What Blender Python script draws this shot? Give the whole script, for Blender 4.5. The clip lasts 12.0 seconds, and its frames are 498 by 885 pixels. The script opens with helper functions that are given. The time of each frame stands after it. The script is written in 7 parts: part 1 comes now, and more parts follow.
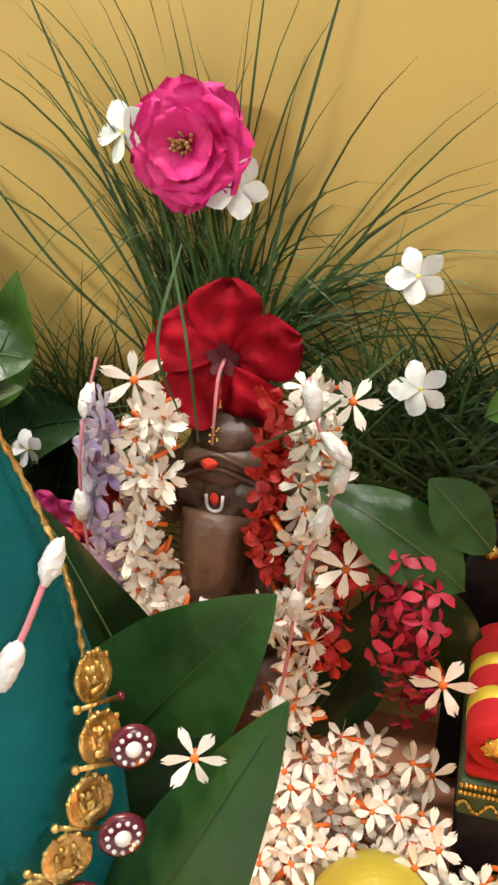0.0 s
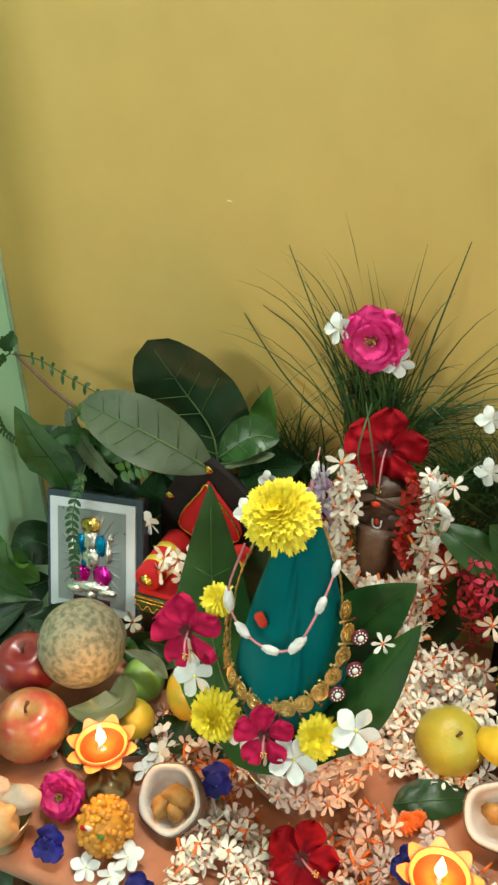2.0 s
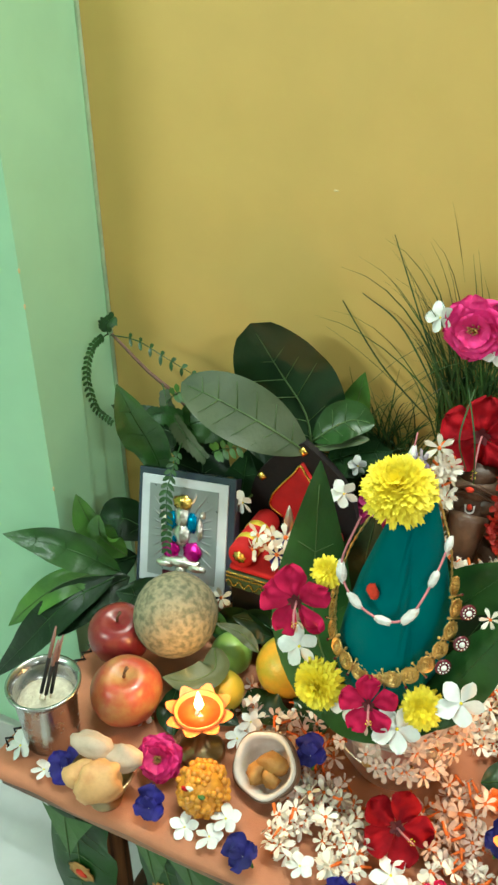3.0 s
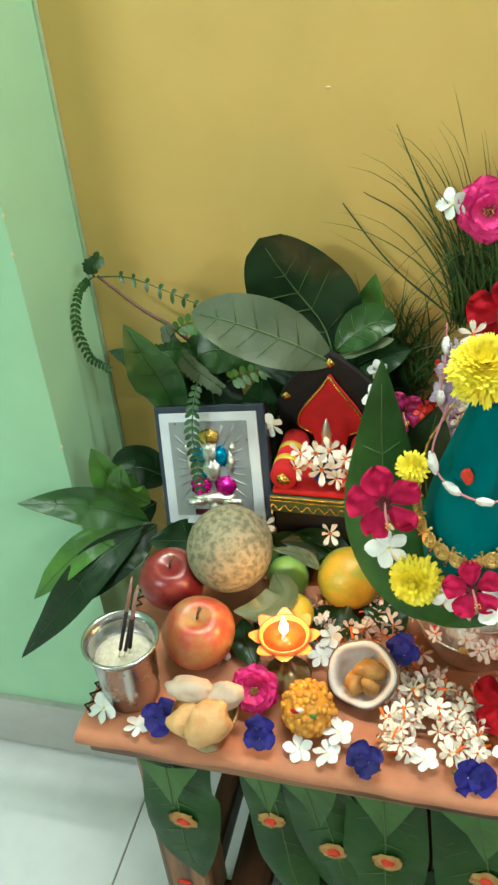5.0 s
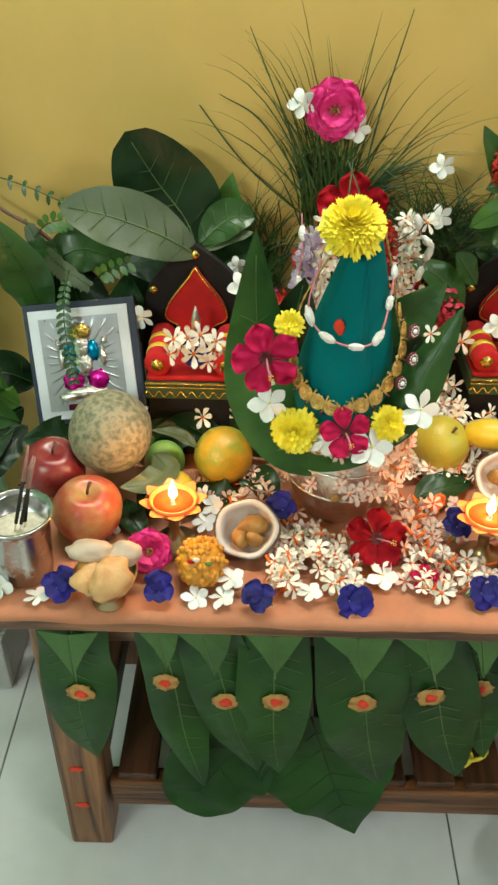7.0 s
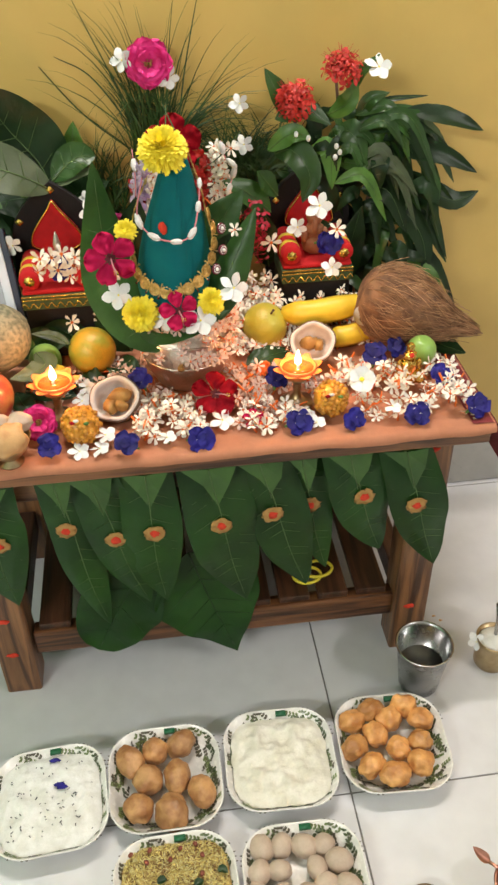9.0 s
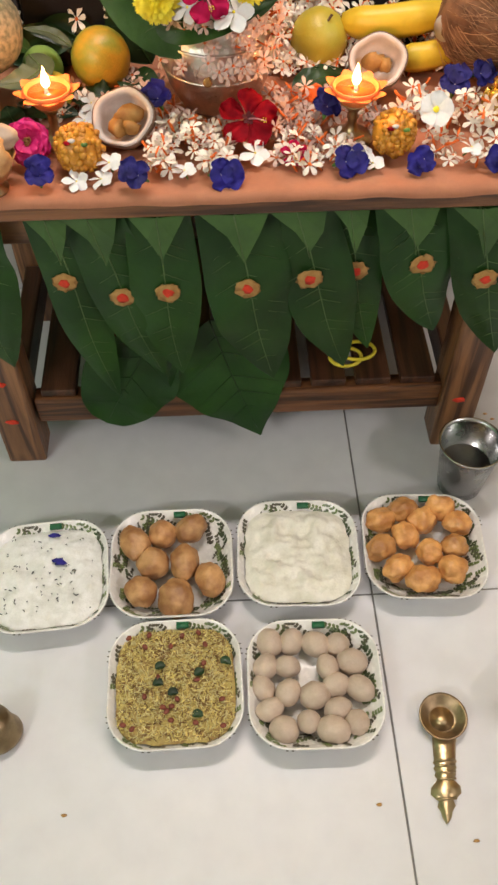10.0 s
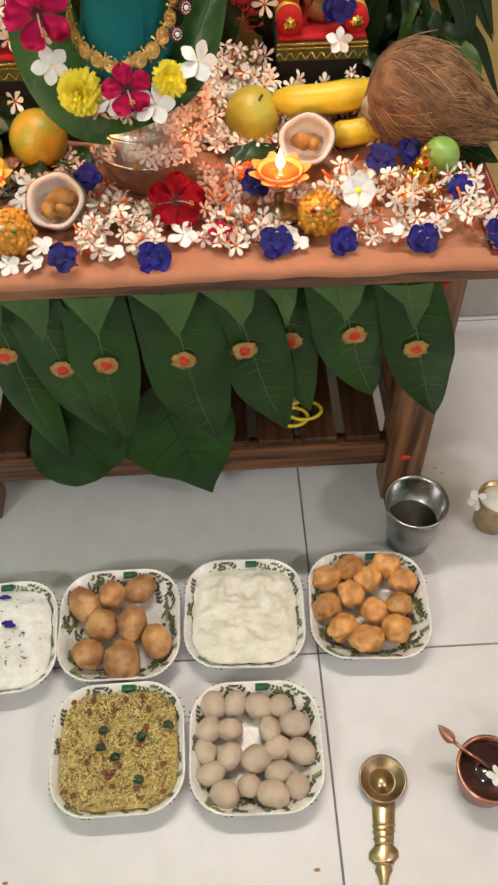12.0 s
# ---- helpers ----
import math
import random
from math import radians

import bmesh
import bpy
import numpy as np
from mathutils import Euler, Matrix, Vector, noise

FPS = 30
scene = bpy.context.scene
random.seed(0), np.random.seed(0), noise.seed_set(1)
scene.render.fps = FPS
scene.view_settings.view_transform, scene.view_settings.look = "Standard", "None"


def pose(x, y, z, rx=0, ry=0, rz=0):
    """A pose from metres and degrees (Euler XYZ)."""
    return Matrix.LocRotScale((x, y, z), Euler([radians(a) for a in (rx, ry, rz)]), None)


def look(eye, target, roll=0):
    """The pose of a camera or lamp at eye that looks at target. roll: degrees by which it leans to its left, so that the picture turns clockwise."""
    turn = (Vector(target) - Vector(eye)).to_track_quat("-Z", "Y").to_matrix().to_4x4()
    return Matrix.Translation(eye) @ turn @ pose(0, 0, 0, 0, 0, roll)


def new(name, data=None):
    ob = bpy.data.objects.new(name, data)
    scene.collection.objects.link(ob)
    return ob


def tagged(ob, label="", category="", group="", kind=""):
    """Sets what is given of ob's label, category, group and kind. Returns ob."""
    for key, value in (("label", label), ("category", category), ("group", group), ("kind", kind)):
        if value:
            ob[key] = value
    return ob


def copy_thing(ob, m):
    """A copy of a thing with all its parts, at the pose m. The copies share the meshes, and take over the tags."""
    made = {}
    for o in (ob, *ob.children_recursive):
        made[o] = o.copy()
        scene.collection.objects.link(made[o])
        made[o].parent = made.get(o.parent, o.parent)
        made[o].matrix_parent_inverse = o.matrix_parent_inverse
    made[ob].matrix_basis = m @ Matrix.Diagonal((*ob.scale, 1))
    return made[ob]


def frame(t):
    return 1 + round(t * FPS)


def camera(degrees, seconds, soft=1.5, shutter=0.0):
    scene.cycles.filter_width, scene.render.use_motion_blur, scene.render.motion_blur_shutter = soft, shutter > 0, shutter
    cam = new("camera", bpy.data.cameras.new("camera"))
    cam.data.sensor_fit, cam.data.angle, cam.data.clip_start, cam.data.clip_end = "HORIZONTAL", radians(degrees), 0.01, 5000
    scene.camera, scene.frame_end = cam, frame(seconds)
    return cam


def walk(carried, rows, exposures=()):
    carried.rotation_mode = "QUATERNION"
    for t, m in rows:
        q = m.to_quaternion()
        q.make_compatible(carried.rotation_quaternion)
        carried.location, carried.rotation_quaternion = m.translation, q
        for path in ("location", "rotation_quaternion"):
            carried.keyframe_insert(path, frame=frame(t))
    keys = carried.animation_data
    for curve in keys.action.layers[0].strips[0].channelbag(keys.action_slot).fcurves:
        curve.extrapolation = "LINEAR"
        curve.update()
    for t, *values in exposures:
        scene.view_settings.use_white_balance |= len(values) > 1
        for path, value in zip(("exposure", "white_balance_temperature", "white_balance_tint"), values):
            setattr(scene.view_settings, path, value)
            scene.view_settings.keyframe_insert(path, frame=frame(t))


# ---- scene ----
cam = camera(33.0, 12.0, soft=2.6)
PATH = [
    (0, (0.019, -0.015, 0.823), (-0.445, 1.615, -0.036), -0.4),
    (0.5, (0.027, -0.033, 0.848), (-0.480, 1.600, 0.019), -1.2),
    (1, (0.017, -0.105, 0.912), (-0.489, 1.501, 0.032), -0.7),
    (1.5, (0.022, -0.161, 0.967), (-0.593, 1.386, 0.051), -1.7),
    (2, (0.053, -0.296, 1.075), (-0.606, 1.194, 0.098), -1.8),
    (2.5, (0.041, -0.326, 1.075), (-0.650, 1.159, 0.110), -1.3),
    (3, (0.005, -0.350, 1.071), (-0.712, 1.117, 0.100), -0.9),
    (3.5, (-0.021, -0.356, 1.052), (-0.765, 1.092, 0.073), -2.1),
    (3.7, (-0.037, -0.361, 1.050), (-0.771, 1.087, 0.062), -2.5),
    (5.3, (-0.178, -0.396, 1.038), (-0.546, 1.195, -0.117), -4.8),
    (5.5, (-0.219, -0.365, 1.032), (-0.498, 1.237, -0.133), -3.8),
    (6, (-0.256, -0.352, 1.02), (-0.359, 1.264, -0.153), -1.9),
    (6.5, (-0.233, -0.418, 1.005), (-0.259, 1.196, -0.177), 0.6),
    (6.7, (-0.211, -0.455, 0.99), (-0.247, 1.168, -0.179), 0.8),
    (8.3, (-0.141, -0.701, 1.028), (-0.028, 0.901, -0.164), -1.2),
    (8.5, (-0.141, -0.733, 1.041), (0.012, 0.875, -0.139), -1.5),
    (9, (-0.139, -0.755, 1.039), (0.056, 0.811, -0.189), -0.9),
    (9.5, (-0.114, -0.702, 0.961), (0.04, 0.69, -0.467), 0.1),
    (10, (-0.109, -0.661, 0.908), (-0.055, 0.57, -0.668), -0.3),
    (10.5, (-0.123, -0.66, 0.91), (-0.157, 0.518, -0.706), -1.6),
    (11, (-0.114, -0.654, 0.925), (-0.18, 0.531, -0.684), -2.5),
    (11.5, (-0.076, -0.637, 0.939), (-0.099, 0.569, -0.657), -2.3),
    (12, (-0.036, -0.631, 0.956), (0.01, 0.629, -0.597), -1.2),
]
EXPOSURES = [(0.0, 0.04, 6550, 16), (0.5, -0.03, 6500, 12), (1.0, -0.16, 6400, 4), (1.5, -0.3, 6300, 1), (2.0, -0.26, 6280, -2), (2.5, -0.22, 6250, -8), (3.0, -0.14, 6050, -9), (3.7, -0.18, 6000, -9), (5.5, -0.04, 6150, -2), (6.0, -0.09, 6300, 0), (6.5, -0.18, 6350, -4), (8.5, -0.22, 6650, 14), (9.0, -0.18, 6650, 14), (9.5, -0.28, 6700, 17), (10.0, -0.44, 6750, 20), (10.5, -0.48, 6750, 19), (12.0, -0.39, 6800, 20)]
walk(cam, [(t, look(eye, target, roll)) for t, eye, target, roll in PATH], EXPOSURES)

# ---------------------------------------------------------------- light
world = bpy.data.worlds.new("world")
scene.world = world
world.use_nodes = True
world.node_tree.nodes["Background"].inputs[0].default_value = (1.0, 0.97, 0.92, 1)
world.node_tree.nodes["Background"].inputs[1].default_value = 0.004


def area(name, eye, target, sx, sy, watts, col):
    d = bpy.data.lights.new(name, "AREA")
    d.shape, d.size, d.size_y, d.energy, d.color = "RECTANGLE", sx, sy, watts, col
    ob = new(name, d)
    ob.matrix_basis = look(eye, target)
    return ob


area("tube_light_wall", (-0.15, 0.315, 2.30), (-0.15, -0.15, 0), 1.15, 0.05, 36, (1.0, 0.97, 0.92))
area("tube_light_right", (1.92, -1.4, 2.15), (-0.1, 0.15, 0.6), 1.15, 0.06, 38, (1.0, 0.98, 0.95))
area("tube_light_left", (-1.75, -2.2, 2.15), (-0.1, 0.2, 0.6), 1.15, 0.06, 49, (0.97, 1.0, 0.97))


def glow(name, p, watts):
    d = bpy.data.lights.new(name, "POINT")
    d.energy, d.color, d.shadow_soft_size = watts, (1.0, 0.42, 0.12), 0.006
    new(name, d).location = p


# ---------------------------------------------------------------- materials
def mat(name, col, rough=0.5, metal=0.0, col2=None, scale=30.0, mix=(0.35, 0.65), bump=0.0, bscale=200.0,
        vary=0.0, detail=4.0, coat=0.0, sss=0.0, spec=None, island=False):
    m = bpy.data.materials.new(name)
    m.use_nodes = True
    nt = m.node_tree
    N, K = nt.nodes, nt.links
    b = N["Principled BSDF"]
    tc = N.new("ShaderNodeTexCoord")
    n1 = N.new("ShaderNodeTexNoise")
    n1.inputs["Scale"].default_value, n1.inputs["Detail"].default_value = scale, detail
    K.new(tc.outputs["Object"], n1.inputs["Vector"])
    ramp = N.new("ShaderNodeValToRGB")
    ramp.color_ramp.elements[0].position, ramp.color_ramp.elements[1].position = mix
    c2 = col2 or tuple(c * 0.78 for c in col)
    ramp.color_ramp.elements[0].color, ramp.color_ramp.elements[1].color = (*c2, 1), (*col, 1)
    K.new(n1.outputs["Fac"], ramp.inputs["Fac"])
    # fine second scale
    n2 = N.new("ShaderNodeTexNoise")
    n2.inputs["Scale"].default_value, n2.inputs["Detail"].default_value = scale * 7, 3
    K.new(tc.outputs["Object"], n2.inputs["Vector"])
    mr = N.new("ShaderNodeMapRange")
    mr.inputs[3].default_value, mr.inputs[4].default_value = 0.9, 1.08
    K.new(n2.outputs["Fac"], mr.inputs[0])
    hsv = N.new("ShaderNodeHueSaturation")
    K.new(ramp.outputs["Color"], hsv.inputs["Color"])
    if vary:
        if island:
            src = N.new("ShaderNodeNewGeometry").outputs["Random Per Island"]
        else:
            src = N.new("ShaderNodeObjectInfo").outputs["Random"]
        m2 = N.new("ShaderNodeMapRange")
        m2.inputs[3].default_value, m2.inputs[4].default_value = 1 - vary, 1 + vary
        K.new(src, m2.inputs[0])
        mm = N.new("ShaderNodeMath")
        mm.operation = "MULTIPLY"
        K.new(mr.outputs[0], mm.inputs[0])
        K.new(m2.outputs[0], mm.inputs[1])
        K.new(mm.outputs[0], hsv.inputs["Value"])
    else:
        K.new(mr.outputs[0], hsv.inputs["Value"])
    K.new(hsv.outputs["Color"], b.inputs["Base Color"])
    b.inputs["Roughness"].default_value, b.inputs["Metallic"].default_value = rough, metal
    rr = N.new("ShaderNodeMapRange")
    rr.inputs[3].default_value, rr.inputs[4].default_value = max(rough - 0.08, 0.02), min(rough + 0.1, 1)
    K.new(n2.outputs["Fac"], rr.inputs[0])
    K.new(rr.outputs[0], b.inputs["Roughness"])
    b.inputs["Coat Weight"].default_value = coat
    if spec is not None:
        b.inputs["Specular IOR Level"].default_value = spec
    if sss:
        b.inputs["Subsurface Weight"].default_value = sss
        b.inputs["Subsurface Radius"].default_value = (0.004, 0.003, 0.002)
        b.inputs["Subsurface Scale"].default_value = 0.5
    if bump:
        n3 = N.new("ShaderNodeTexNoise")
        n3.inputs["Scale"].default_value, n3.inputs["Detail"].default_value = bscale, 4
        K.new(tc.outputs["Object"], n3.inputs["Vector"])
        bp = N.new("ShaderNodeBump")
        bp.inputs["Strength"].default_value, bp.inputs["Distance"].default_value = bump, 0.002
        K.new(n3.outputs["Fac"], bp.inputs["Height"])
        K.new(bp.outputs["Normal"], b.inputs["Normal"])
    return m


def emitter(name, col, strength):
    m = bpy.data.materials.new(name)
    m.use_nodes = True
    nt = m.node_tree
    b = nt.nodes["Principled BSDF"]
    b.inputs["Base Color"].default_value = (*col, 1)
    b.inputs["Emission Color"].default_value, b.inputs["Emission Strength"].default_value = (*col, 1), strength
    return m


def wood(name, a, c, rough=0.35, along="x"):
    m = mat(name, a, rough, col2=c, scale=9, mix=(0.38, 0.62), bump=0.25, bscale=60, vary=0.15)
    nt = m.node_tree
    tc = [n for n in nt.nodes if n.type == "TEX_COORD"][0]
    mp = nt.nodes.new("ShaderNodeMapping")
    mp.inputs["Scale"].default_value = {"x": (0.6, 9, 9), "y": (9, 0.6, 9), "z": (9, 9, 0.6)}[along]
    nt.links.new(tc.outputs["Object"], mp.inputs["Vector"])
    for n in nt.nodes:
        if n.type == "TEX_NOISE":
            nt.links.new(mp.outputs["Vector"], n.inputs["Vector"])
            n.inputs["Distortion"].default_value = 0.8
    return m


YELLOW = mat("yellow_wall_paint", (0.66, 0.45, 0.135), 0.42, col2=(0.62, 0.42, 0.12), scale=2.2, bump=0.12, bscale=90)
GREEN = mat("green_wall_paint", (0.40, 0.66, 0.42), 0.42, col2=(0.37, 0.62, 0.39), scale=2.2, bump=0.12, bscale=90)
WHITE = mat("white_paint", (0.8, 0.8, 0.77), 0.6, scale=3, bump=0.1)
TILE = mat("glazed_floor_tile", (0.66, 0.66, 0.675), 0.36, spec=0.3, col2=(0.61, 0.61, 0.62), scale=4, mix=(0.25, 0.75), vary=0.015, bump=0.02, bscale=40)
SKIRT = mat("grey_skirting_tile", (0.5, 0.49, 0.46), 0.3, col2=(0.42, 0.41, 0.39), scale=9)
GROUT = mat("dark_grout", (0.22, 0.21, 0.2), 0.9, scale=40)
WOODX = wood("brown_varnished_wood", (0.22, 0.088, 0.034), (0.045, 0.018, 0.009), along="x")
# the same brown wood, darkened to carry the shade under the tabletop
WOODY_SHADED = wood("brown_wood_shaded", (0.085, 0.034, 0.017), (0.03, 0.013, 0.007), along="y")
WOODZ = wood("brown_leg_wood", (0.27, 0.12, 0.048), (0.06, 0.024, 0.012), along="z")
PALEWOOD = wood("pale_apron_wood", (0.27, 0.125, 0.05), (0.12, 0.052, 0.024), along="x")
CLOTH = mat("terracotta_cloth", (0.50, 0.205, 0.112), 0.9, col2=(0.43, 0.17, 0.09), scale=25, bump=0.35, bscale=900)
MAROON = mat("maroon_border_cloth", (0.19, 0.02, 0.025), 0.8, scale=60, bump=0.4, bscale=900)
CREAM = mat("cream_thread", (0.72, 0.55, 0.38), 0.8, scale=200)
LEAFD = mat("dark_green_leaf", (0.014, 0.042, 0.011), 0.38, col2=(0.007, 0.024, 0.006), scale=22, bump=0.35, bscale=120, vary=0.3, spec=0.35)
LEAFM = mat("mid_green_leaf", (0.032, 0.092, 0.016), 0.33, col2=(0.018, 0.058, 0.011), scale=24, bump=0.35, bscale=120, vary=0.25)
LEAFL = mat("fresh_green_leaf", (0.085, 0.20, 0.028), 0.4, col2=(0.05, 0.13, 0.02), scale=30, bump=0.3, bscale=120, vary=0.2)
LEAFG = mat("grey_green_leaf_underside", (0.080, 0.105, 0.050), 0.5, col2=(0.055, 0.080, 0.036), scale=22, bump=0.3, bscale=140, vary=0.1)
FOLD = mat("folded_leaf_green", (0.050, 0.125, 0.022), 0.45, col2=(0.032, 0.09, 0.016), scale=30, bump=0.3, bscale=120, vary=0.2)
MANGO = mat("hanging_leaf_green", (0.015, 0.062, 0.008), 0.42, col2=(0.008, 0.037, 0.006), scale=14, bump=0.3, bscale=70, vary=0.3, spec=0.3)
RIB = mat("pale_leaf_rib", (0.085, 0.15, 0.042), 0.5, scale=40)
GRASS = mat("durva_grass_green", (0.050, 0.105, 0.020), 0.5, col2=(0.022, 0.055, 0.013), scale=30, vary=0.45, island=True)
STALK = mat("brown_twig", (0.15, 0.075, 0.05), 0.7, scale=80, bump=0.4)
PETAL = mat("cream_white_petal", (0.86, 0.80, 0.70), 0.6, col2=(0.79, 0.71, 0.60), scale=60, vary=0.1, sss=0.1)
PINKISH = mat("faded_pinkish_petal", (0.74, 0.55, 0.47), 0.65, col2=(0.58, 0.40, 0.33), scale=60, vary=0.12)
JASMINE = mat("pure_white_petal", (0.84, 0.84, 0.82), 0.55, col2=(0.78, 0.79, 0.76), scale=50, vary=0.04, sss=0.1)
ORANGE = mat("orange_flower_tube", (0.85, 0.17, 0.02), 0.6, scale=80, vary=0.15)
BLUE = mat("indigo_petal", (0.012, 0.007, 0.20), 0.7, col2=(0.006, 0.003, 0.10), scale=50, vary=0.25)
LILAC = mat("lilac_petal", (0.36, 0.24, 0.45), 0.6, col2=(0.62, 0.55, 0.61), scale=70, vary=0.15)
MAGENTA = mat("magenta_rose_petal", (0.78, 0.022, 0.24), 0.6, col2=(0.60, 0.010, 0.15), scale=45, sss=0.08)
HIBPINK = mat("crimson_pink_petal", (0.50, 0.008, 0.075), 0.7, col2=(0.35, 0.004, 0.045), scale=60, spec=0.15)
HIBRED = mat("deep_red_petal", (0.36, 0.004, 0.012), 0.7, col2=(0.20, 0.002, 0.008), scale=60, vary=0.08, spec=0.12, bump=0.4, bscale=160)
THROAT = mat("dark_maroon_petal", (0.10, 0.002, 0.008), 0.7, scale=60)
IXRED = mat("orange_red_ixora_petal", (0.56, 0.026, 0.014), 0.55, col2=(0.40, 0.012, 0.008), scale=60, vary=0.15)
IXPINK = mat("coral_ixora_petal", (0.50, 0.016, 0.05), 0.55, col2=(0.36, 0.008, 0.025), scale=60, vary=0.15)
YPETAL = mat("yellow_chrysanthemum_petal", (0.92, 0.78, 0.05), 0.6, col2=(0.90, 0.72, 0.03), scale=60, vary=0.08, island=True)
TEAL = mat("teal_blouse_cloth", (0.0, 0.142, 0.150), 0.85, col2=(0.0, 0.110, 0.120), scale=18, bump=0.3, bscale=1200, spec=0.2)
COTTON = mat("cotton_wool", (0.80, 0.77, 0.74), 0.95, scale=90, bump=0.6, bscale=400)
PINKSTRING = mat("pink_string", (0.62, 0.22, 0.25), 0.85, scale=90)
GOLD = mat("antique_gold_metal", (0.86, 0.60, 0.24), 0.34, 1.0, col2=(0.55, 0.33, 0.10), scale=160, bump=0.5, bscale=700)
BRIGHTGOLD = mat("bright_gold_foil", (0.85, 0.55, 0.13), 0.22, 1.0, scale=100, bump=0.3, bscale=300)
BRASS = mat("polished_brass", (0.54, 0.42, 0.25), 0.32, 1.0, col2=(0.42, 0.31, 0.17), scale=60, bump=0.15, bscale=200)
OLDBRASS = mat("tarnished_brass", (0.37, 0.27, 0.16), 0.4, 1.0, col2=(0.24, 0.17, 0.10), scale=60, bump=0.2, bscale=200)
COPPER = mat("copper_metal", (0.62, 0.30, 0.22), 0.3, 1.0, col2=(0.42, 0.19, 0.14), scale=70, bump=0.15, bscale=200)
STEEL = mat("stainless_steel", (0.46, 0.46, 0.455), 0.24, 1.0, col2=(0.43, 0.43, 0.425), scale=12)
SILVER = mat("chased_silver", (0.90, 0.83, 0.78), 0.30, 1.0, col2=(0.78, 0.70, 0.64), scale=50, bump=0.5, bscale=240)
RUBY = mat("ruby_stone", (0.12, 0.008, 0.022), 0.15, coat=0.6)
PEARL = mat("white_stone", (0.85, 0.83, 0.8), 0.15, coat=0.6)
REDVEL = mat("red_velvet", (0.56, 0.008, 0.010), 0.85, col2=(0.45, 0.005, 0.008), scale=60, bump=0.3, bscale=900)
BLACKVEL = mat("black_brown_velvet", (0.010, 0.006, 0.006), 0.9, col2=(0.007, 0.005, 0.005), scale=60, bump=0.3, bscale=900)
GOLDRIB = mat("gold_ribbon", (0.85, 0.62, 0.06), 0.4, 0.3, scale=100)
GREENTRIM = mat("green_brocade", (0.05, 0.09, 0.03), 0.7, scale=200)
CLAY = mat("brown_clay", (0.135, 0.070, 0.042), 0.42, col2=(0.075, 0.038, 0.023), scale=40, bump=0.5, bscale=180)
ORCLAY = mat("orange_brown_clay", (0.36, 0.14, 0.06), 0.6, col2=(0.25, 0.09, 0.04), scale=60, bump=0.4, bscale=200)
VERMILION = mat("vermilion_powder", (0.75, 0.05, 0.02), 0.9, scale=200, bump=0.4, bscale=900)
TURMERIC = mat("turmeric_paste", (0.46, 0.26, 0.085), 0.9, col2=(0.36, 0.18, 0.05), scale=120, bump=0.5, bscale=500)
WAX = mat("orange_wax", (0.86, 0.26, 0.08), 0.4, col2=(0.8, 0.2, 0.05), scale=50, sss=0.3)
FLAME = emitter("flame", (1.0, 0.62, 0.22), 30.0)
OIL = mat("lamp_oil", (0.55, 0.14, 0.02), 0.08, coat=1.0)
APPLE = mat("red_apple_skin", (0.19, 0.014, 0.018), 0.3, col2=(0.30, 0.07, 0.04), scale=34, mix=(0.28, 0.55), coat=0.2)
POME = mat("blushed_yellow_apple_skin", (0.40, 0.065, 0.035), 0.34, col2=(0.44, 0.24, 0.085), scale=42, mix=(0.36, 0.58), coat=0.2)
MELON = mat("netted_tan_rind", (0.338, 0.288, 0.180), 0.75, col2=(0.144, 0.144, 0.086), scale=170, mix=(0.36, 0.60), bump=0.5, bscale=160, detail=7)
LIME = mat("yellow_green_citrus", (0.62, 0.43, 0.035), 0.4, col2=(0.42, 0.40, 0.05), scale=16, bump=0.25, bscale=420)
MOSAMBI = mat("orange_green_citrus", (0.68, 0.34, 0.025), 0.4, col2=(0.30, 0.30, 0.03), scale=26, mix=(0.40, 0.60), bump=0.25, bscale=420)
GREENFRUIT = mat("pale_green_fruit", (0.26, 0.45, 0.10), 0.35, scale=30, coat=0.2)
BANANA = mat("ripe_banana_skin", (0.80, 0.54, 0.035), 0.42, col2=(0.72, 0.48, 0.03), scale=25)
BROWNSPOT = mat("brown_stalk_end", (0.11, 0.06, 0.03), 0.8, scale=100, bump=0.4)
FIBRE = mat("coconut_fibre", (0.30, 0.145, 0.070), 0.9, col2=(0.12, 0.055, 0.028), scale=70, bump=0.9, bscale=160)
FIBREL = mat("loose_coconut_fibre", (0.54, 0.31, 0.16), 0.8, col2=(0.30, 0.15, 0.07), scale=60, vary=0.5, island=True)
KERNEL = mat("coconut_kernel", (0.66, 0.61, 0.57), 0.5, col2=(0.56, 0.50, 0.46), scale=60, bump=0.2)
SHELL = mat("coconut_shell", (0.16, 0.095, 0.06), 0.7, scale=60, bump=0.5)
JAGGERY = mat("jaggery_lump", (0.42, 0.22, 0.055), 0.6, col2=(0.3, 0.14, 0.03), scale=100, bump=0.4)
LADDOO = mat("gold_boondi_ball", (0.66, 0.30, 0.025), 0.45, col2=(0.5, 0.2, 0.015), scale=130, vary=0.2, island=True, coat=0.2)
FRITTER = mat("fried_dough", (0.58, 0.31, 0.125), 0.5, col2=(0.34, 0.145, 0.05), scale=50, mix=(0.38, 0.62), bump=0.3, bscale=170, vary=0.22, coat=0.1)
PUFF = mat("crisp_orange_fritter", (0.68, 0.34, 0.11), 0.42, col2=(0.44, 0.18, 0.05), scale=55, mix=(0.38, 0.62), bump=0.3, bscale=170, vary=0.22, coat=0.15)
PURI = mat("pale_fried_pastry", (0.68, 0.40, 0.17), 0.55, col2=(0.52, 0.25, 0.09), scale=60, mix=(0.25, 0.55), bump=0.3, bscale=160)
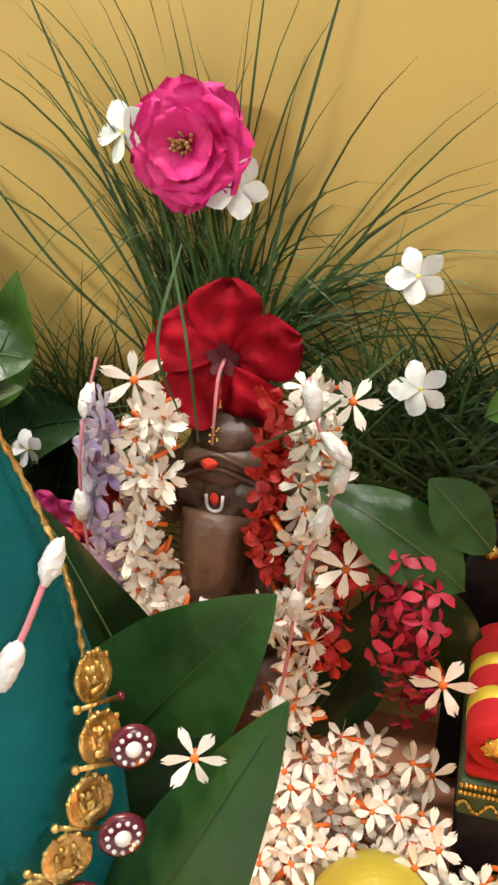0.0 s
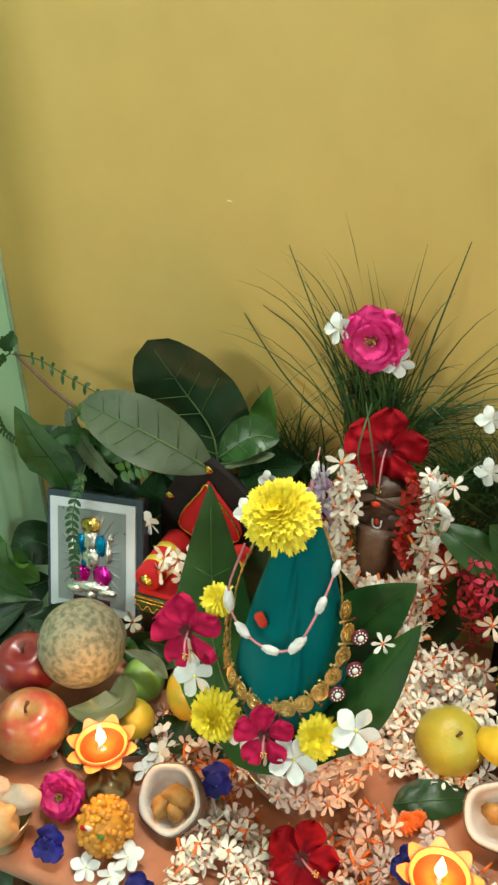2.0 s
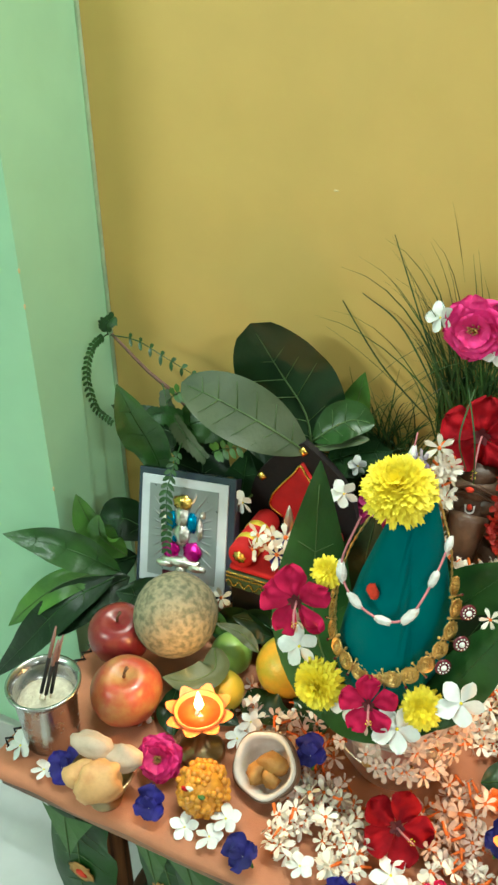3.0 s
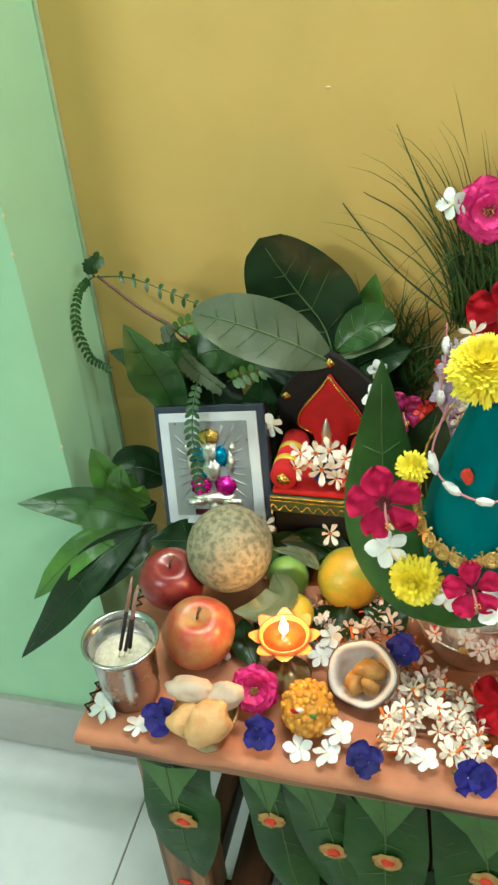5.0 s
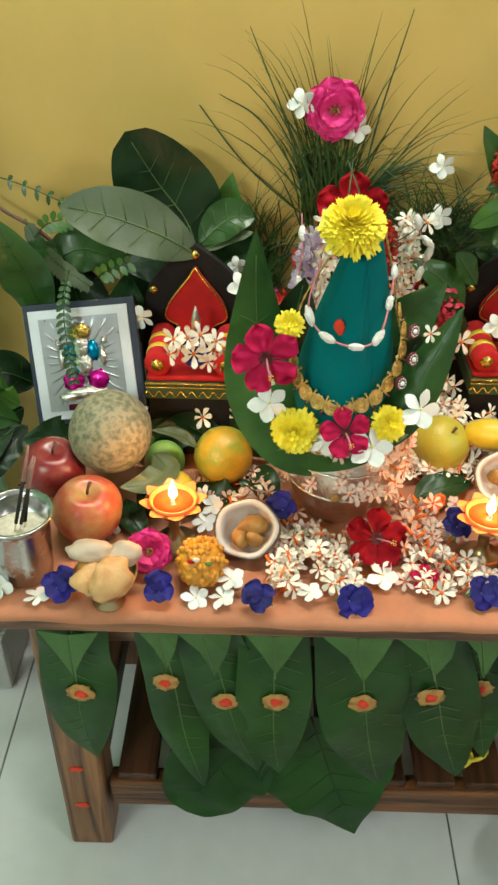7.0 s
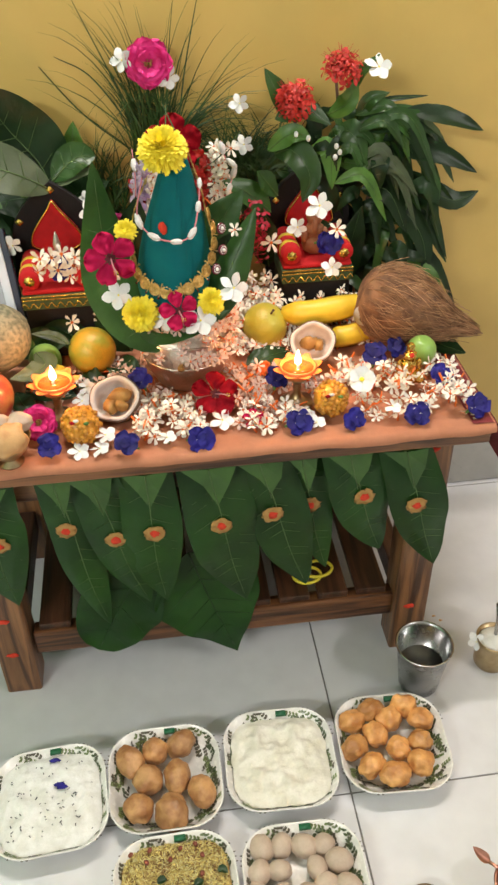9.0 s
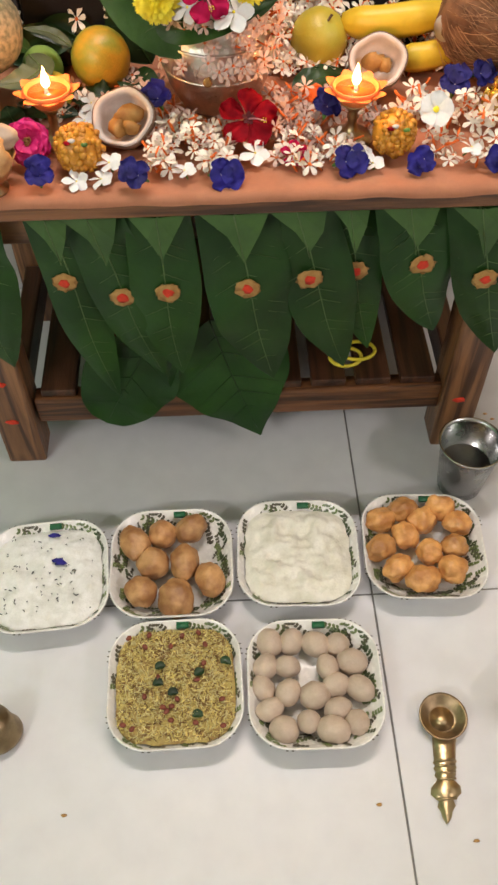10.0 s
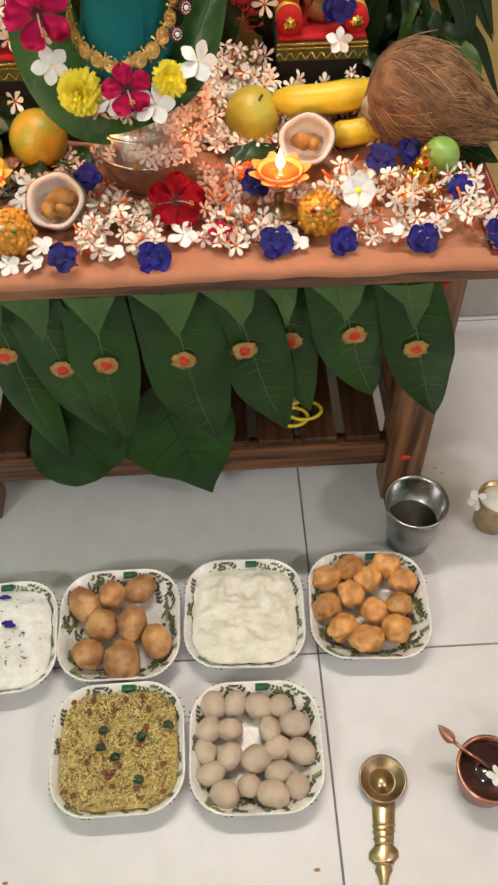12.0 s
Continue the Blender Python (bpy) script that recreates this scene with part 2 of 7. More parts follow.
DOUGH = mat("steamed_rice_ball", (0.56, 0.44, 0.34), 0.6, col2=(0.48, 0.37, 0.28), scale=60, bump=0.2, bscale=200, vary=0.06)
CURD = mat("curd_rice", (0.80, 0.79, 0.75), 0.5, col2=(0.68, 0.67, 0.61), scale=80, bump=0.6, bscale=260)
GRAINY = mat("yellow_rice_grain", (0.82, 0.66, 0.22), 0.7, scale=90, vary=0.25, island=True)
GRAINW = mat("pale_rice_grain", (0.82, 0.72, 0.34), 0.7, scale=90, vary=0.15, island=True)
GRAINB = mat("browned_rice_grain", (0.22, 0.11, 0.035), 0.7, scale=90, vary=0.3, island=True)
RICE = mat("yellow_rice", (0.66, 0.49, 0.15), 0.55, col2=(0.42, 0.26, 0.08), scale=60, mix=(0.42, 0.58), vary=0.45, bump=0.8, bscale=300, island=True)
MUSTARD = mat("dark_seed", (0.03, 0.03, 0.035), 0.6, scale=100)
PEANUT = mat("red_peanut", (0.24, 0.055, 0.03), 0.5, scale=100)
ASH = mat("raw_rice_and_ash", (0.76, 0.71, 0.57), 0.9, col2=(0.6, 0.54, 0.42), scale=200, bump=0.8, bscale=500)
INCENSE = mat("black_incense", (0.02, 0.017, 0.016), 0.9, scale=200)
INCASH = mat("grey_red_incense_ash", (0.36, 0.2, 0.17), 0.95, scale=200, bump=0.5)
CHINA = mat("white_melamine", (0.82, 0.80, 0.75), 0.25, scale=20, coat=0.2)
PRINT1 = mat("printed_leaf_green", (0.20, 0.27, 0.09), 0.3, col2=(0.11, 0.14, 0.06), scale=120)
PRINT2 = mat("printed_leaf_brown", (0.11, 0.10, 0.07), 0.3, scale=120)
LABEL = mat("green_sticker", (0.01, 0.13, 0.05), 0.4, scale=100)
DARKGLASS = mat("dark_frame_edge", (0.04, 0.05, 0.08), 0.18, coat=0.4)
SILVERCARD = mat("silver_card", (0.72, 0.74, 0.80), 0.35, 0.1, scale=8)
GREYCARD = mat("grey_embossed_card", (0.36, 0.36, 0.38), 0.3, 0.55, scale=10)
CYANFOIL = mat("blue_foil", (0.0, 0.22, 0.42), 0.2, 0.6, scale=60)
PINKFOIL = mat("magenta_foil", (0.62, 0.0, 0.28), 0.2, 0.6, scale=60)
WATER = mat("dark_water", (0.02, 0.012, 0.014), 0.05, coat=0.6)
YELLOWPLASTIC = mat("yellow_plastic", (0.75, 0.62, 0.04), 0.4, scale=60)
LAMPFACE = emitter("lamp_diffuser", (1.0, 0.96, 0.9), 2.0)


# ---------------------------------------------------------------- builders
WORLD = {}


def part(name, bm, material, parent=None, label="", smooth=True):
    """One mesh object, in world coordinates, under a thing or a part."""
    me = bpy.data.meshes.new(name)
    bm.normal_update()
    bm.to_mesh(me)
    bm.free()
    for mt in material if isinstance(material, (list, tuple)) else (material,):
        me.materials.append(mt)
    if smooth:
        me.polygons.foreach_set("use_smooth", [True] * len(me.polygons))
    ob = new(name, me)
    if parent is not None:
        ob.parent = parent
        ob.matrix_parent_inverse = Matrix.Translation(-WORLD.get(parent.name, Vector((0, 0, 0))))
    if label:
        tagged(ob, label)
    return ob


def thing(name, at, label, category, group="", kind=""):
    ob = new(name)
    ob.location = at
    ob.empty_display_size = 0.02
    WORLD[ob.name] = Vector(at)
    return tagged(ob, label, category, group, kind)


def B():
    return bmesh.new()


def xform(bm, m, verts=None):
    bmesh.ops.transform(bm, matrix=m, verts=verts or bm.verts[:])
    return bm


def box(bm, x0, x1, y0, y1, z0, z1, bev=0.0):
    r = bmesh.ops.create_cube(bm, size=1)
    vs = r["verts"]
    bmesh.ops.transform(bm, matrix=Matrix.Translation(((x0 + x1) / 2, (y0 + y1) / 2, (z0 + z1) / 2)) @ Matrix.Diagonal((x1 - x0, y1 - y0, z1 - z0, 1)), verts=vs)
    if bev:
        es = list({e for v in vs for e in v.link_edges})
        bmesh.ops.bevel(bm, geom=es, offset=bev, segments=2, profile=0.5, affect="EDGES")
    return bm


def lathe(bm, prof, seg=28, m=None, wob=None, cap=True):
    """A turned shape from (radius, height) pairs."""
    rings = []
    for r, z in prof:
        ring = []
        for i in range(seg):
            a = 2 * math.pi * i / seg
            k = wob(a, z) if wob else 1.0
            v = Vector((r * k * math.cos(a), r * k * math.sin(a), z))
            ring.append(bm.verts.new(m @ v if m else v))
        rings.append(ring)
    for a, b in zip(rings, rings[1:]):
        for i in range(seg):
            j = (i + 1) % seg
            bm.faces.new((a[i], a[j], b[j], b[i]))
    for ring, flip in ((rings[0], True), (rings[-1], False)) if cap else ():
        bm.faces.new(ring[::-1] if flip else ring)
    return bm


def spline(pts, n):
    """n points along a smooth line through pts."""
    P = [Vector(p) for p in pts]
    P = [P[0] * 2 - P[1]] + P + [P[-1] * 2 - P[-2]]
    out = []
    k = len(P) - 3
    for i in range(n):
        u = i / (n - 1) * k
        s = min(int(u), k - 1)
        t = u - s
        a, b, c, d = P[s:s + 4]
        out.append(0.5 * (2 * b + (c - a) * t + (2 * a - 5 * b + 4 * c - d) * t * t + (3 * b - a - 3 * c + d) * t ** 3))
    return out


def tube(bm, pts, rad, seg=8):
    """A tube along points; rad: one radius, or one for each point."""
    P = [Vector(p) for p in pts]
    R = rad if isinstance(rad, (list, tuple)) else [rad] * len(P)
    ref = Vector((0.31, 0.52, 0.79))
    rings = []
    for i, p in enumerate(P):
        d = (P[min(i + 1, len(P) - 1)] - P[max(i - 1, 0)]).normalized()
        u = d.cross(ref).normalized()
        w = d.cross(u)
        rings.append([bm.verts.new(p + (u * math.cos(2 * math.pi * k / seg) + w * math.sin(2 * math.pi * k / seg)) * R[i]) for k in range(seg)])
    for a, b in zip(rings, rings[1:]):
        for k in range(seg):
            j = (k + 1) % seg
            bm.faces.new((a[k], a[j], b[j], b[k]))
    bm.faces.new(rings[0][::-1])
    bm.faces.new(rings[-1])
    return bm


def blob(bm, at, r, sub=3, rough=0.0, freq=6.0, seed=0.0, m=None):
    """An uneven ball; r may be three radii."""
    vs = bmesh.ops.create_icosphere(bm, subdivisions=sub, radius=1)["verts"]
    R = Vector(r if isinstance(r, (tuple, list)) else (r, r, r))
    for v in vs:
        k = 1 + rough * noise.noise(v.co * freq * 0.3 + Vector((seed, seed * 1.7, -seed)))
        k += rough * 0.4 * noise.noise(v.co * freq * 0.8 + Vector((-seed, seed, seed * 0.6)))
        v.co = Vector((v.co.x * R.x, v.co.y * R.y, v.co.z * R.z)) * k
        if m:
            v.co = m @ v.co
        v.co += Vector(at)
    return bm


def leaf_shape(u, tip=1.0, belly=0.42):
    """Half width of a leaf along its length, from 0 to 1."""
    if u < belly:
        return math.sin(u / belly * math.pi / 2) ** 0.75
    w = (u - belly) / (1 - belly)
    return max(math.cos(w * math.pi / 2), 0) ** tip


def leaf(bm, pts, width, up=(0, 0, 1), cup=0.15, tip=1.0, belly=0.42, n=14, wave=0.0, seed=0.0, cols=3, base=0.0):
    """A leaf blade along pts, cupped across its rib, with a wavy rim; base is the least width of its first part."""
    C = spline(pts, n)
    up = Vector(up)
    rows = []
    for i, p in enumerate(C):
        d = (C[min(i + 1, n - 1)] - C[max(i - 1, 0)]).normalized()
        s = d.cross(up).normalized()
        nn = s.cross(d).normalized()
        u = i / (n - 1)
        hw = width / 2 * max(leaf_shape(u, tip, belly), base + (1 - base) * u / belly if base and u < belly else 0) + 0.0004
        row = []
        for k in range(-cols, cols + 1):
            f = k / cols
            off = cup * abs(f) ** 1.5 * hw + wave * abs(f) * hw * noise.noise(Vector((u * 5 + seed, f * 1.5, seed)))
            row.append(bm.verts.new(p + s * f * hw + nn * off))
        rows.append(row)
    for a, b in zip(rows, rows[1:]):
        for k in range(2 * cols):
            bm.faces.new((a[k], a[k + 1], b[k + 1], b[k]))
    return bm


def rib(bm, pts, r0, up=(0, 0, 1), lift=0.0006, n=14, frac=0.96, veins=0, width=0.0, tip=1.0, belly=0.42, cup=0.15):
    """The midrib of a leaf, and its side veins."""
    C = spline(pts, n)
    up = Vector(up)
    L = []
    frames = []
    for i, p in enumerate(C):
        d = (C[min(i + 1, n - 1)] - C[max(i - 1, 0)]).normalized()
        s = d.cross(up).normalized()
        nn = s.cross(d).normalized()
        L.append(p + nn * lift)
        frames.append((p, d, s, nn))
    k = max(2, int(n * frac))
    tube(bm, L[:k], [r0 * (1 - 0.75 * i / k) for i in range(k)], 5)
    for v in range(veins):
        i = 1 + int((n - 4) * (v + 0.5) / veins)
        p, d, s, nn = frames[i]
        hw = width / 2 * leaf_shape(min((i + 1.2) / (n - 1), 1), tip, belly) * 0.82
        for sg in (-1, 1):
            q = [p + nn * lift + (s * sg * f * hw) + d * f * hw * 0.55 + nn * cup * abs(f) ** 1.5 * hw for f in (0, 0.5, 1)]
            tube(bm, q, [r0 * 0.4, r0 * 0.32, r0 * 0.15], 4)
    return bm


def petal(bm, ang, L, W, r0=0.0, rise=0.2, curl=0.0, wide=0.6, notch=0.0, twist=0.0, n=5, ruffle=0.0, z0=0.0, seed=0.0, cols=2):
    """A petal that leaves the centre at an angle; rise is its slope, curl bends it up or down."""
    ca, sa = math.cos(ang), math.sin(ang)
    rows = []
    for i in range(n):
        u = i / (n - 1)
        hw = W / 2 * (math.sin(min(u / wide, 1) * math.pi / 2) if u < wide else math.cos((u - wide) / (1 - wide) * math.pi / 2 * 0.86))
        hw = max(hw, W * 0.09)
        row = []
        for k in range(-cols, cols + 1):
            f = k / cols
            rr = r0 + L * (u - (notch * (1 - abs(f)) if u > 0.9 else 0.0))
            z = z0 + L * (rise * u + curl * u * u) + twist * f * hw + ruffle * u * L * noise.noise(Vector((ang * 3 + f * 1.7, u * 3.1, seed)))
            y = f * hw
            row.append(bm.verts.new((rr * ca - y * sa, rr * sa + y * ca, z)))
        rows.append(row)
    for a, b in zip(rows, rows[1:]):
        for k in range(2 * cols):
            bm.faces.new((a[k], a[k + 1], b[k + 1], b[k]))
    return bm


def facing(at, nrm=(0, 0, 1), spin=0.0, s=1.0):
    """A pose whose z axis points along nrm."""
    q = Vector(nrm).to_track_quat("Z", "Y").to_matrix().to_4x4()
    return Matrix.Translation(at) @ q @ Matrix.Rotation(radians(spin), 4, "Z") @ Matrix.Diagonal((s, s, s, 1))


def weld(bm, r):
    """Joins what lies within r of the centre into one point."""
    vs = [v for v in bm.verts if v.co.length < r]
    if vs:
        bmesh.ops.pointmerge(bm, verts=vs, merge_co=(0, 0, 0))
    return bm


R = random.Random(7)


def rnd(a, b):
    return R.uniform(a, b)


def put(template, used, m):
    """The first use moves the template itself, later ones copy it."""
    if used:
        return copy_thing(template, m)
    template.matrix_basis = m
    used.append(1)
    return template


T = 0.432          # top of the cloth on the table
WALL_Y, PILLAR_X, PILLAR_Y = 0.40, -0.540, 0.262

# ---------------------------------------------------------------- room
def wall(name, x0, x1, y0, y1, z0, z1, m, label):
    return tagged(part(name, box(B(), x0, x1, y0, y1, z0, z1), m, smooth=False), label, "wall", kind="structure")


wall_n = wall("wall_north", PILLAR_X + 0.001, 2.1, WALL_Y, WALL_Y + 0.15, 0, 2.7, YELLOW, "mustard yellow painted plaster wall behind the altar")
wall_w = wall("wall_pillar", -2.1, PILLAR_X, PILLAR_Y, WALL_Y + 0.15, 0, 2.7, GREEN, "pale green painted wall standing forward of the yellow one")
wall("wall_west", -2.25, -2.1, -3.2, WALL_Y + 0.15, 0, 2.7, GREEN, "pale green painted side wall")
# unseen walls added to close the room; mid tone chosen to limit bounced fill
BEIGE = mat("beige_low_bounce_wall", (0.47, 0.45, 0.42), 0.6, scale=3, bump=0.1)
wall("wall_east", 2.1, 2.25, -3.2, WALL_Y + 0.15, 0, 2.7, BEIGE, "unseen side wall, beige to hold down bounced light")
wall("wall_south", -2.25, 2.25, -3.35, -3.2, 0, 2.7, BEIGE, "unseen wall behind, beige to hold down bounced light")
tagged(part("ceiling", box(B(), -2.25, 2.25, -3.35, WALL_Y + 0.15, 2.7, 2.8), WHITE, smooth=False), "white painted ceiling", "ceiling", kind="structure")

# thin pale paint edge at the corner of the two colours
tagged(part("trim", box(B(), PILLAR_X, PILLAR_X + 0.004, WALL_Y - 0.003, WALL_Y + 0.002, 0.1, 2.7), mat("pale_green_edge", (0.68, 0.82, 0.55), 0.5)), "pale green paint line in the wall corner", "trim", kind="structure")
tagged(part("baseboard_1", box(B(), PILLAR_X + 0.012, 2.1, WALL_Y - 0.011, WALL_Y + 0.004, 0.002, 0.1, 0.002), SKIRT, smooth=False), "grey tiled skirting under the yellow wall", "baseboard", kind="structure")
tagged(part("baseboard_2", box(B(), -2.1, PILLAR_X + 0.010, PILLAR_Y - 0.011, PILLAR_Y + 0.004, 0.002, 0.1, 0.002), SKIRT, smooth=False), "grey tiled skirting under the green wall", "baseboard", kind="structure")
tagged(part("baseboard_3", box(B(), PILLAR_X - 0.004, PILLAR_X + 0.011, PILLAR_Y + 0.005, WALL_Y - 0.012, 0.002, 0.1, 0.002), SKIRT, smooth=False), "grey tiled skirting on the return of the green wall", "baseboard", kind="structure")
CHIP = mat("bare_plaster", (0.72, 0.58, 0.30), 0.8, scale=200)
for x, z, w in ((-0.267, 0.871, 0.0030), (0.03, 1.02, 0.004)):
    bm = blob(B(), (x, WALL_Y + 0.0002, z), (w, 0.0012, w * 0.35), 2, 0.5, 9, x)
    part("paint_chip", bm, CHIP, wall_n)
for z in (0.545, 0.763, 0.80, 0.954):
    part("paint_chip", blob(B(), (PILLAR_X, PILLAR_Y, z), (0.0012, 0.0012, 0.003), 2, 0.5, 9, z), CHIP, wall_w)

floor = tagged(part("floor", box(B(), -2.25, 2.25, -3.35, WALL_Y + 0.15, -0.1, -0.0015), GROUT, smooth=False), "glossy pale grey tiled floor with thin dark joints", "floor", kind="structure")

# lamps that light the room
tl = thing("tube_light", (-0.15, 0.39, 2.33), "white batten tube light on the yellow wall, switched on", "tube light")
part("batten", box(B(), -0.76, 0.46, 0.352, 0.3985, 2.325, 2.365, 0.004), WHITE, tl)
part("tube", tube(B(), [(-0.72, 0.34, 2.325), (0.42, 0.34, 2.325)], 0.013, 12), LAMPFACE, tl)
for nm, x, y, s in (("tube_light", 2.075, -1.4, 1), ("tube_light", -2.075, -2.2, -1)):
    tl = thing(nm, (x, y, 2.15), "white batten tube light on the wall, switched on", "tube light")
    part("batten", box(B(), x - 0.02, x + 0.024, y - 0.6, y + 0.6, 2.11, 2.19, 0.004), WHITE, tl)
    part("tube", tube(B(), [(x - s * 0.035, y - 0.57, 2.15), (x - s * 0.035, y + 0.57, 2.15)], 0.013, 12), LAMPFACE, tl)

# ---------------------------------------------------------------- altar table
XL, XR, YB = -0.430, 0.252, 0.380
table = thing("low_table", (-0.09, 0.19, 0), "low brown wooden table with a slatted shelf", "table")
part("tabletop", box(B(), XL + 0.006, XR - 0.004, 0.001, YB, 0.412, 0.4345, 0.002), WOODX, table, smooth=False)
legs = ((-0.401, 0.03), (0.168, 0.03), (-0.401, 0.30), (0.168, 0.30))
for x, y in legs:
    bm = box(B(), x, x + 0.05, y, y + 0.05, 0, 0.4125, 0.004)
    lg = part("leg", bm, WOODZ, table, smooth=False)
    if y < 0.1:
        for z in ((0.085, 0.155) if x < 0 else (0.095, 0.385)):
            part("vermilion_dot", blob(B(), (x + 0.022, y - 0.0005, z), (0.008, 0.0012, 0.0045), 2, 0.5, 8, z * 9), VERMILION, lg)
part("front_apron", box(B(), -0.348, 0.168, 0.040, 0.058, 0.355, 0.4125, 0.002), PALEWOOD, table, smooth=False)
part("back_apron", box(B(), -0.348, 0.168, 0.32, 0.338, 0.355, 0.4125, 0.002), WOODX, table, smooth=False)
# side aprons, side rails and slats: shade is in their wood colour
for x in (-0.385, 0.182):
    part("side_apron", box(B(), x, x + 0.018, 0.08, 0.30, 0.355, 0.4125, 0.002), WOODY_SHADED, table, smooth=False)
for y in (0.040, 0.318):
    part("shelf_rail", box(B(), -0.348, 0.168, y, y + 0.024, 0.070, 0.112, 0.003), WOODX, table, smooth=False)
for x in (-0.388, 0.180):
    part("shelf_rail", box(B(), x, x + 0.026, 0.08, 0.30, 0.070, 0.112, 0.003), WOODY_SHADED, table, smooth=False)
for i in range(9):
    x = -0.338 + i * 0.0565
    part("shelf_slat", box(B(), x, x + 0.044, 0.045, 0.335, 0.1125, 0.1245, 0.002), WOODY_SHADED, table, smooth=False)

# cloth over the top: sheet with a rolled front edge and a maroon border that hangs at the right
cl = thing("altar_cloth", (-0.09, 0.19, 0.43), "terracotta orange cloth with a maroon woven border over the table", "cloth")
bm = B()
nx, prof = 60, [(-0.0042, 0.4222), (-0.0050, 0.4255), (-0.003, 0.4305), (0.004, T), (0.05, T), (0.15, T), (0.26, T), (YB, T), (YB + 0.004, 0.42)]
grid = []
for i in range(nx + 1):
    x = XL - 0.002 + (XR - XL + 0.002) * i / nx
    row = []
    for j, (y, z) in enumerate(prof):
        w = 0.0014 * noise.noise(Vector((x * 22, y * 20, 1.3)))
        row.append(bm.verts.new((x, y + (w * 1.6 if j < 4 else 0), z + (abs(w) * 0.8 if j > 1 else w * 1.4))))
    grid.append(row)
for a, b in zip(grid, grid[1:]):
    for j in range(len(prof) - 1):
        bm.faces.new((a[j], b[j], b[j + 1], a[j + 1]))
part("sheet", bm, CLOTH, cl)
bm = B()
zig = [(XL - (0.004 if k % 2 else -0.004), 0.02 + 0.006 * k, T + 0.0022) for k in range(58)]
part("lace_edge", tube(bm, zig, 0.0012, 5), BLACKVEL, cl, "black crocheted edge")
for sg, xe in ((1, XR),):
    bm = B()
    path = [(xe - sg * 0.028, T + 0.0018), (xe - sg * 0.004, T + 0.0018), (xe + sg * 0.004, T - 0.003), (xe + sg * 0.010, T - 0.03), (xe + sg * 0.013, T - 0.055)]
    if sg < 0:
        path = [(xe + 0.012, T + 0.0018)] + path[1:]
    rows = []
    for i in range(31):
        y = 0.004 + (YB - 0.01) * i / 30
        rows.append([bm.verts.new((px + sg * 0.005 * k * 0.4 * noise.noise(Vector((y * 18, k, 2))), y, pz)) for k, (px, pz) in enumerate(path)])
    for a, b in zip(rows, rows[1:]):
        for j in range(len(path) - 1):
            bm.faces.new((a[j], b[j], b[j + 1], a[j + 1]))
    bd = part("border", bm, MAROON, cl, "maroon woven border")
    bm = B()
    for i in range(44):
        y = 0.012 + i * 0.0082
        xx = xe - sg * (0.022 if sg > 0 else 0.008)
        box(bm, xx - 0.003, xx + 0.003, y, y + 0.0035, T + 0.002, T + 0.0032)
    part("stitch_line", bm, CREAM, bd, "cream woven dashes")

# ---------------------------------------------------------------- the water pot with its cloth cone
PX, PY = -0.113, 0.15
pot = thing("kalash_pot", (PX, PY, T), "chased silver ritual pot on the altar cloth", "pot")
bm = lathe(B(), [(0.001, T), (0.034, T + 0.001), (0.040, T + 0.006), (0.050, T + 0.026), (0.0565, T + 0.05), (0.0575, T + 0.068), (0.054, T + 0.078), (0.050, T + 0.084), (0.049, T + 0.09), (0.052, T + 0.096), (0.054, T + 0.1), (0.050, T + 0.099), (0.046, T + 0.09), (0.02, T + 0.085)], 48, Matrix.Translation((PX, PY, 0)))
body = part("body", bm, SILVER, pot)
for z, r, k in ((T + 0.074, 0.0562, 0.0016), (T + 0.045, 0.0555, 0.0009), (T + 0.1, 0.0535, 0.0016)):
    bm = B()
    ring = [(PX + r * math.cos(a), PY + r * math.sin(a), z) for a in [2 * math.pi * i / 40 for i in range(41)]]
    part("raised_band", tube(bm, ring, k, 6), SILVER, body)
bm = B()
for i in range(13):
    a0 = math.pi * (1.02 + i * 0.96 / 12)
    pts = []
    for j in range(9):
        f = j / 8
        a = a0 + (f - 0.5) * 0.26
        z = T + 0.048 + 0.02 * math.sin(f * math.pi)
        r = 0.0568 - 0.0006 * abs(f - 0.5)
        pts.append((PX + r * math.cos(a), PY + r * math.sin(a), z))
    tube(bm, pts, 0.0008, 5)
part("chased_scallops", bm, SILVER, body)
for a, z in ((-2.2, 0.06), (-1.75, 0.05), (-1.15, 0.058), (-0.75, 0.06)):
    r = 0.0575
    part("kumkum_dot", blob(B(), (PX + r * math.cos(a), PY + r * math.sin(a), T + z), (0.004, 0.0015, 0.005), 2, 0.4, 8, a, Matrix.Rotation(a + math.pi / 2, 4, "Z")), (VERMILION, TURMERIC)[int(a * 10) % 2], body)

# teal cloth folded to a cone over the coconut
CX, CY = -0.127, 0.142
cone = thing("cloth_cone", (CX, CY, 0.545), "teal cloth folded to a cone over the pot", "cloth")


def folds(a, z):
    """The left flap of the cloth laps over the right one along a slanting edge."""
    f = (z - 0.54) / 0.18
    k = 1 + 0.035 * math.sin(a * 3 + 0.6 + f * 1.2) + 0.02 * math.sin(a * 7 + 1.0 - f * 2)
    edge = -math.pi / 2 + 0.02 + 0.95 * max(0.0, 1 - f) ** 1.3
    d = (a + math.pi) % (2 * math.pi) - math.pi - edge
    if -1.3 < d <= 0:
        k += 0.035 * (1 + d / 1.3)
    elif 0 < d < 0.5:
        k -= 0.11 * max(0.0, min(1.0, f * 1.6)) * (1 - d / 0.5)
    return k


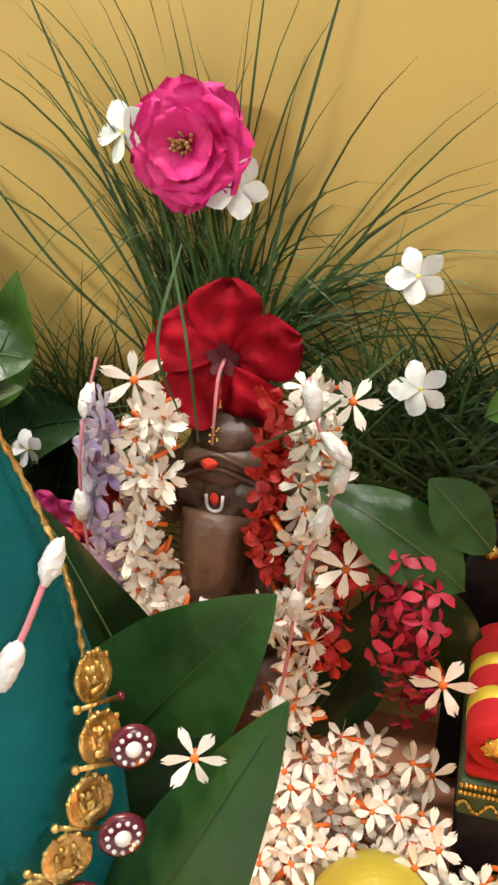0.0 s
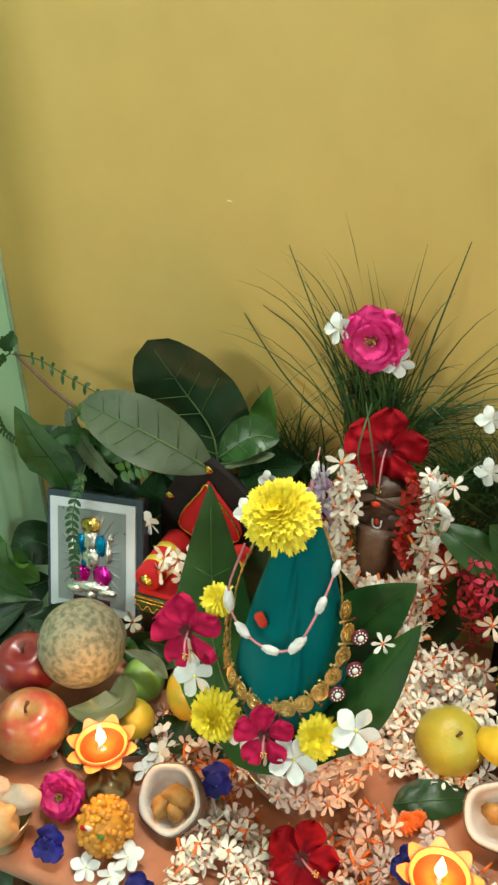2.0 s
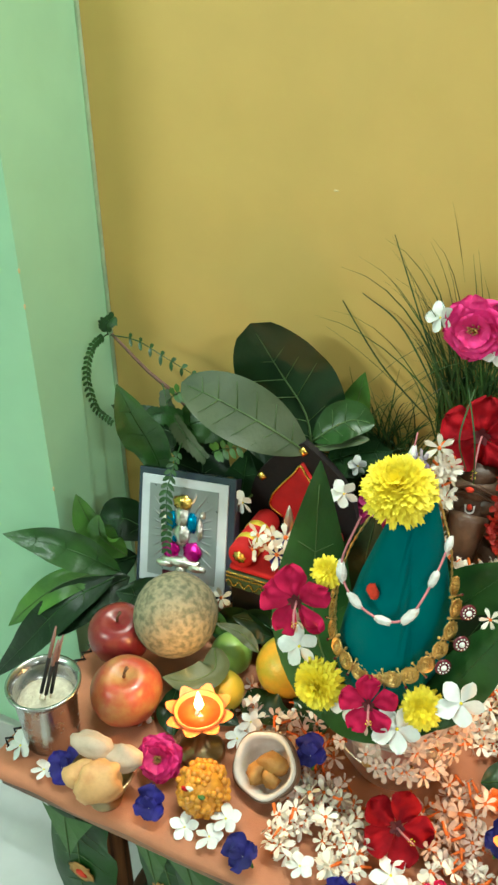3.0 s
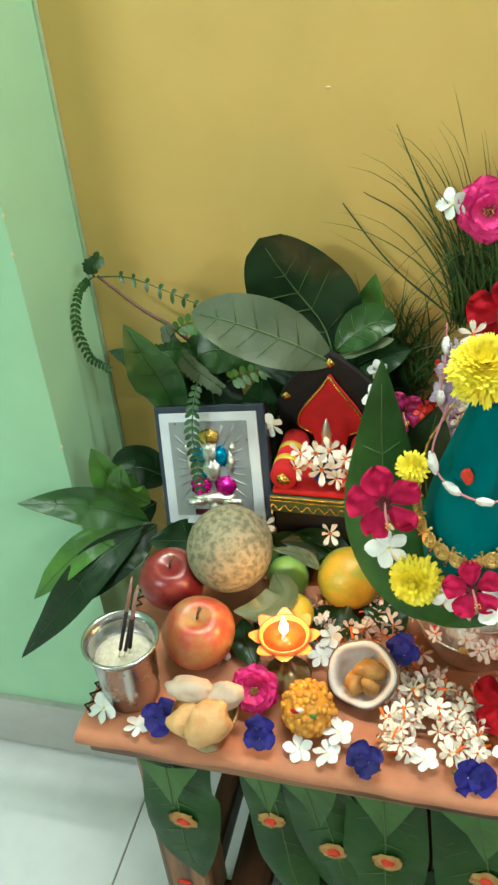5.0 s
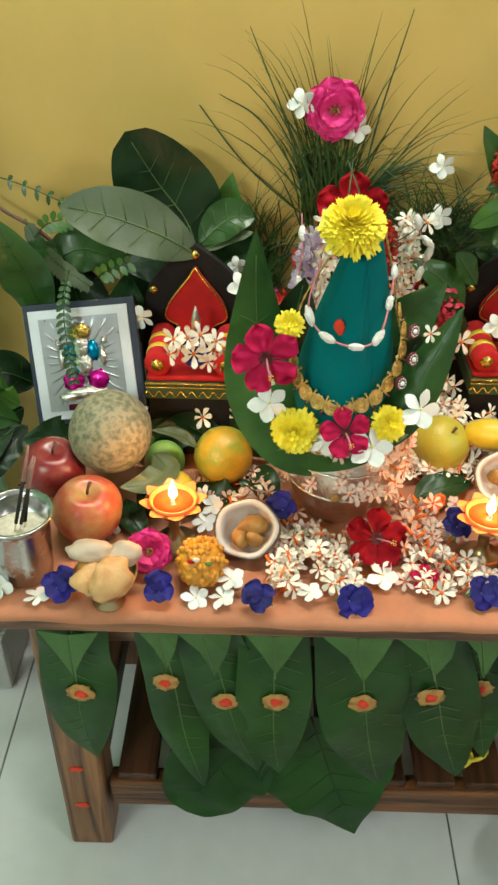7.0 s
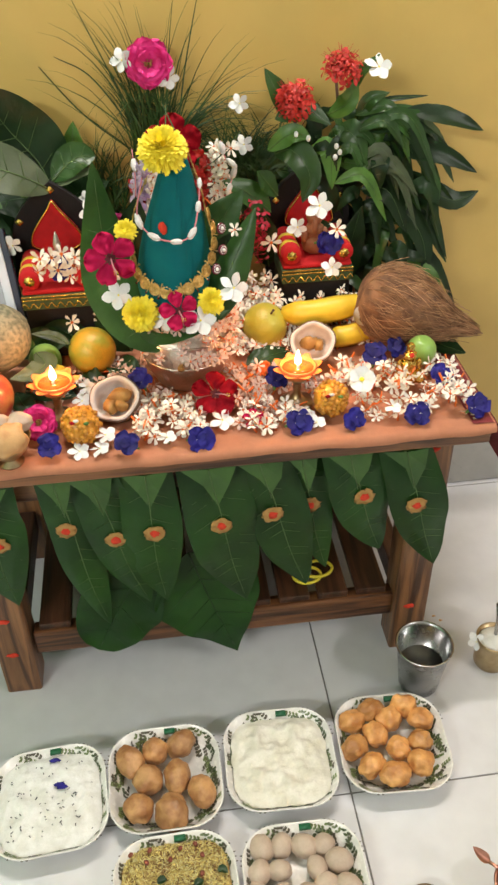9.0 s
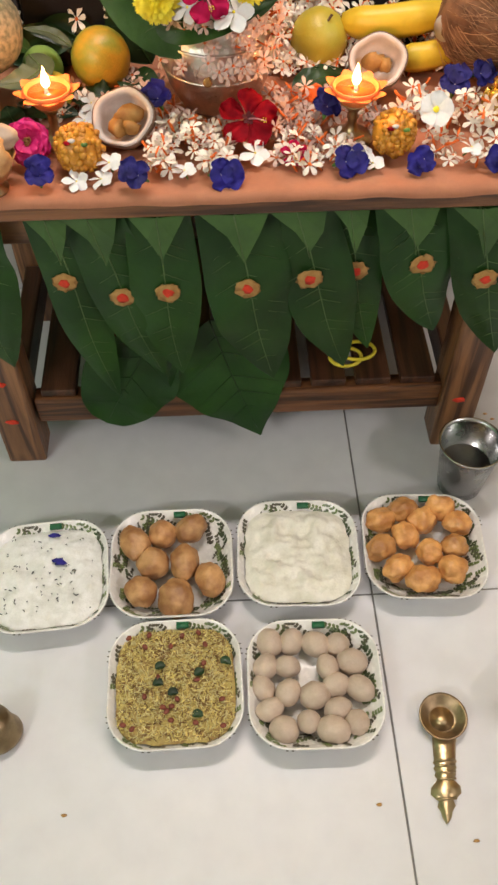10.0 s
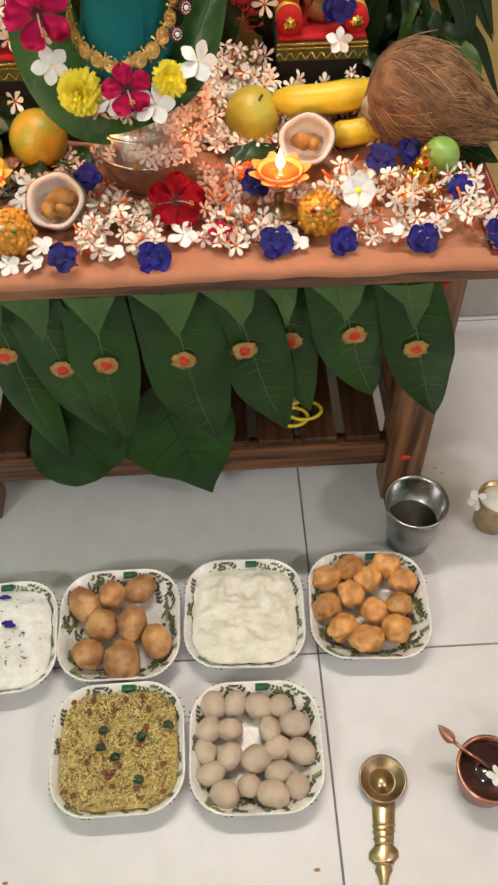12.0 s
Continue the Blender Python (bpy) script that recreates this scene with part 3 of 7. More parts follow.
bm = lathe(B(), [(0.01, 0.532), (0.028, 0.537), (0.0365, 0.548), (0.0415, 0.568), (0.0425, 0.588), (0.0395, 0.612), (0.0345, 0.640), (0.0270, 0.670), (0.0190, 0.70), (0.0125, 0.720), (0.006, 0.733), (0.001, 0.736)], 168, Matrix.Translation((CX, CY, 0)), folds)
for v in bm.verts:
    v.co.x += (v.co.z - 0.6) * 0.08
cc = part("folded_cloth", bm, TEAL, cone)
tk = blob(B(), (CX - 0.010, CY - 0.0325, 0.655), (0.0050, 0.0022, 0.0072), 2, 0.5, 6, 3)
part("kumkum_mark", tk, VERMILION, cc)

# string of cotton beads across the cone
cg = thing("cotton_garland", (CX, CY - 0.05, 0.64), "white cotton-wool beads on a pink string across the teal cone", "garland")
arc = spline([(-0.156, 0.128, 0.705), (-0.165, 0.117, 0.668), (-0.152, 0.105, 0.650), (-0.127, 0.097, 0.644), (-0.108, 0.102, 0.650), (-0.098, 0.126, 0.672), (-0.094, 0.147, 0.692)], 40)
part("string", tube(B(), arc, 0.0009, 6), PINKSTRING, cg)
for i, s in ((8, 1.05), (14, 0.95), (20, 0.85), (26, 1.0), (32, 0.85), (38, 0.8)):
    d = (arc[min(i + 1, 39)] - arc[i - 1]).normalized()
    m = d.to_track_quat("Z", "Y").to_matrix().to_4x4()
    part("cotton_bead", blob(B(), arc[i], (0.0035 * s, 0.0035 * s, 0.0078 * s), 3, 0.3, 8, i, m), COTTON, cg)

# gold temple necklace round the foot of the cone
nk = thing("temple_necklace", (CX, CY, 0.57), "antique gold necklace of embossed coins round the teal cone", "necklace")
loop = spline([(-0.097, 0.147, 0.698), (-0.0915, 0.146, 0.678), (-0.0885, 0.143, 0.655), (-0.0835, 0.133, 0.637), (-0.0865, 0.122, 0.618), (-0.095, 0.113, 0.602), (-0.108, 0.1055, 0.590), (-0.124, 0.1025, 0.584), (-0.140, 0.1035, 0.583), (-0.155, 0.109, 0.588), (-0.166, 0.118, 0.597), (-0.1715, 0.129, 0.612), (-0.1725, 0.138, 0.632), (-0.168, 0.145, 0.66), (-0.150, 0.130, 0.705)], 113)
up = spline([(-0.108, 0.140, 0.738), (-0.103, 0.145, 0.718), (-0.097, 0.147, 0.698)], 16)
part("chain", tube(B(), up, [0.0013 if k % 2 else 0.0006 for k in range(16)], 6), GOLD, nk)
part("chain", tube(B(), loop, [0.0013 if k % 2 else 0.0006 for k in range(113)], 6), GOLD, nk)
for i in range(16, 98, 6):
    p = loop[i]
    out = Vector((p.x + 0.126, p.y - 0.152, 0)).normalized()
    d = (out + Vector((0, 0, 0.25))).normalized()
    down = (Vector((0, 0, -1)) + out * 0.25).normalized()
    m = facing(p + out * 0.0015 + down * 0.002, d, R.uniform(-12, 12))
    bm = lathe(B(), [(0.0004, 0.0), (0.0066, 0.0), (0.0072, 0.0009), (0.0068, 0.0017), (0.0058, 0.0012), (0.0004, 0.0014)], 20, m, lambda a, z: 1 + 0.05 * math.sin(a * 10) + 0.10 * math.sin(a))
    co = part("coin", bm, GOLD, nk)
    # the raised figure on the coin, and the beading round its rim
    bm = B()
    for fx, fy, rx, ry in ((0, 0.0026, 0.0014, 0.0015), (0, -0.0002, 0.0020, 0.0018), (0, -0.0030, 0.0033, 0.0014), (-0.0030, 0.0006, 0.0008, 0.0021), (0.0030, 0.0006, 0.0008, 0.0021), (-0.0018, 0.0040, 0.0008, 0.0008), (0.0018, 0.0040, 0.0008, 0.0008)):
        blob(bm, m @ Vector((fx, fy, 0.0015)), (rx, ry, 0.0011), 2, 0.2, 5, fx, m.to_3x3().to_4x4())
    part("embossed_figure", bm, GOLD, co)
    for q in range(-2, 3):
        a = math.pi / 2 + q * 0.5
        part("bead", blob(B(), m @ Vector((0.0072 * math.cos(a), 0.0078 * math.sin(a), 0.0014)), 0.0010, 1), GOLD, co)
    q = loop[i + 3]
    s = (loop[i + 4] - loop[i + 2]).cross(d).normalized()
    s = s if s.dot(down) > 0 else -s
    e0, e1 = q - s * 0.0075 + out * 0.0025, q + s * 0.0085 + out * 0.0035
    sp = part("spacer", tube(B(), [e0, q + out * 0.003, e1], 0.0007, 6), GOLD, nk)
    part("bead", blob(B(), e0, 0.0013, 2), GOLD, sp)
    part("ruby_bead", blob(B(), e1, 0.0014, 2), RUBY, sp)
for p in ((-0.073, 0.136, 0.639), (-0.073, 0.125, 0.618), (-0.082, 0.115, 0.600)):
    m = facing(p, (0.55, -0.8, 0.25))
    st = part("stone_flower", lathe(B(), [(0.0005, 0), (0.0062, 0), (0.0066, 0.0012), (0.0052, 0.0024), (0.0005, 0.0026)], 18, m), RUBY, nk, "ruby and white stone round")
    bm = B()
    for k in range(11):
        a = 2 * math.pi * k / 11
        blob(bm, m @ Vector((0.0042 * math.cos(a), 0.0042 * math.sin(a), 0.0024)), 0.0008, 1)
    blob(bm, m @ Vector((0, 0, 0.0022)), 0.0024, 2)
    part("white_stone", bm, PEARL, st)


# ---------------------------------------------------------------- leaves
def leaf_thing(name, pts, width, up, m, label, tip=1.0, belly=0.42, cup=0.15, wave=0.25, ribr=0.0012, veins=0, ribm=None, group=""):
    t = thing(name, pts[0], label, "leaf", group)
    sd = pts[0][0] * 37 + pts[-1][2] * 11
    part("blade", leaf(B(), pts, width, up, cup, tip, belly, 26, wave, sd, 4), m, t)
    part("midrib", rib(B(), pts, ribr, up, 0.0004, 16, 0.94, veins, width, tip, belly, cup), ribm or RIB, t)
    return t


leaf_thing("altar_leaf", [(-0.10, 0.118, 0.520), (-0.158, 0.122, 0.528), (-0.195, 0.148, 0.570), (-0.204, 0.170, 0.630), (-0.206, 0.180, 0.708)], 0.074, (0.35, -0.95, 0.3), LEAFM, "broad mid-green leaf standing beside the pot", 0.9, 0.40, -0.1, 0.2, 0.0011, 5)
leaf_thing("altar_leaf", [(-0.130, 0.150, 0.535), (-0.104, 0.160, 0.582), (-0.072, 0.166, 0.628), (-0.040, 0.167, 0.670)], 0.056, (-0.25, -0.95, 0.25), LEAFM, "broad mid-green leaf standing behind the pot", 0.85, 0.48, 0.12, 0.3, 0.0005, 0, LEAFM)
leaf_thing("altar_leaf", [(-0.112, 0.118, 0.520), (-0.082, 0.118, 0.558), (-0.056, 0.128, 0.606), (-0.030, 0.140, 0.660)], 0.044, (-0.35, -0.8, 0.5), LEAFM, "mid-green pointed leaf leaning out of the pot", 0.9, 0.45, -0.3, 0.25, 0.0006, 0, LEAFM)
leaf_thing("altar_leaf", [(-0.108, 0.140, 0.52), (-0.084, 0.146, 0.565), (-0.058, 0.152, 0.625)], 0.062, (-0.2, -0.95, 0.3), LEAFD, "dark green leaf standing in the pot", 0.9, 0.5, 0.1, 0.2, 0.0008, 0, LEAFM)
leaf_thing("altar_leaf", [(-0.085, 0.195, 0.555), (-0.104, 0.20, 0.595), (-0.136, 0.205, 0.660)], 0.040, (0.1, -1, 0.2), LEAFD, "dark green leaf behind the teal cone", 0.9, 0.45, 0.1, 0.2, 0.0008)
leaf_thing("altar_leaf", [(-0.165, 0.13, 0.528), (-0.15, 0.105, 0.530), (-0.11, 0.098, 0.540), (-0.06, 0.115, 0.552)], 0.040, (0, -0.35, 0.95), LEAFM, "mid-green leaf lying across the mouth of the pot", 0.9, 0.45, 0.1, 0.2, 0.0011)
leaf_thing("altar_leaf", [(-0.165, 0.20, 0.55), (-0.168, 0.195, 0.60), (-0.160, 0.19, 0.66)], 0.05, (0, -1, 0.2), LEAFD, "dark green leaf behind the teal cone", 0.9, 0.45)

# leaves hung from the table's front, each with a painted mark
HUNG = (
    (-0.358, 0.4065, -0.360, 0.215, 0.066, -0.356, 0.316), (-0.280, 0.4065, -0.249, 0.158, 0.052, -0.277, 0.314),
    (-0.240, 0.4065, -0.192, 0.186, 0.066, -0.219, 0.299), (-0.175, 0.4065, -0.170, 0.192, 0.066, -0.171, 0.309),
    (-0.101, 0.4065, -0.063, 0.179, 0.082, -0.088, 0.311), (-0.040, 0.4065, 0.020, 0.190, 0.070, -0.023, 0.316),
    (0.012, 0.4065, 0.050, 0.204, 0.050, 0.028, 0.312), (0.070, 0.4065, 0.119, 0.243, 0.070, 0.094, 0.330),
    (0.140, 0.4065, 0.196, 0.215, 0.066, 0.161, 0.318),
)
for i, (xa, za, xb, zb, w, xm, zm) in enumerate(HUNG):
    xb, zb = xb + 0.006, zb - (0.036 if i == 1 else 0.020)
    dep = (0.010, 0.020, 0.012, 0.006, 0.003, 0.008, 0.022, 0.010, 0.000)[i]
    pts = [(xa, 0.020, za), ((xa * 2 + xb) / 3 - 0.002, 0.004 + dep, za * 0.7 + zb * 0.3), ((xa + 2 * xb) / 3 - 0.004, 0.002 + dep, za * 0.35 + zb * 0.65), (xb, 0.012 + dep, zb)]
    t = thing("mango_leaf", pts[0], "dark green leaf hung from the table with a painted mark", "leaf", "leaves hung along the table front")
    up = (0.12 * math.sin(i * 2.1), -1, 0.1)
    # broad at the top: the blade is folded over the edge
    part("blade", leaf(B(), pts, w * 1.12, up, -0.12, 0.85, 0.42, 18, 0.3, i * 1.7, 4, 0.84), MANGO, t)
    part("midrib", rib(B(), pts, 0.0010, up, 0.0003, 18, 0.95, 9, w * 1.12, 0.85, 0.42, -0.12), RIB, t)
    tw = w * 0.42
    C = spline(pts, 18)
    bm = B()
    y0 = 0.0005 + dep * 0.4 - 0.002
    vs = [bm.verts.new(v) for v in ((xa - tw, y0 + 0.006, 0.4055), (xa + tw, y0 + 0.006, 0.4055), (xa + (xb - xa) * 0.2 + tw * 0.45, y0 + 0.0, 0.382), (xa + (xb - xa) * 0.22, y0 - 0.0015, 0.354 + 0.008 * math.sin(i * 3)), (xa + (xb - xa) * 0.2 - tw * 0.45, y0, 0.382), (xa, y0 + 0.002, 0.4055))]
    bm.faces.new((vs[0], vs[5], vs[3], vs[4]))
    bm.faces.new((vs[5], vs[1], vs[2], vs[3]))
    fl = part("folded_tip", bm, FOLD, t, "lighter folded-over tip", smooth=False)
    part("midrib", tube(B(), [(xa, y0 + 0.0015, 0.4055), (xa + (xb - xa) * 0.22, y0 - 0.002, 0.352)], 0.0006, 5), RIB, fl)
    # mark
    near = min(C, key=lambda c: abs(c.z - zm))
    ym = near.y - 0.0018
    mk = part("turmeric_mark", blob(B(), (xm, ym, zm), (0.0130, 0.0010, 0.0120), 3, 0.35, 9, i * 3.1), TURMERIC, t, "painted turmeric mark")
    part("vermilion_dot", blob(B(), (xm, ym - 0.0012, zm), (0.0055, 0.001, 0.0055), 2, 0.6, 9, i), VERMILION, mk)

leaf_thing("fallen_leaf", [(-0.185, 0.048, 0.215), (-0.212, 0.036, 0.165), (-0.238, 0.026, 0.120), (-0.262, 0.024, 0.070)], 0.115, (-0.1, -1, 0.15), MANGO, "large dark green leaf drooping over the shelf rail", 0.5, 0.45, 0.05, 0.3, 0.0009, 5, LEAFD)
leaf_thing("fallen_leaf", [(-0.125, 0.046, 0.22), (-0.108, 0.034, 0.165), (-0.088, 0.024, 0.105), (-0.064, 0.024, 0.028)], 0.150, (0.05, -1, 0.15), MANGO, "large dark green leaf drooping over the shelf rail", 1.15, 0.40, 0.05, 0.3, 0.0009, 5, LEAFD)

# yellow rubber ring and slipper strap on the shelf
for k, (x, y) in enumerate(((0.046, 0.060), (0.062, 0.066))):
    bm = B()
    ring = [(x + (0.020 + 0.002 * k) * math.cos(a), y + 0.012 * math.sin(a), 0.129 + k * 0.004 + 0.004 * math.sin(a)) for a in [2 * math.pi * i / 24 for i in range(25)]]
    tagged(part("yellow_band", tube(bm, ring, 0.0024, 8), YELLOWPLASTIC), "yellow plastic band lying on the slatted shelf", "band", "yellow bands on the shelf")


# ---------------------------------------------------------------- thrones
def throne(name, label, dx, dz, dy=0.0):
    bx = lambda *a, **k: box(B(), a[0] + dx, a[1] + dx, a[2] + dy, a[3] + dy, a[4] + dz, a[5] + dz, *a[6:])
    t = thing(name, (-0.262 + dx, 0.25 + dy, T), label, "throne", "toy thrones")
    part("plinth", bx(-0.308, -0.216, 0.212, 0.30, T - dz + 0.002, 0.512, 0.003), BLACKVEL, t, "black cloth-covered plinth", smooth=False)
    sk = part("skirt_band", bx(-0.3105, -0.2135, 0.2085, 0.303, 0.508, 0.5275, 0.0015), GREENTRIM, t, "green and gold brocade band", smooth=False)
    bm = B()
    for i in range(60):
        a, b = -0.3105 + 0.097 * i / 60, -0.3105 + 0.097 * (i + 1) / 60
        za, zb = (0.5145 + 0.0035 * math.sin(i * 0.9)), (0.5145 + 0.0035 * math.sin((i + 1) * 0.9))
        tube(bm, [(a + dx, 0.2078 + dy, za + dz), (b + dx, 0.2078 + dy, zb + dz)], 0.0010, 4)
    part("zigzag_braid", bm, BRIGHTGOLD, sk)
    bm = B()
    for z in (0.5268, 0.5225):
        for i in range(50):
            blob(bm, (-0.3095 + 0.095 * i / 49 + dx, 0.2078 + dy, z + dz), (0.0012, 0.0012, 0.0015), 1)
    part("bead_braid", bm, BRIGHTGOLD, sk)
    part("seat", bx(-0.309, -0.215, 0.211, 0.30, 0.5275, 0.534, 0.003), REDVEL, t)
    for x in (-0.297, -0.227):
        bm = lathe(B(), [(0.0005, 0), (0.0125, 0.0), (0.0135, 0.002), (0.0135, 0.066), (0.012, 0.069), (0.0005, 0.069)], 24, facing((x + dx, 0.281 + dy, 0.5465 + dz), (0, -1, 0)))
        ar = part("armrest", bm, REDVEL, t, "rolled red velvet armrest")
        for y in (0.236, 0.258):
            bm = lathe(B(), [(0.01355, 0), (0.0139, 0.0005), (0.0139, 0.0075), (0.01355, 0.008)], 24, facing((x + dx, y + dy, 0.5465 + dz), (0, -1, 0)))
            part("gold_band", bm, GOLDRIB, ar)
        bm = lathe(B(), [(0.0004, 0), (0.0068, 0), (0.0065, 0.001), (0.004, 0.0012), (0.003, 0.0025), (0.0004, 0.003)], 16, facing((x + dx, 0.2118 + dy, 0.5465 + dz), (0, -1, 0)), lambda a, z: 1 + 0.14 * math.cos(a * 8))
        part("medallion", bm, BRIGHTGOLD, ar)
    # pointed arch backrest
    def arch(w, h, z0, n=28):
        o = []
        for i in range(n + 1):
            f = i / n
            a = math.pi * f
            x = -w / 2 * math.cos(a)
            s = math.sin(a)
            o.append((x * (1 + 0.10 * math.sin(2 * a) * (1 if x > 0 else -1) * 0), z0 + h * (0.76 * s ** 0.50 + 0.24 * max(0, 1 - abs(x) / (w / 2)) ** 1.3)))
        return o

    def slab(pts, y0, y1):
        bm = B()
        y0, y1 = y0 + dy, y1 + dy
        f = [bm.verts.new((x + dx, y0, z + dz)) for x, z in pts]
        k = [bm.verts.new((x + dx, y1, z + dz)) for x, z in pts]
        bm.faces.new(f)
        bm.faces.new(k[::-1])
        for i in range(len(pts)):
            j = (i + 1) % len(pts)
            bm.faces.new((f[j], f[i], k[i], k[j]))
        return bm

    bk = [(x - 0.262, z) for x, z in arch(0.118, 0.112, 0.532)]
    bb = part("back_board", slab([(-0.321, 0.44 - dz)] + bk + [(-0.203, 0.44 - dz)], 0.287, 0.296), BLACKVEL, t, "black velvet back board with gold studs", smooth=False)
    spade = spline([(-0.55, 0.0, 0), (-0.97, 0.14, 0), (-0.88, 0.38, 0), (-0.52, 0.64, 0), (-0.2, 0.85, 0), (0, 1.0, 0), (0.2, 0.85, 0), (0.52, 0.64, 0), (0.88, 0.38, 0), (0.97, 0.14, 0), (0.55, 0.0, 0)], 41)
    pad = [(-0.262 + v.x * 0.033, 0.556 + v.y * 0.066) for v in spade]
    pd = part("back_pad", slab([(-0.276, 0.535)] + pad + [(-0.248, 0.535)], 0.280, 0.288), REDVEL, t, "red velvet arched back pad", smooth=False)
    part("gold_piping", tube(B(), [(x + dx, 0.2795 + dy, z + dz) for x, z in pad], 0.0014, 6), BRIGHTGOLD, pd)
    for x, z in ((-0.262, 0.634), (-0.307, 0.594), (-0.218, 0.596)):
        bm = lathe(B(), [(0.0004, 0), (0.005, 0), (0.0046, 0.001), (0.0025, 0.0022), (0.0004, 0.003)], 12, facing((x + dx, 0.2868 + dy, z + dz), (0, -1, 0)), lambda a, z: 1 + 0.16 * math.cos(a * 8))
        part("stud", bm, BRIGHTGOLD, bb)
    return t


throne("toy_throne", "small red velvet and gold throne with a tiny silver idol", 0, 0)
throne("toy_throne", "small red velvet and gold throne holding a clay statue", 0.338, -0.004, 0.032)
# the small figures on them: plain shapes
bm = lathe(B(), [(0.0005, 0.534), (0.009, 0.534), (0.0085, 0.54), (0.006, 0.552), (0.0065, 0.562), (0.0045, 0.572), (0.0052, 0.579), (0.0035, 0.586), (0.0025, 0.590), (0.0005, 0.596)], 16, Matrix.Translation((-0.261, 0.25, 0)))
tagged(part("silver_statue", bm, SILVER), "tiny silver statue seated among flowers on the throne", "statue")
bm = B()
for p, r in (((0.068, 0.25, 0.545), (0.017, 0.013, 0.016)), ((0.068, 0.248, 0.567), (0.012, 0.010, 0.013)), ((0.067, 0.247, 0.585), (0.0105, 0.010, 0.011)), ((0.067, 0.248, 0.597), (0.007, 0.007, 0.007)), ((0.066, 0.238, 0.575), (0.004, 0.004, 0.011)), ((0.054, 0.245, 0.560), (0.005, 0.006, 0.010)), ((0.082, 0.245, 0.560), (0.005, 0.006, 0.010))):
    blob(bm, (p[0] + 0.008, p[1] + 0.032, p[2]), r, 3, 0.2, 6, p[2] * 30)
tagged(part("clay_statue", bm, ORCLAY), "small orange-brown clay statue seated on the throne", "statue")

# ---------------------------------------------------------------- clay statue behind, in flowers
bm = B()
IX, IY = -0.099, 0.315
for p, r in (((0, 0.01, 0.475), (0.045, 0.038, 0.046)), ((0, 0.008, 0.525), (0.034, 0.028, 0.035)), ((0, 0.0, 0.600), (0.0225, 0.0225, 0.030)), ((0, 0.003, 0.620), (0.0265, 0.0215, 0.0165)), ((0, 0.004, 0.632), (0.020, 0.0165, 0.014)), ((0, -0.005, 0.598), (0.0235, 0.0165, 0.020)), ((-0.012, -0.009, 0.608), (0.0135, 0.0105, 0.012)), ((0.012, -0.009, 0.608), (0.0135, 0.0105, 0.012)), ((-0.014, -0.008, 0.585), (0.010, 0.009, 0.012)), ((0.014, -0.008, 0.585), (0.010, 0.009, 0.012)), ((-0.034, 0.008, 0.598), (0.016, 0.005, 0.024)), ((0.034, 0.008, 0.598), (0.016, 0.005, 0.024))):
    blob(bm, (IX + p[0], IY + p[1], p[2]), r, 3, 0.12, 6, p[2] * 20)
tube(bm, spline([(IX, IY - 0.016, 0.600), (IX - 0.001, IY - 0.025, 0.580), (IX - 0.002, IY - 0.029, 0.556), (IX - 0.001, IY - 0.031, 0.535), (IX + 0.006, IY - 0.034, 0.52)], 14), [0.0185, 0.0182, 0.0176, 0.0168, 0.0160, 0.0152, 0.0143, 0.0134, 0.0125, 0.0116, 0.0106, 0.0096, 0.008, 0.006], 16)
# folds of the crown over the brow
for z, w, r in ((0.6225, 0.026, 0.0017), (0.6295, 0.024, 0.0014)):
    tube(bm, spline([(IX - w, IY - 0.002, z - 0.012), (IX - w * 0.70, IY - 0.0140, z - 0.006), (IX, IY - 0.0195, z + 0.004), (IX + w * 0.70, IY - 0.0140, z - 0.006), (IX + w, IY - 0.002, z - 0.012)], 14), r, 8)
nf = len(bm.faces)
for f in bm.faces:
    f.material_index = 0
k0 = len(bm.faces)
for sx in (-1, 1):
    tube(bm, [(IX + sx * 0.0125, IY - 0.0205, 0.5985), (IX + sx * 0.0155, IY - 0.0185, 0.599)], [0.0009, 0.0004], 6)
tube(bm, spline([(IX - 0.0042, IY - 0.0232, 0.6135), (IX - 0.0035, IY - 0.0238, 0.607), (IX, IY - 0.0240, 0.605), (IX + 0.0035, IY - 0.0238, 0.607), (IX + 0.0042, IY - 0.0232, 0.6135)], 12), 0.0009, 6)
for f in list(bm.faces)[k0:]:
    f.material_index = 1
k1 = len(bm.faces)
blob(bm, (IX, IY - 0.0235, 0.6115), (0.0024, 0.0012, 0.0036), 2)
blob(bm, (IX - 0.002, IY - 0.0240, 0.631), (0.004, 0.002, 0.003), 2, 0.5, 8)
for f in list(bm.faces)[k1:]:
    f.material_index = 2
tagged(part("clay_statue", bm, (CLAY, PEARL, VERMILION)), "brown clay elephant-headed statue half hidden by flower garlands", "statue")

# ---------------------------------------------------------------- picture frame
fo = Vector((-0.428, 0.221, 0.461))
fu = Vector((0.120, -0.006, 0.0175)).normalized()
fv = Vector((-0.023, 0.051, 0.119))
fv = (fv - fu * fv.dot(fu)).normalized()
fn = fu.cross(fv).normalized()
FM = Matrix((fu, fv, fn)).transposed().to_4x4()
FM.translation = fo
FW, FH = 0.122, 0.130
fr = thing("picture_frame", fo, "small upright picture in a clear plastic case with a silver border", "picture frame")


def fbox(a, b, c, d, z0, z1, bev=0.0):
    return xform(box(B(), a, b, c, d, z0, z1, bev), FM)


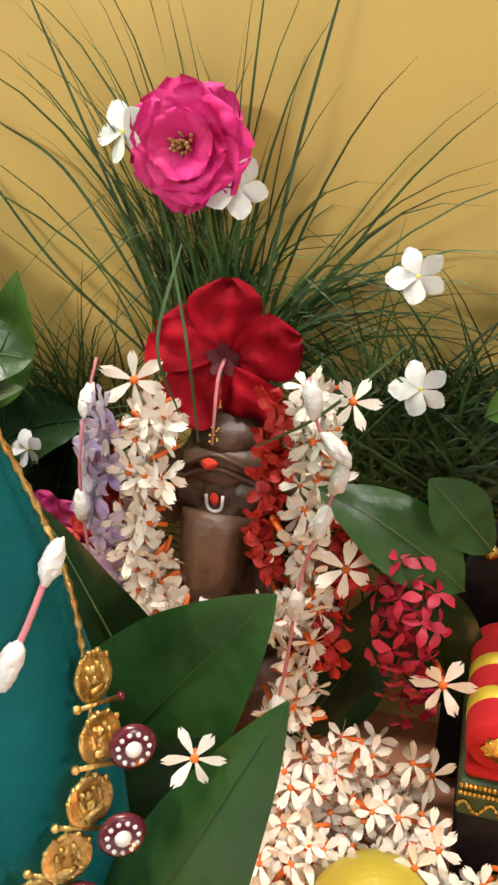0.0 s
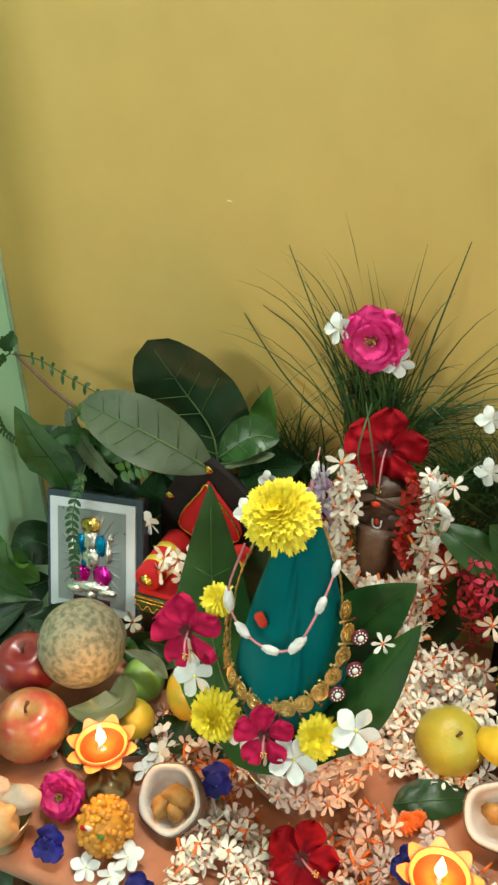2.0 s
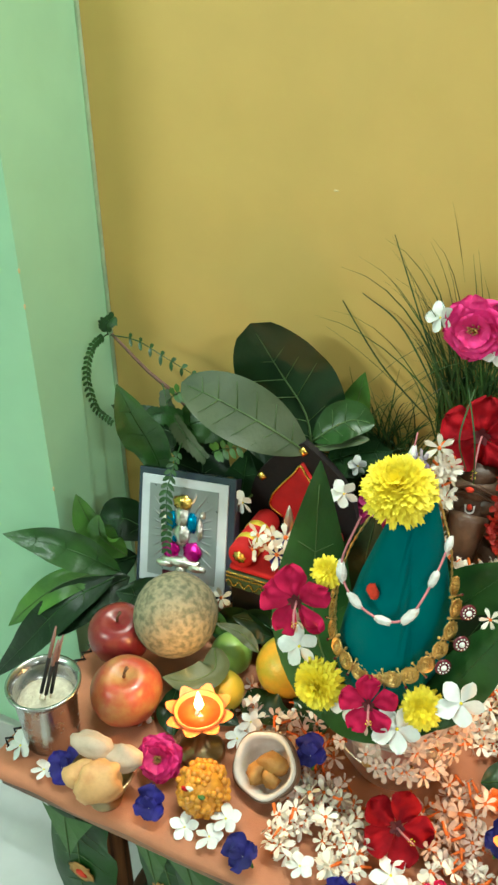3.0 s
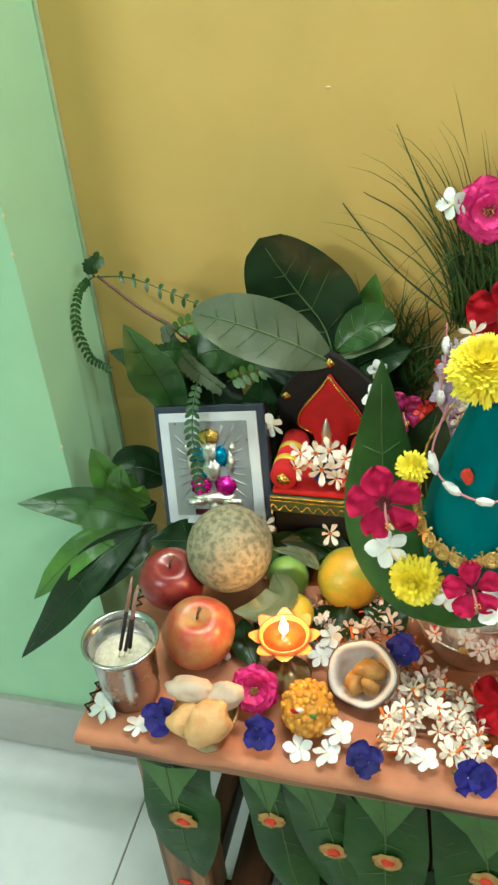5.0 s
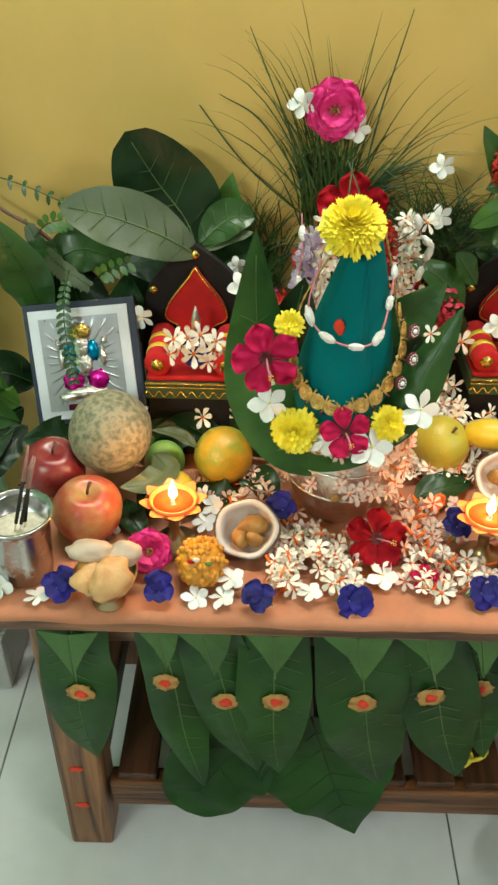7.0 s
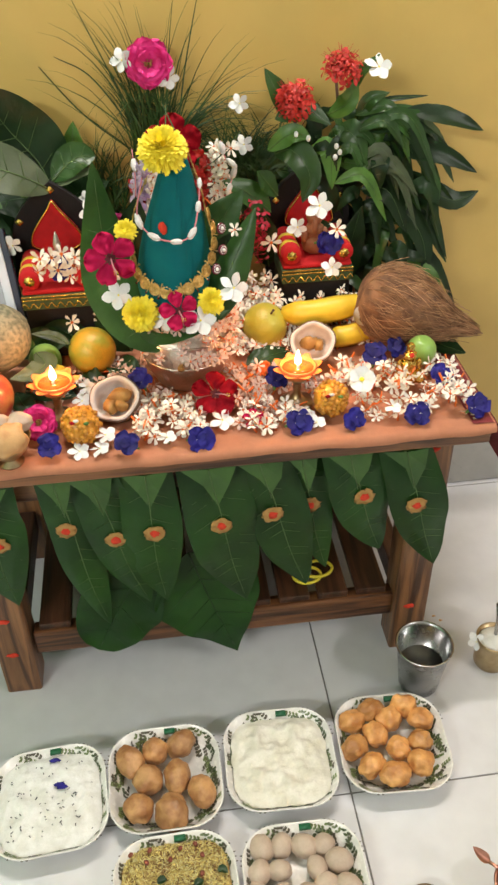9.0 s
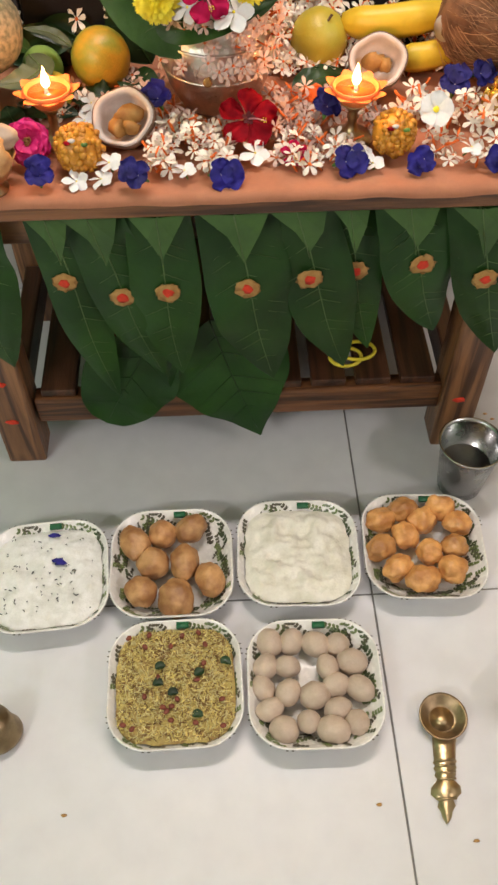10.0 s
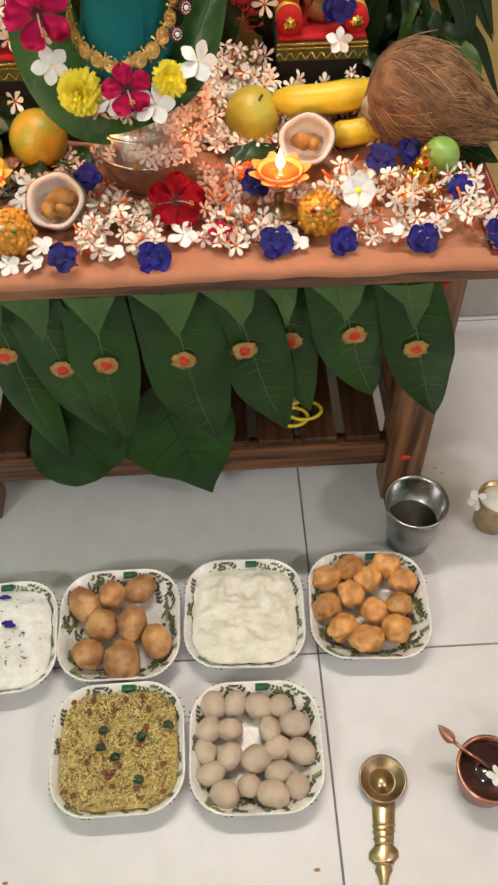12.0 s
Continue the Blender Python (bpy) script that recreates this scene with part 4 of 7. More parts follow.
part("case", fbox(0, FW, 0, FH, -0.014, -0.002, 0.0015), DARKGLASS, fr, "dark clear plastic edge", smooth=False)
part("mat_border", fbox(0.006, FW - 0.008, 0.006, FH - 0.007, -0.0022, 0.0, 0.0004), SILVERCARD, fr, "silver card border", smooth=False)
pc = part("backing_card", fbox(0.017, FW - 0.019, 0.015, FH - 0.016, -0.0004, 0.0008), GREYCARD, fr, "grey card with embossed rays", smooth=False)
bm = B()
for i in range(26):
    a = 2 * math.pi * i / 26
    c, s = math.cos(a), math.sin(a)
    r1 = min(0.040 / max(abs(c), 1e-3), 0.046 / max(abs(s), 1e-3)) * 0.95
    q = [Vector((0.060 + r * c + o * s, 0.066 + r * s - o * c, 0.0010)) for r, o in ((0.014, 0.0), (r1, -0.0017), (r1, 0.0017))]
    ap = [FM @ v for v in q]
    top = FM @ (sum(q, Vector()) / 3 + Vector((0, 0, 0.0009)))
    vs = [bm.verts.new(v) for v in ap]
    tv = bm.verts.new(top)
    for k in range(3):
        bm.faces.new((vs[k], vs[(k + 1) % 3], tv))
tagged(part("embossed_ray", bm, GREYCARD, pc, smooth=False), kind="stuff")
rel = (("gold_cap", BRIGHTGOLD, ((0.060, 0.098, 0.0115, 0.008),)), ("blue_foil_patch", CYANFOIL, ((0.048, 0.078, 0.006, 0.010), (0.073, 0.078, 0.006, 0.010), (0.053, 0.058, 0.004, 0.004))),
       ("magenta_foil_patch", PINKFOIL, ((0.047, 0.046, 0.011, 0.010), (0.075, 0.047, 0.011, 0.010))),
       ("silver_relief", SILVER, ((0.060, 0.083, 0.008, 0.012), (0.060, 0.064, 0.010, 0.012), (0.060, 0.034, 0.024, 0.006), (0.038, 0.072, 0.0035, 0.011), (0.083, 0.072, 0.0035, 0.011), (0.036, 0.088, 0.003, 0.004), (0.086, 0.088, 0.003, 0.004), (0.041, 0.030, 0.012, 0.004), (0.080, 0.030, 0.012, 0.004), (0.061, 0.025, 0.006, 0.005))))
for nm, mt, ov in rel:
    for x, y, rx, ry in ov:
        bm = blob(B(), (x, y, 0.0015), (rx, ry, 0.0035), 3, 0.35, 12, x * 90)
        part(nm, xform(bm, FM), mt, pc)
bm = xform(box(B(), 0.038, 0.084, 0.016, 0.022, 0.0008, 0.002), FM)
part("maroon_plinth", bm, mat("maroon_foil", (0.10, 0.01, 0.03), 0.3, 0.4), pc)

# ---------------------------------------------------------------- fruit
def round_fruit(name, at, r, m, label, dimple=0.12, squash=0.92, stalk=True, rough=0.05, tilt=(0.1, -0.2, 1)):
    t = thing(name, (at[0], at[1], at[2] - r * squash), label, "fruit")
    prof = []
    for i in range(19):
        a = -math.pi / 2 + math.pi * i / 18
        prof.append((max(r * math.cos(a) * (1 - 0.03 * math.sin(a)), 0.0005), r * squash * (math.sin(a) - (dimple * max(0, math.sin(a)) ** 14 * 2.2 if a > 0 else -dimple * max(0, -math.sin(a)) ** 16))))
    F = facing(at, tilt)
    bm = lathe(B(), prof, 32, F, lambda a, z: 1 + rough * 0.35 * math.sin(a * 5 + z * 60) * 0.5 + rough * noise.noise(Vector((math.cos(a), math.sin(a), z * 30 + at[0] * 50))))
    part("skin", bm, m, t)
    if stalk:
        part("stalk", tube(B(), [F @ Vector(v) for v in ((0, 0, r * squash * 0.72), (0.001, 0, r * squash * 0.95), (0.004, 0.002, r * squash * 1.12))], [0.0016, 0.0013, 0.0018], 6), BROWNSPOT, t)
    return t


round_fruit("apple", (-0.394, 0.150, 0.470), 0.0315, APPLE, "dark red apple beside the picture frame", 0.16)
round_fruit("apple", (-0.353, 0.099, 0.465), 0.0335, POME, "red and yellow blushed apple on the cloth", 0.16, 0.95)
round_fruit("wood_apple", (-0.339, 0.165, 0.503), 0.0415, MELON, "round netted grey-tan fruit resting on the apples", 0.0, 1.0, False, 0.03)
round_fruit("sweet_lime", (-0.229, 0.178, 0.463), 0.0305, MOSAMBI, "orange-green sweet lime on the cloth", 0.03, 0.97, False, 0.03, (0.5, -0.7, 0.2))
round_fruit("sweet_lime", (-0.001, 0.207, 0.463), 0.0305, LIME, "yellow-green sweet lime beside the bananas", 0.03, 1.0, True, 0.03, (0.2, -0.5, 0.9))
round_fruit("lime", (-0.276, 0.140, 0.452), 0.0195, LIME, "small yellow lime behind the lit lamp", 0.03, 1.0, False, 0.03)
round_fruit("lime", (-0.289, 0.180, 0.4535), 0.021, GREENFRUIT, "small green lime behind the larger fruit", 0.03, 1.05, False, 0.03)
round_fruit("green_fruit", (0.186, 0.125, 0.466), 0.0190, GREENFRUIT, "small pale green fruit beside the coconut", 0.05, 1.0, False, 0.03)
for pts, w, m, lb in (([(-0.298, 0.165, 0.478), (-0.285, 0.140, 0.477), (-0.300, 0.118, 0.476), (-0.325, 0.112, 0.476)], 0.030, LEAFG, "dry olive leaf lying over the lime"), ([(-0.255, 0.170, 0.480), (-0.275, 0.175, 0.492), (-0.300, 0.170, 0.500)], 0.013, LEAFG, "narrow olive leaf among the fruit"), ([(-0.300, 0.195, 0.46), (-0.315, 0.19, 0.48), (-0.305, 0.165, 0.488)], 0.02, LEAFM, "green leaf among the fruit")):
    leaf_thing("fruit_leaf", pts, w, (0.1, -0.4, 0.9), m, lb, 0.9, 0.42, 0.2, 0.4, 0.0007)

for pts, w in (([(-0.315, 0.150, 0.436), (-0.285, 0.125, 0.444), (-0.250, 0.120, 0.438)], 0.034), ([(-0.262, 0.160, 0.437), (-0.235, 0.140, 0.446), (-0.205, 0.145, 0.438)], 0.036), ([(-0.210, 0.185, 0.437), (-0.190, 0.155, 0.448), (-0.178, 0.125, 0.438)], 0.038), ([(-0.300, 0.088, 0.436), (-0.315, 0.110, 0.443), (-0.325, 0.140, 0.440)], 0.026), ([(-0.035, 0.150, 0.437), (-0.005, 0.160, 0.446), (0.030, 0.180, 0.440)], 0.036)):
    leaf_thing("foliage_leaf", pts, w, (0, -0.3, 1), LEAFD, "dark green leaf lying on the cloth between the fruit", 0.9, 0.42, 0.2, 0.4, 0.0008, 0, LEAFM, "loose foliage")

# bananas
for pts, rr, lb in (([(0.022, 0.212, 0.480), (0.055, 0.202, 0.483), (0.09, 0.20, 0.487), (0.135, 0.206, 0.490)], 0.0175, "ripe yellow banana lying behind the lamps"), ([(0.082, 0.186, 0.455), (0.100, 0.182, 0.456), (0.126, 0.184, 0.460), (0.15, 0.195, 0.468)], 0.0150, "second ripe banana under the coconut")):
    t = thing("banana", pts[0], lb, "fruit", "bananas")
    C = spline(pts, 16)
    rad = [rr * (0.42 + 0.58 * math.sin(min(1, (i + 0.4) / 4) * math.pi / 2)) if i < 8 else rr * (1 - 0.35 * max(0, (i - 11) / 5)) for i in range(16)]
    part("skin", tube(B(), C, rad, 7), BANANA, t)
    d = (C[0] - C[1]).normalized()
    part("stalk_end", tube(B(), [C[0], C[0] + d * 0.004], [rr * 0.40, rr * 0.25], 8), BROWNSPOT, t)

# husked coconut
co = thing("coconut", (0.19, 0.195, T), "brown fibrous coconut with a pointed tuft", "coconut")
ca, cb = Vector((0.126, 0.198, 0.510)), Vector((0.280, 0.166, 0.458))
ax = (cb - ca).normalized()
CM = facing(ca, ax)
prof = [(0.001, -0.004), (0.022, -0.003), (0.036, 0.005), (0.047, 0.02), (0.052, 0.04), (0.051, 0.06), (0.044, 0.083), (0.033, 0.102), (0.022, 0.118), (0.014, 0.134), (0.009, 0.15), (0.005, 0.163), (0.001, 0.168)]
part("husk", lathe(B(), prof, 40, CM, lambda a, z: 1 + 0.05 * math.sin(3 * a) + 0.05 * noise.noise(Vector((math.cos(a) * 2, math.sin(a) * 2, z * 25)))), FIBRE, co)
bm = B()
for i in range(900):
    a = R.uniform(0, 2 * math.pi)
    z = R.uniform(-0.002, 0.12)
    L = R.uniform(0.02, 0.06)
    pts = []
    tw = R.uniform(-0.5, 0.5)
    lift = R.uniform(0.0, 0.004) if R.random() < 0.85 else R.uniform(0.004, 0.012)
    for j in range(5):
        f = j / 4
        zz = min(z + L * f, 0.17)
        rr = np.interp(zz, [p[1] for p in prof], [p[0] for p in prof]) * (1 + 0.05 * math.sin(3 * (a + tw * f))) + 0.0006 + lift * f
        pts.append(CM @ Vector((rr * math.cos(a + tw * f), rr * math.sin(a + tw * f), zz)))
    tube(bm, pts, R.uniform(0.00022, 0.00045), 3)
part("loose_fibre", bm, FIBREL, co, "loose brown fibre strands")
part("white_scrap", lathe(B(), [(0.0005, 0), (0.016, 0.0), (0.017, 0.002), (0.001, 0.004)], 20, facing(Vector((0.1255, 0.172, 0.496)), (-0.75, -0.6, 0.1)), lambda a, z: 1 + 0.25 * math.sin(a * 2)), KERNEL, co, "white scrap of husk")


# halved coconuts with jaggery
def half_coconut(at, nrm, r, label, lumps):
    t = thing("coconut_half", (at[0], at[1], T), label, "coconut", "halved coconuts")
    m = facing(at, nrm)
    outer = [(r * math.cos(a), r * 1.0 * math.sin(a)) for a in [-math.pi / 2 + math.pi / 2 * i / 9 for i in range(10)]]
    outer = [(max(x, 0.0005), z) for x, z in outer]
    wob = lambda a, z: 1 + 0.05 * math.sin(2 * a + 1) + 0.03 * math.sin(5 * a)
    part("shell", lathe(B(), outer + [(r * 0.97, 0.0006), (r * 0.9, -0.001)], 32, m, wob, cap=False), SHELL, t)
    inner = [(r * 0.955, -0.0004), (r * 0.94, 0.0018), (r * 0.86, 0.0022), (r * 0.76, -0.002)] + [(max(r * 0.76 * math.cos(a), 0.0005), -0.002 + r * 0.72 * math.sin(a)) for a in [-math.pi / 2 * i / 7 for i in range(1, 8)]]
    part("kernel", lathe(B(), inner, 32, m, wob, cap=False), KERNEL, t, "white coconut flesh")
    for i, (x, y, s) in enumerate(lumps):
        blo = blob(B(), m @ Vector((x, y, -r * 0.16)), (s * 1.25, s * 0.8, s * 0.9), 2, 0.5, 7, i + x * 100, Matrix.Rotation(i * 1.3, 4, "Z"))
        part("jaggery_lump", blo, JAGGERY, t)
    return t


half_coconut((-0.206, 0.078, 0.462), (-0.25, -0.62, 0.75), 0.0305, "halved white coconut leaning open with brown jaggery in it", ((0.004, 0.004, 0.011), (-0.004, -0.008, 0.010), (0.008, -0.006, 0.008)))
half_coconut((0.050, 0.150, 0.470), (-0.1, -0.72, 0.70), 0.0290, "halved pinkish-white coconut leaning against the bananas", ((-0.003, 0.0, 0.010), (0.008, -0.003, 0.008)))


# ---------------------------------------------------------------- oil lamps
def lamp(x, y, label):
    t = thing("oil_lamp", (x, y, T), label, "oil lamp", "lit lamps")
    m = Matrix.Translation((x, y, T))
    st = [(0.0005, 0), (0.021, 0), (0.022, 0.002), (0.019, 0.005), (0.010, 0.008), (0.006, 0.013), (0.0045, 0.02), (0.006, 0.024), (0.0045, 0.028), (0.008, 0.034), (0.014, 0.039), (0.012, 0.041), (0.0005, 0.041)]
    part("stand", lathe(B(), st, 28, m), BRASS, t, "brass stand")
    cup = part("cup", lathe(B(), [(0.0005, 0.038), (0.014, 0.040), (0.021, 0.048), (0.0225, 0.055), (0.021, 0.0555), (0.018, 0.050), (0.0005, 0.046)], 28, m), WAX, t, "orange wax cup")
    for k in range(8):
        a = 2 * math.pi * k / 8 + 0.2
        bm = xform(petal(B(), a, 0.0125, 0.0165, 0.0185, 0.32, 0.0, 0.12, 0, 0, 5, 0, 0.0505), m)
        part("petal", bm, WAX, cup)
    part("oil", lathe(B(), [(0.0005, 0.0515), (0.0195, 0.0515), (0.0005, 0.0525)], 24, m), OIL, cup)
    part("wick", tube(B(), [(x, y - 0.004, T + 0.051), (x, y, T + 0.058)], [0.0025, 0.0016], 6), COTTON, cup)
    part("flame", lathe(B(), [(0.0004, 0.055), (0.003, 0.0575), (0.0042, 0.0605), (0.0036, 0.065), (0.0018, 0.0705), (0.0004, 0.076)], 14, m), FLAME, t, "small yellow flame")
    glow("flame_light", (x, y, T + 0.084), 0.36)
    return t


lamp(-0.273, 0.090, "lit oil lamp with an orange petal-shaped cup on brass")
lamp(0.014, 0.080, "lit oil lamp with an orange petal-shaped cup beside the coconut half")


# ---------------------------------------------------------------- sweets and vessels on the cloth
def laddoo(x, y, r, label):
    t = thing("laddoo", (x, y, T), label, "sweet", "boondi balls")
    bm = B()
    blob(bm, (x, y, T + r * 0.95), r * 0.9, 3, 0.1)
    for i in range(170):
        k = i + rnd(0.0, 1.0)
        ph, th = math.acos(max(-1, min(1, 1 - 2 * k / 170))), math.pi * (1 + 5 ** 0.5) * k + rnd(-0.12, 0.12)
        p = Vector((math.cos(th) * math.sin(ph), math.sin(th) * math.sin(ph), math.cos(ph)))
        blob(bm, Vector((x, y, T + r * 0.97)) + p * r * rnd(0.83, 0.93), R.uniform(0.0024, 0.0044), 1)
    part("boondi", bm, LADDOO, t)
    for i, (a, b, m) in enumerate(((0.4, -0.8, LEAFL), (-0.3, -0.7, HIBRED), (-0.1, -0.6, KERNEL))):
        d = Vector((a, b, 0.6)).normalized()
        part("nut_piece", blob(B(), Vector((x, y, T + r)) + d * r * 1.0, (0.0035, 0.002, 0.002), 2, 0.3, 6, i), m, t)
    return t


laddoo(-0.246, 0.046, 0.0235, "golden boondi laddoo with coloured specks")
laddoo(0.050, 0.055, 0.0220, "golden boondi laddoo beside the lamp")

bc = thing("brass_cup", (-0.325, 0.022, T), "small brass cup heaped with fried pastries", "cup")
m = Matrix.Translation((-0.325, 0.022, T))
part("bowl", lathe(B(), [(0.0005, 0), (0.014, 0), (0.015, 0.003), (0.009, 0.007), (0.013, 0.011), (0.021, 0.020), (0.025, 0.032), (0.028, 0.036), (0.0265, 0.037), (0.022, 0.031), (0.0005, 0.02)], 28, m), BRASS, bc)
for i, (p, r, mt) in enumerate((((-0.012, 0.008, 0.050), (0.021, 0.011, 0.010), DOUGH), ((0.014, 0.010, 0.045), (0.016, 0.012, 0.011), DOUGH), ((-0.010, -0.010, 0.038), (0.016, 0.013, 0.013), PURI), ((0.006, -0.012, 0.041), (0.020, 0.015, 0.019), PURI))):
    tagged(part("pastry", blob(B(), Vector((-0.325, 0.022, T)) + Vector(p), r, 3, 0.28, 5, i * 2.3, Matrix.Rotation(0.3 * i, 4, "Z")), mt), "puffed pale fried pastry heaped in the brass cup" if i > 1 else "smooth pale oval sweet heaped in the brass cup", "pastry", "pastries in the brass cup")

sc = thing("steel_cup", (-0.404, 0.056, T), "stainless steel cup filled with raw rice", "cup")
m = Matrix.Translation((-0.404, 0.056, T))
part("cup", lathe(B(), [(0.0005, 0), (0.0235, 0), (0.025, 0.002), (0.0265, 0.03), (0.0285, 0.06), (0.0315, 0.0665), (0.0335, 0.069), (0.0335, 0.071), (0.031, 0.071), (0.0275, 0.064), (0.026, 0.045), (0.0005, 0.044)], 40, m), STEEL, sc)
part("rice_fill", lathe(B(), [(0.0262, 0.046), (0.0264, 0.049), (0.018, 0.054), (0.008, 0.055), (0.0005, 0.054)], 32, m, lambda a, z: 1 + 0.02 * math.sin(a * 5)), ASH, sc, "pale raw rice")
for i, (dx, dy) in enumerate(((0.012, 0.002), (0.020, -0.004), (0.009, 0.008))):
    t = thing("incense_stick", (-0.404, 0.056, T + 0.05), "black incense stick with a grey burnt end in the rice", "incense stick", "incense sticks")
    a = Vector((-0.408 + 0.004 * i, 0.050 + 0.002 * i, T + 0.048))
    b = Vector((-0.393 + dx * 0.6, 0.062 + dy, T + 0.135 - 0.008 * i))
    part("stick", tube(B(), [a, a.lerp(b, 0.14)], 0.0007, 6), CREAM, t)
    part("charcoal", tube(B(), [a.lerp(b, 0.14), a.lerp(b, 0.62)], 0.0017, 8), INCENSE, t)
    part("ash_end", tube(B(), [a.lerp(b, 0.62), a.lerp(b, 0.85), b + Vector((0.001 * i, 0, 0.001))], [0.0018, 0.0016, 0.0007], 8), INCASH, t)

# gold figurine: a plain shape
bm = B()
for p, r in (((0, 0, 0.010), (0.017, 0.012, 0.010)), ((0, 0, 0.024), (0.011, 0.008, 0.012)), ((0, 0, 0.039), (0.008, 0.007, 0.008)), ((0, 0, 0.050), (0.005, 0.005, 0.007)), ((-0.012, 0, 0.024), (0.004, 0.004, 0.010)), ((0.012, 0, 0.024), (0.004, 0.004, 0.010)), ((-0.013, -0.006, 0.008), (0.008, 0.006, 0.006)), ((0.013, -0.006, 0.008), (0.008, 0.006, 0.006))):
    blob(bm, Vector((0.158, 0.092, T + 0.010)) + Vector(p), r, 3, 0.35, 12, p[0] * 90 + p[2] * 40)
for f in bm.faces:
    f.material_index = 0
k = len(bm.faces)
blob(bm, (0.158, 0.085, T + 0.053), (0.003, 0.002, 0.0035), 2)
for f in list(bm.faces)[k:]:
    f.material_index = 1
tagged(part("gold_figurine", bm, (BRIGHTGOLD, VERMILION)), "small shiny gold seated figurine among white flowers", "figurine")

# ---------------------------------------------------------------- flower kinds (each built once, then copied)
def night_jasmine(pm, label, group, hang=False):
    bm = B()
    for k in range(6):
        petal(bm, 2 * math.pi * k / 6 + rnd(-0.12, 0.12), rnd(0.0080, 0.0105), rnd(0.0036, 0.0046), 0.0008, rnd(0.0, 0.55), rnd(-0.55, 0.2), 0.74, 0.2, rnd(-0.5, 0.5), 5)
    weld(bm, 0.0014)
    t = tagged(part("night_jasmine", bm, pm), label, "flower", group)
    part("orange_eye", blob(B(), (0, 0, 0.0004), (0.0017, 0.0017, 0.001), 1), ORANGE, t)
    part("orange_tube", tube(B(), [(0, 0, 0), (0.0006, 0.0004, -0.006), (0.002, 0.001, -0.0115)], [0.0013, 0.0012, 0.0011], 6), ORANGE, t)
    return t


def pinwheel(label, group):
    bm = B()
    for k in range(5):
        petal(bm, 2 * math.pi * k / 5, rnd(0.0135, 0.0165), rnd(0.0105, 0.0120), 0.001, rnd(0.05, 0.2), rnd(-0.4, 0.05), 0.58, 0.0, 0.45, 6, 0.15, 0, k)
    weld(bm, 0.0015)
    t = tagged(part("pinwheel_flower", bm, JASMINE), label, "flower", group)
    part("yellow_eye", blob(B(), (0, 0, 0.0006), (0.0012, 0.0012, 0.0007), 1), YPETAL, t)
    part("tube", tube(B(), [(0, 0, 0), (0.001, 0, -0.008), (0.003, 0.001, -0.016)], [0.0012, 0.001, 0.0013], 6), LEAFL, t)
    return t


def butterfly_pea(label, group):
    bm = B()
    for k in range(3):
        petal(bm, (0.0, 1.5, -1.5)[k], (0.023, 0.016, 0.016)[k], (0.030, 0.020, 0.020)[k], 0.0, 0.25, -0.25, 0.62, 0, (0, 0.4, -0.4)[k], 8, 0.55, 0.001 * k, k * 3.3, 4)
    petal(bm, 3.14, 0.011, 0.016, 0, 0.5, -0.2, 0.6, 0, 0, 6, 0.5, 0.002, 9)
    for k in range(2):
        petal(bm, 0.4 - 0.8 * k, 0.013, 0.012, 0, 0.9, -0.5, 0.6, 0, 0, 6, 0.5, 0.002, 5 + k)
    t = tagged(part("butterfly_pea_flower", bm, BLUE), label, "flower", group)
    part("pale_throat", petal(B(), 0.0, 0.009, 0.005, 0, 0.45, -0.2, 0.5, 0, 0, 4, 0, 0.0022), PETAL, t)
    part("calyx", tube(B(), [(-0.002, 0, 0), (-0.008, 0, -0.002), (-0.013, 0, -0.002)], [0.002, 0.0028, 0.001], 6), LEAFL, t)
    return t


def hibiscus(m, label, r, n=5, col=True):
    bm = B()
    for k in range(n):
        petal(bm, 2 * math.pi * k / n + 0.3, r, r * (0.86 if m is HIBPINK else 0.92), 0.002, 0.42, -0.40, 0.70, 0, 0.3, 12, 0.42, 0, k * 1.9, 5)
    weld(bm, 0.0035)
    t = tagged(part("hibiscus_flower", bm, m), label, "flower")
    bm = B()
    for k in range(n):
        petal(bm, 2 * math.pi * k / n + 0.3, r * 0.24, r * 0.20, 0.0, 0.46, -0.1, 0.4, 0, 0.2, 5, 0, 0.0008, k)
    part("dark_throat", weld(bm, 0.002), THROAT, t, "dark maroon throat")
    ln = 1.05 if r > 0.03 else 0.6
    st = part("stamen_column", tube(B(), spline([(0, 0, 0), (0.0002, -r * 0.25, r * 0.30), (0.0006, -r * ln, r * 0.46)], 7), [0.0009] * 5 + [0.0008, 0.0007], 6), PINKSTRING, t, "pale pink stamen column")
    bm = B()
    for i in range(10):
        f = 0.8 + 0.2 * i / 10
        a = i * 2.4
        blob(bm, (0.001 * f + 0.0020 * math.cos(a), -r * ln * f + 0.0016 * math.sin(a), r * 0.46 * f ** 0.5), 0.0005, 1)
    part("anther_tuft", bm, YPETAL, st, "yellow anthers")
    return t


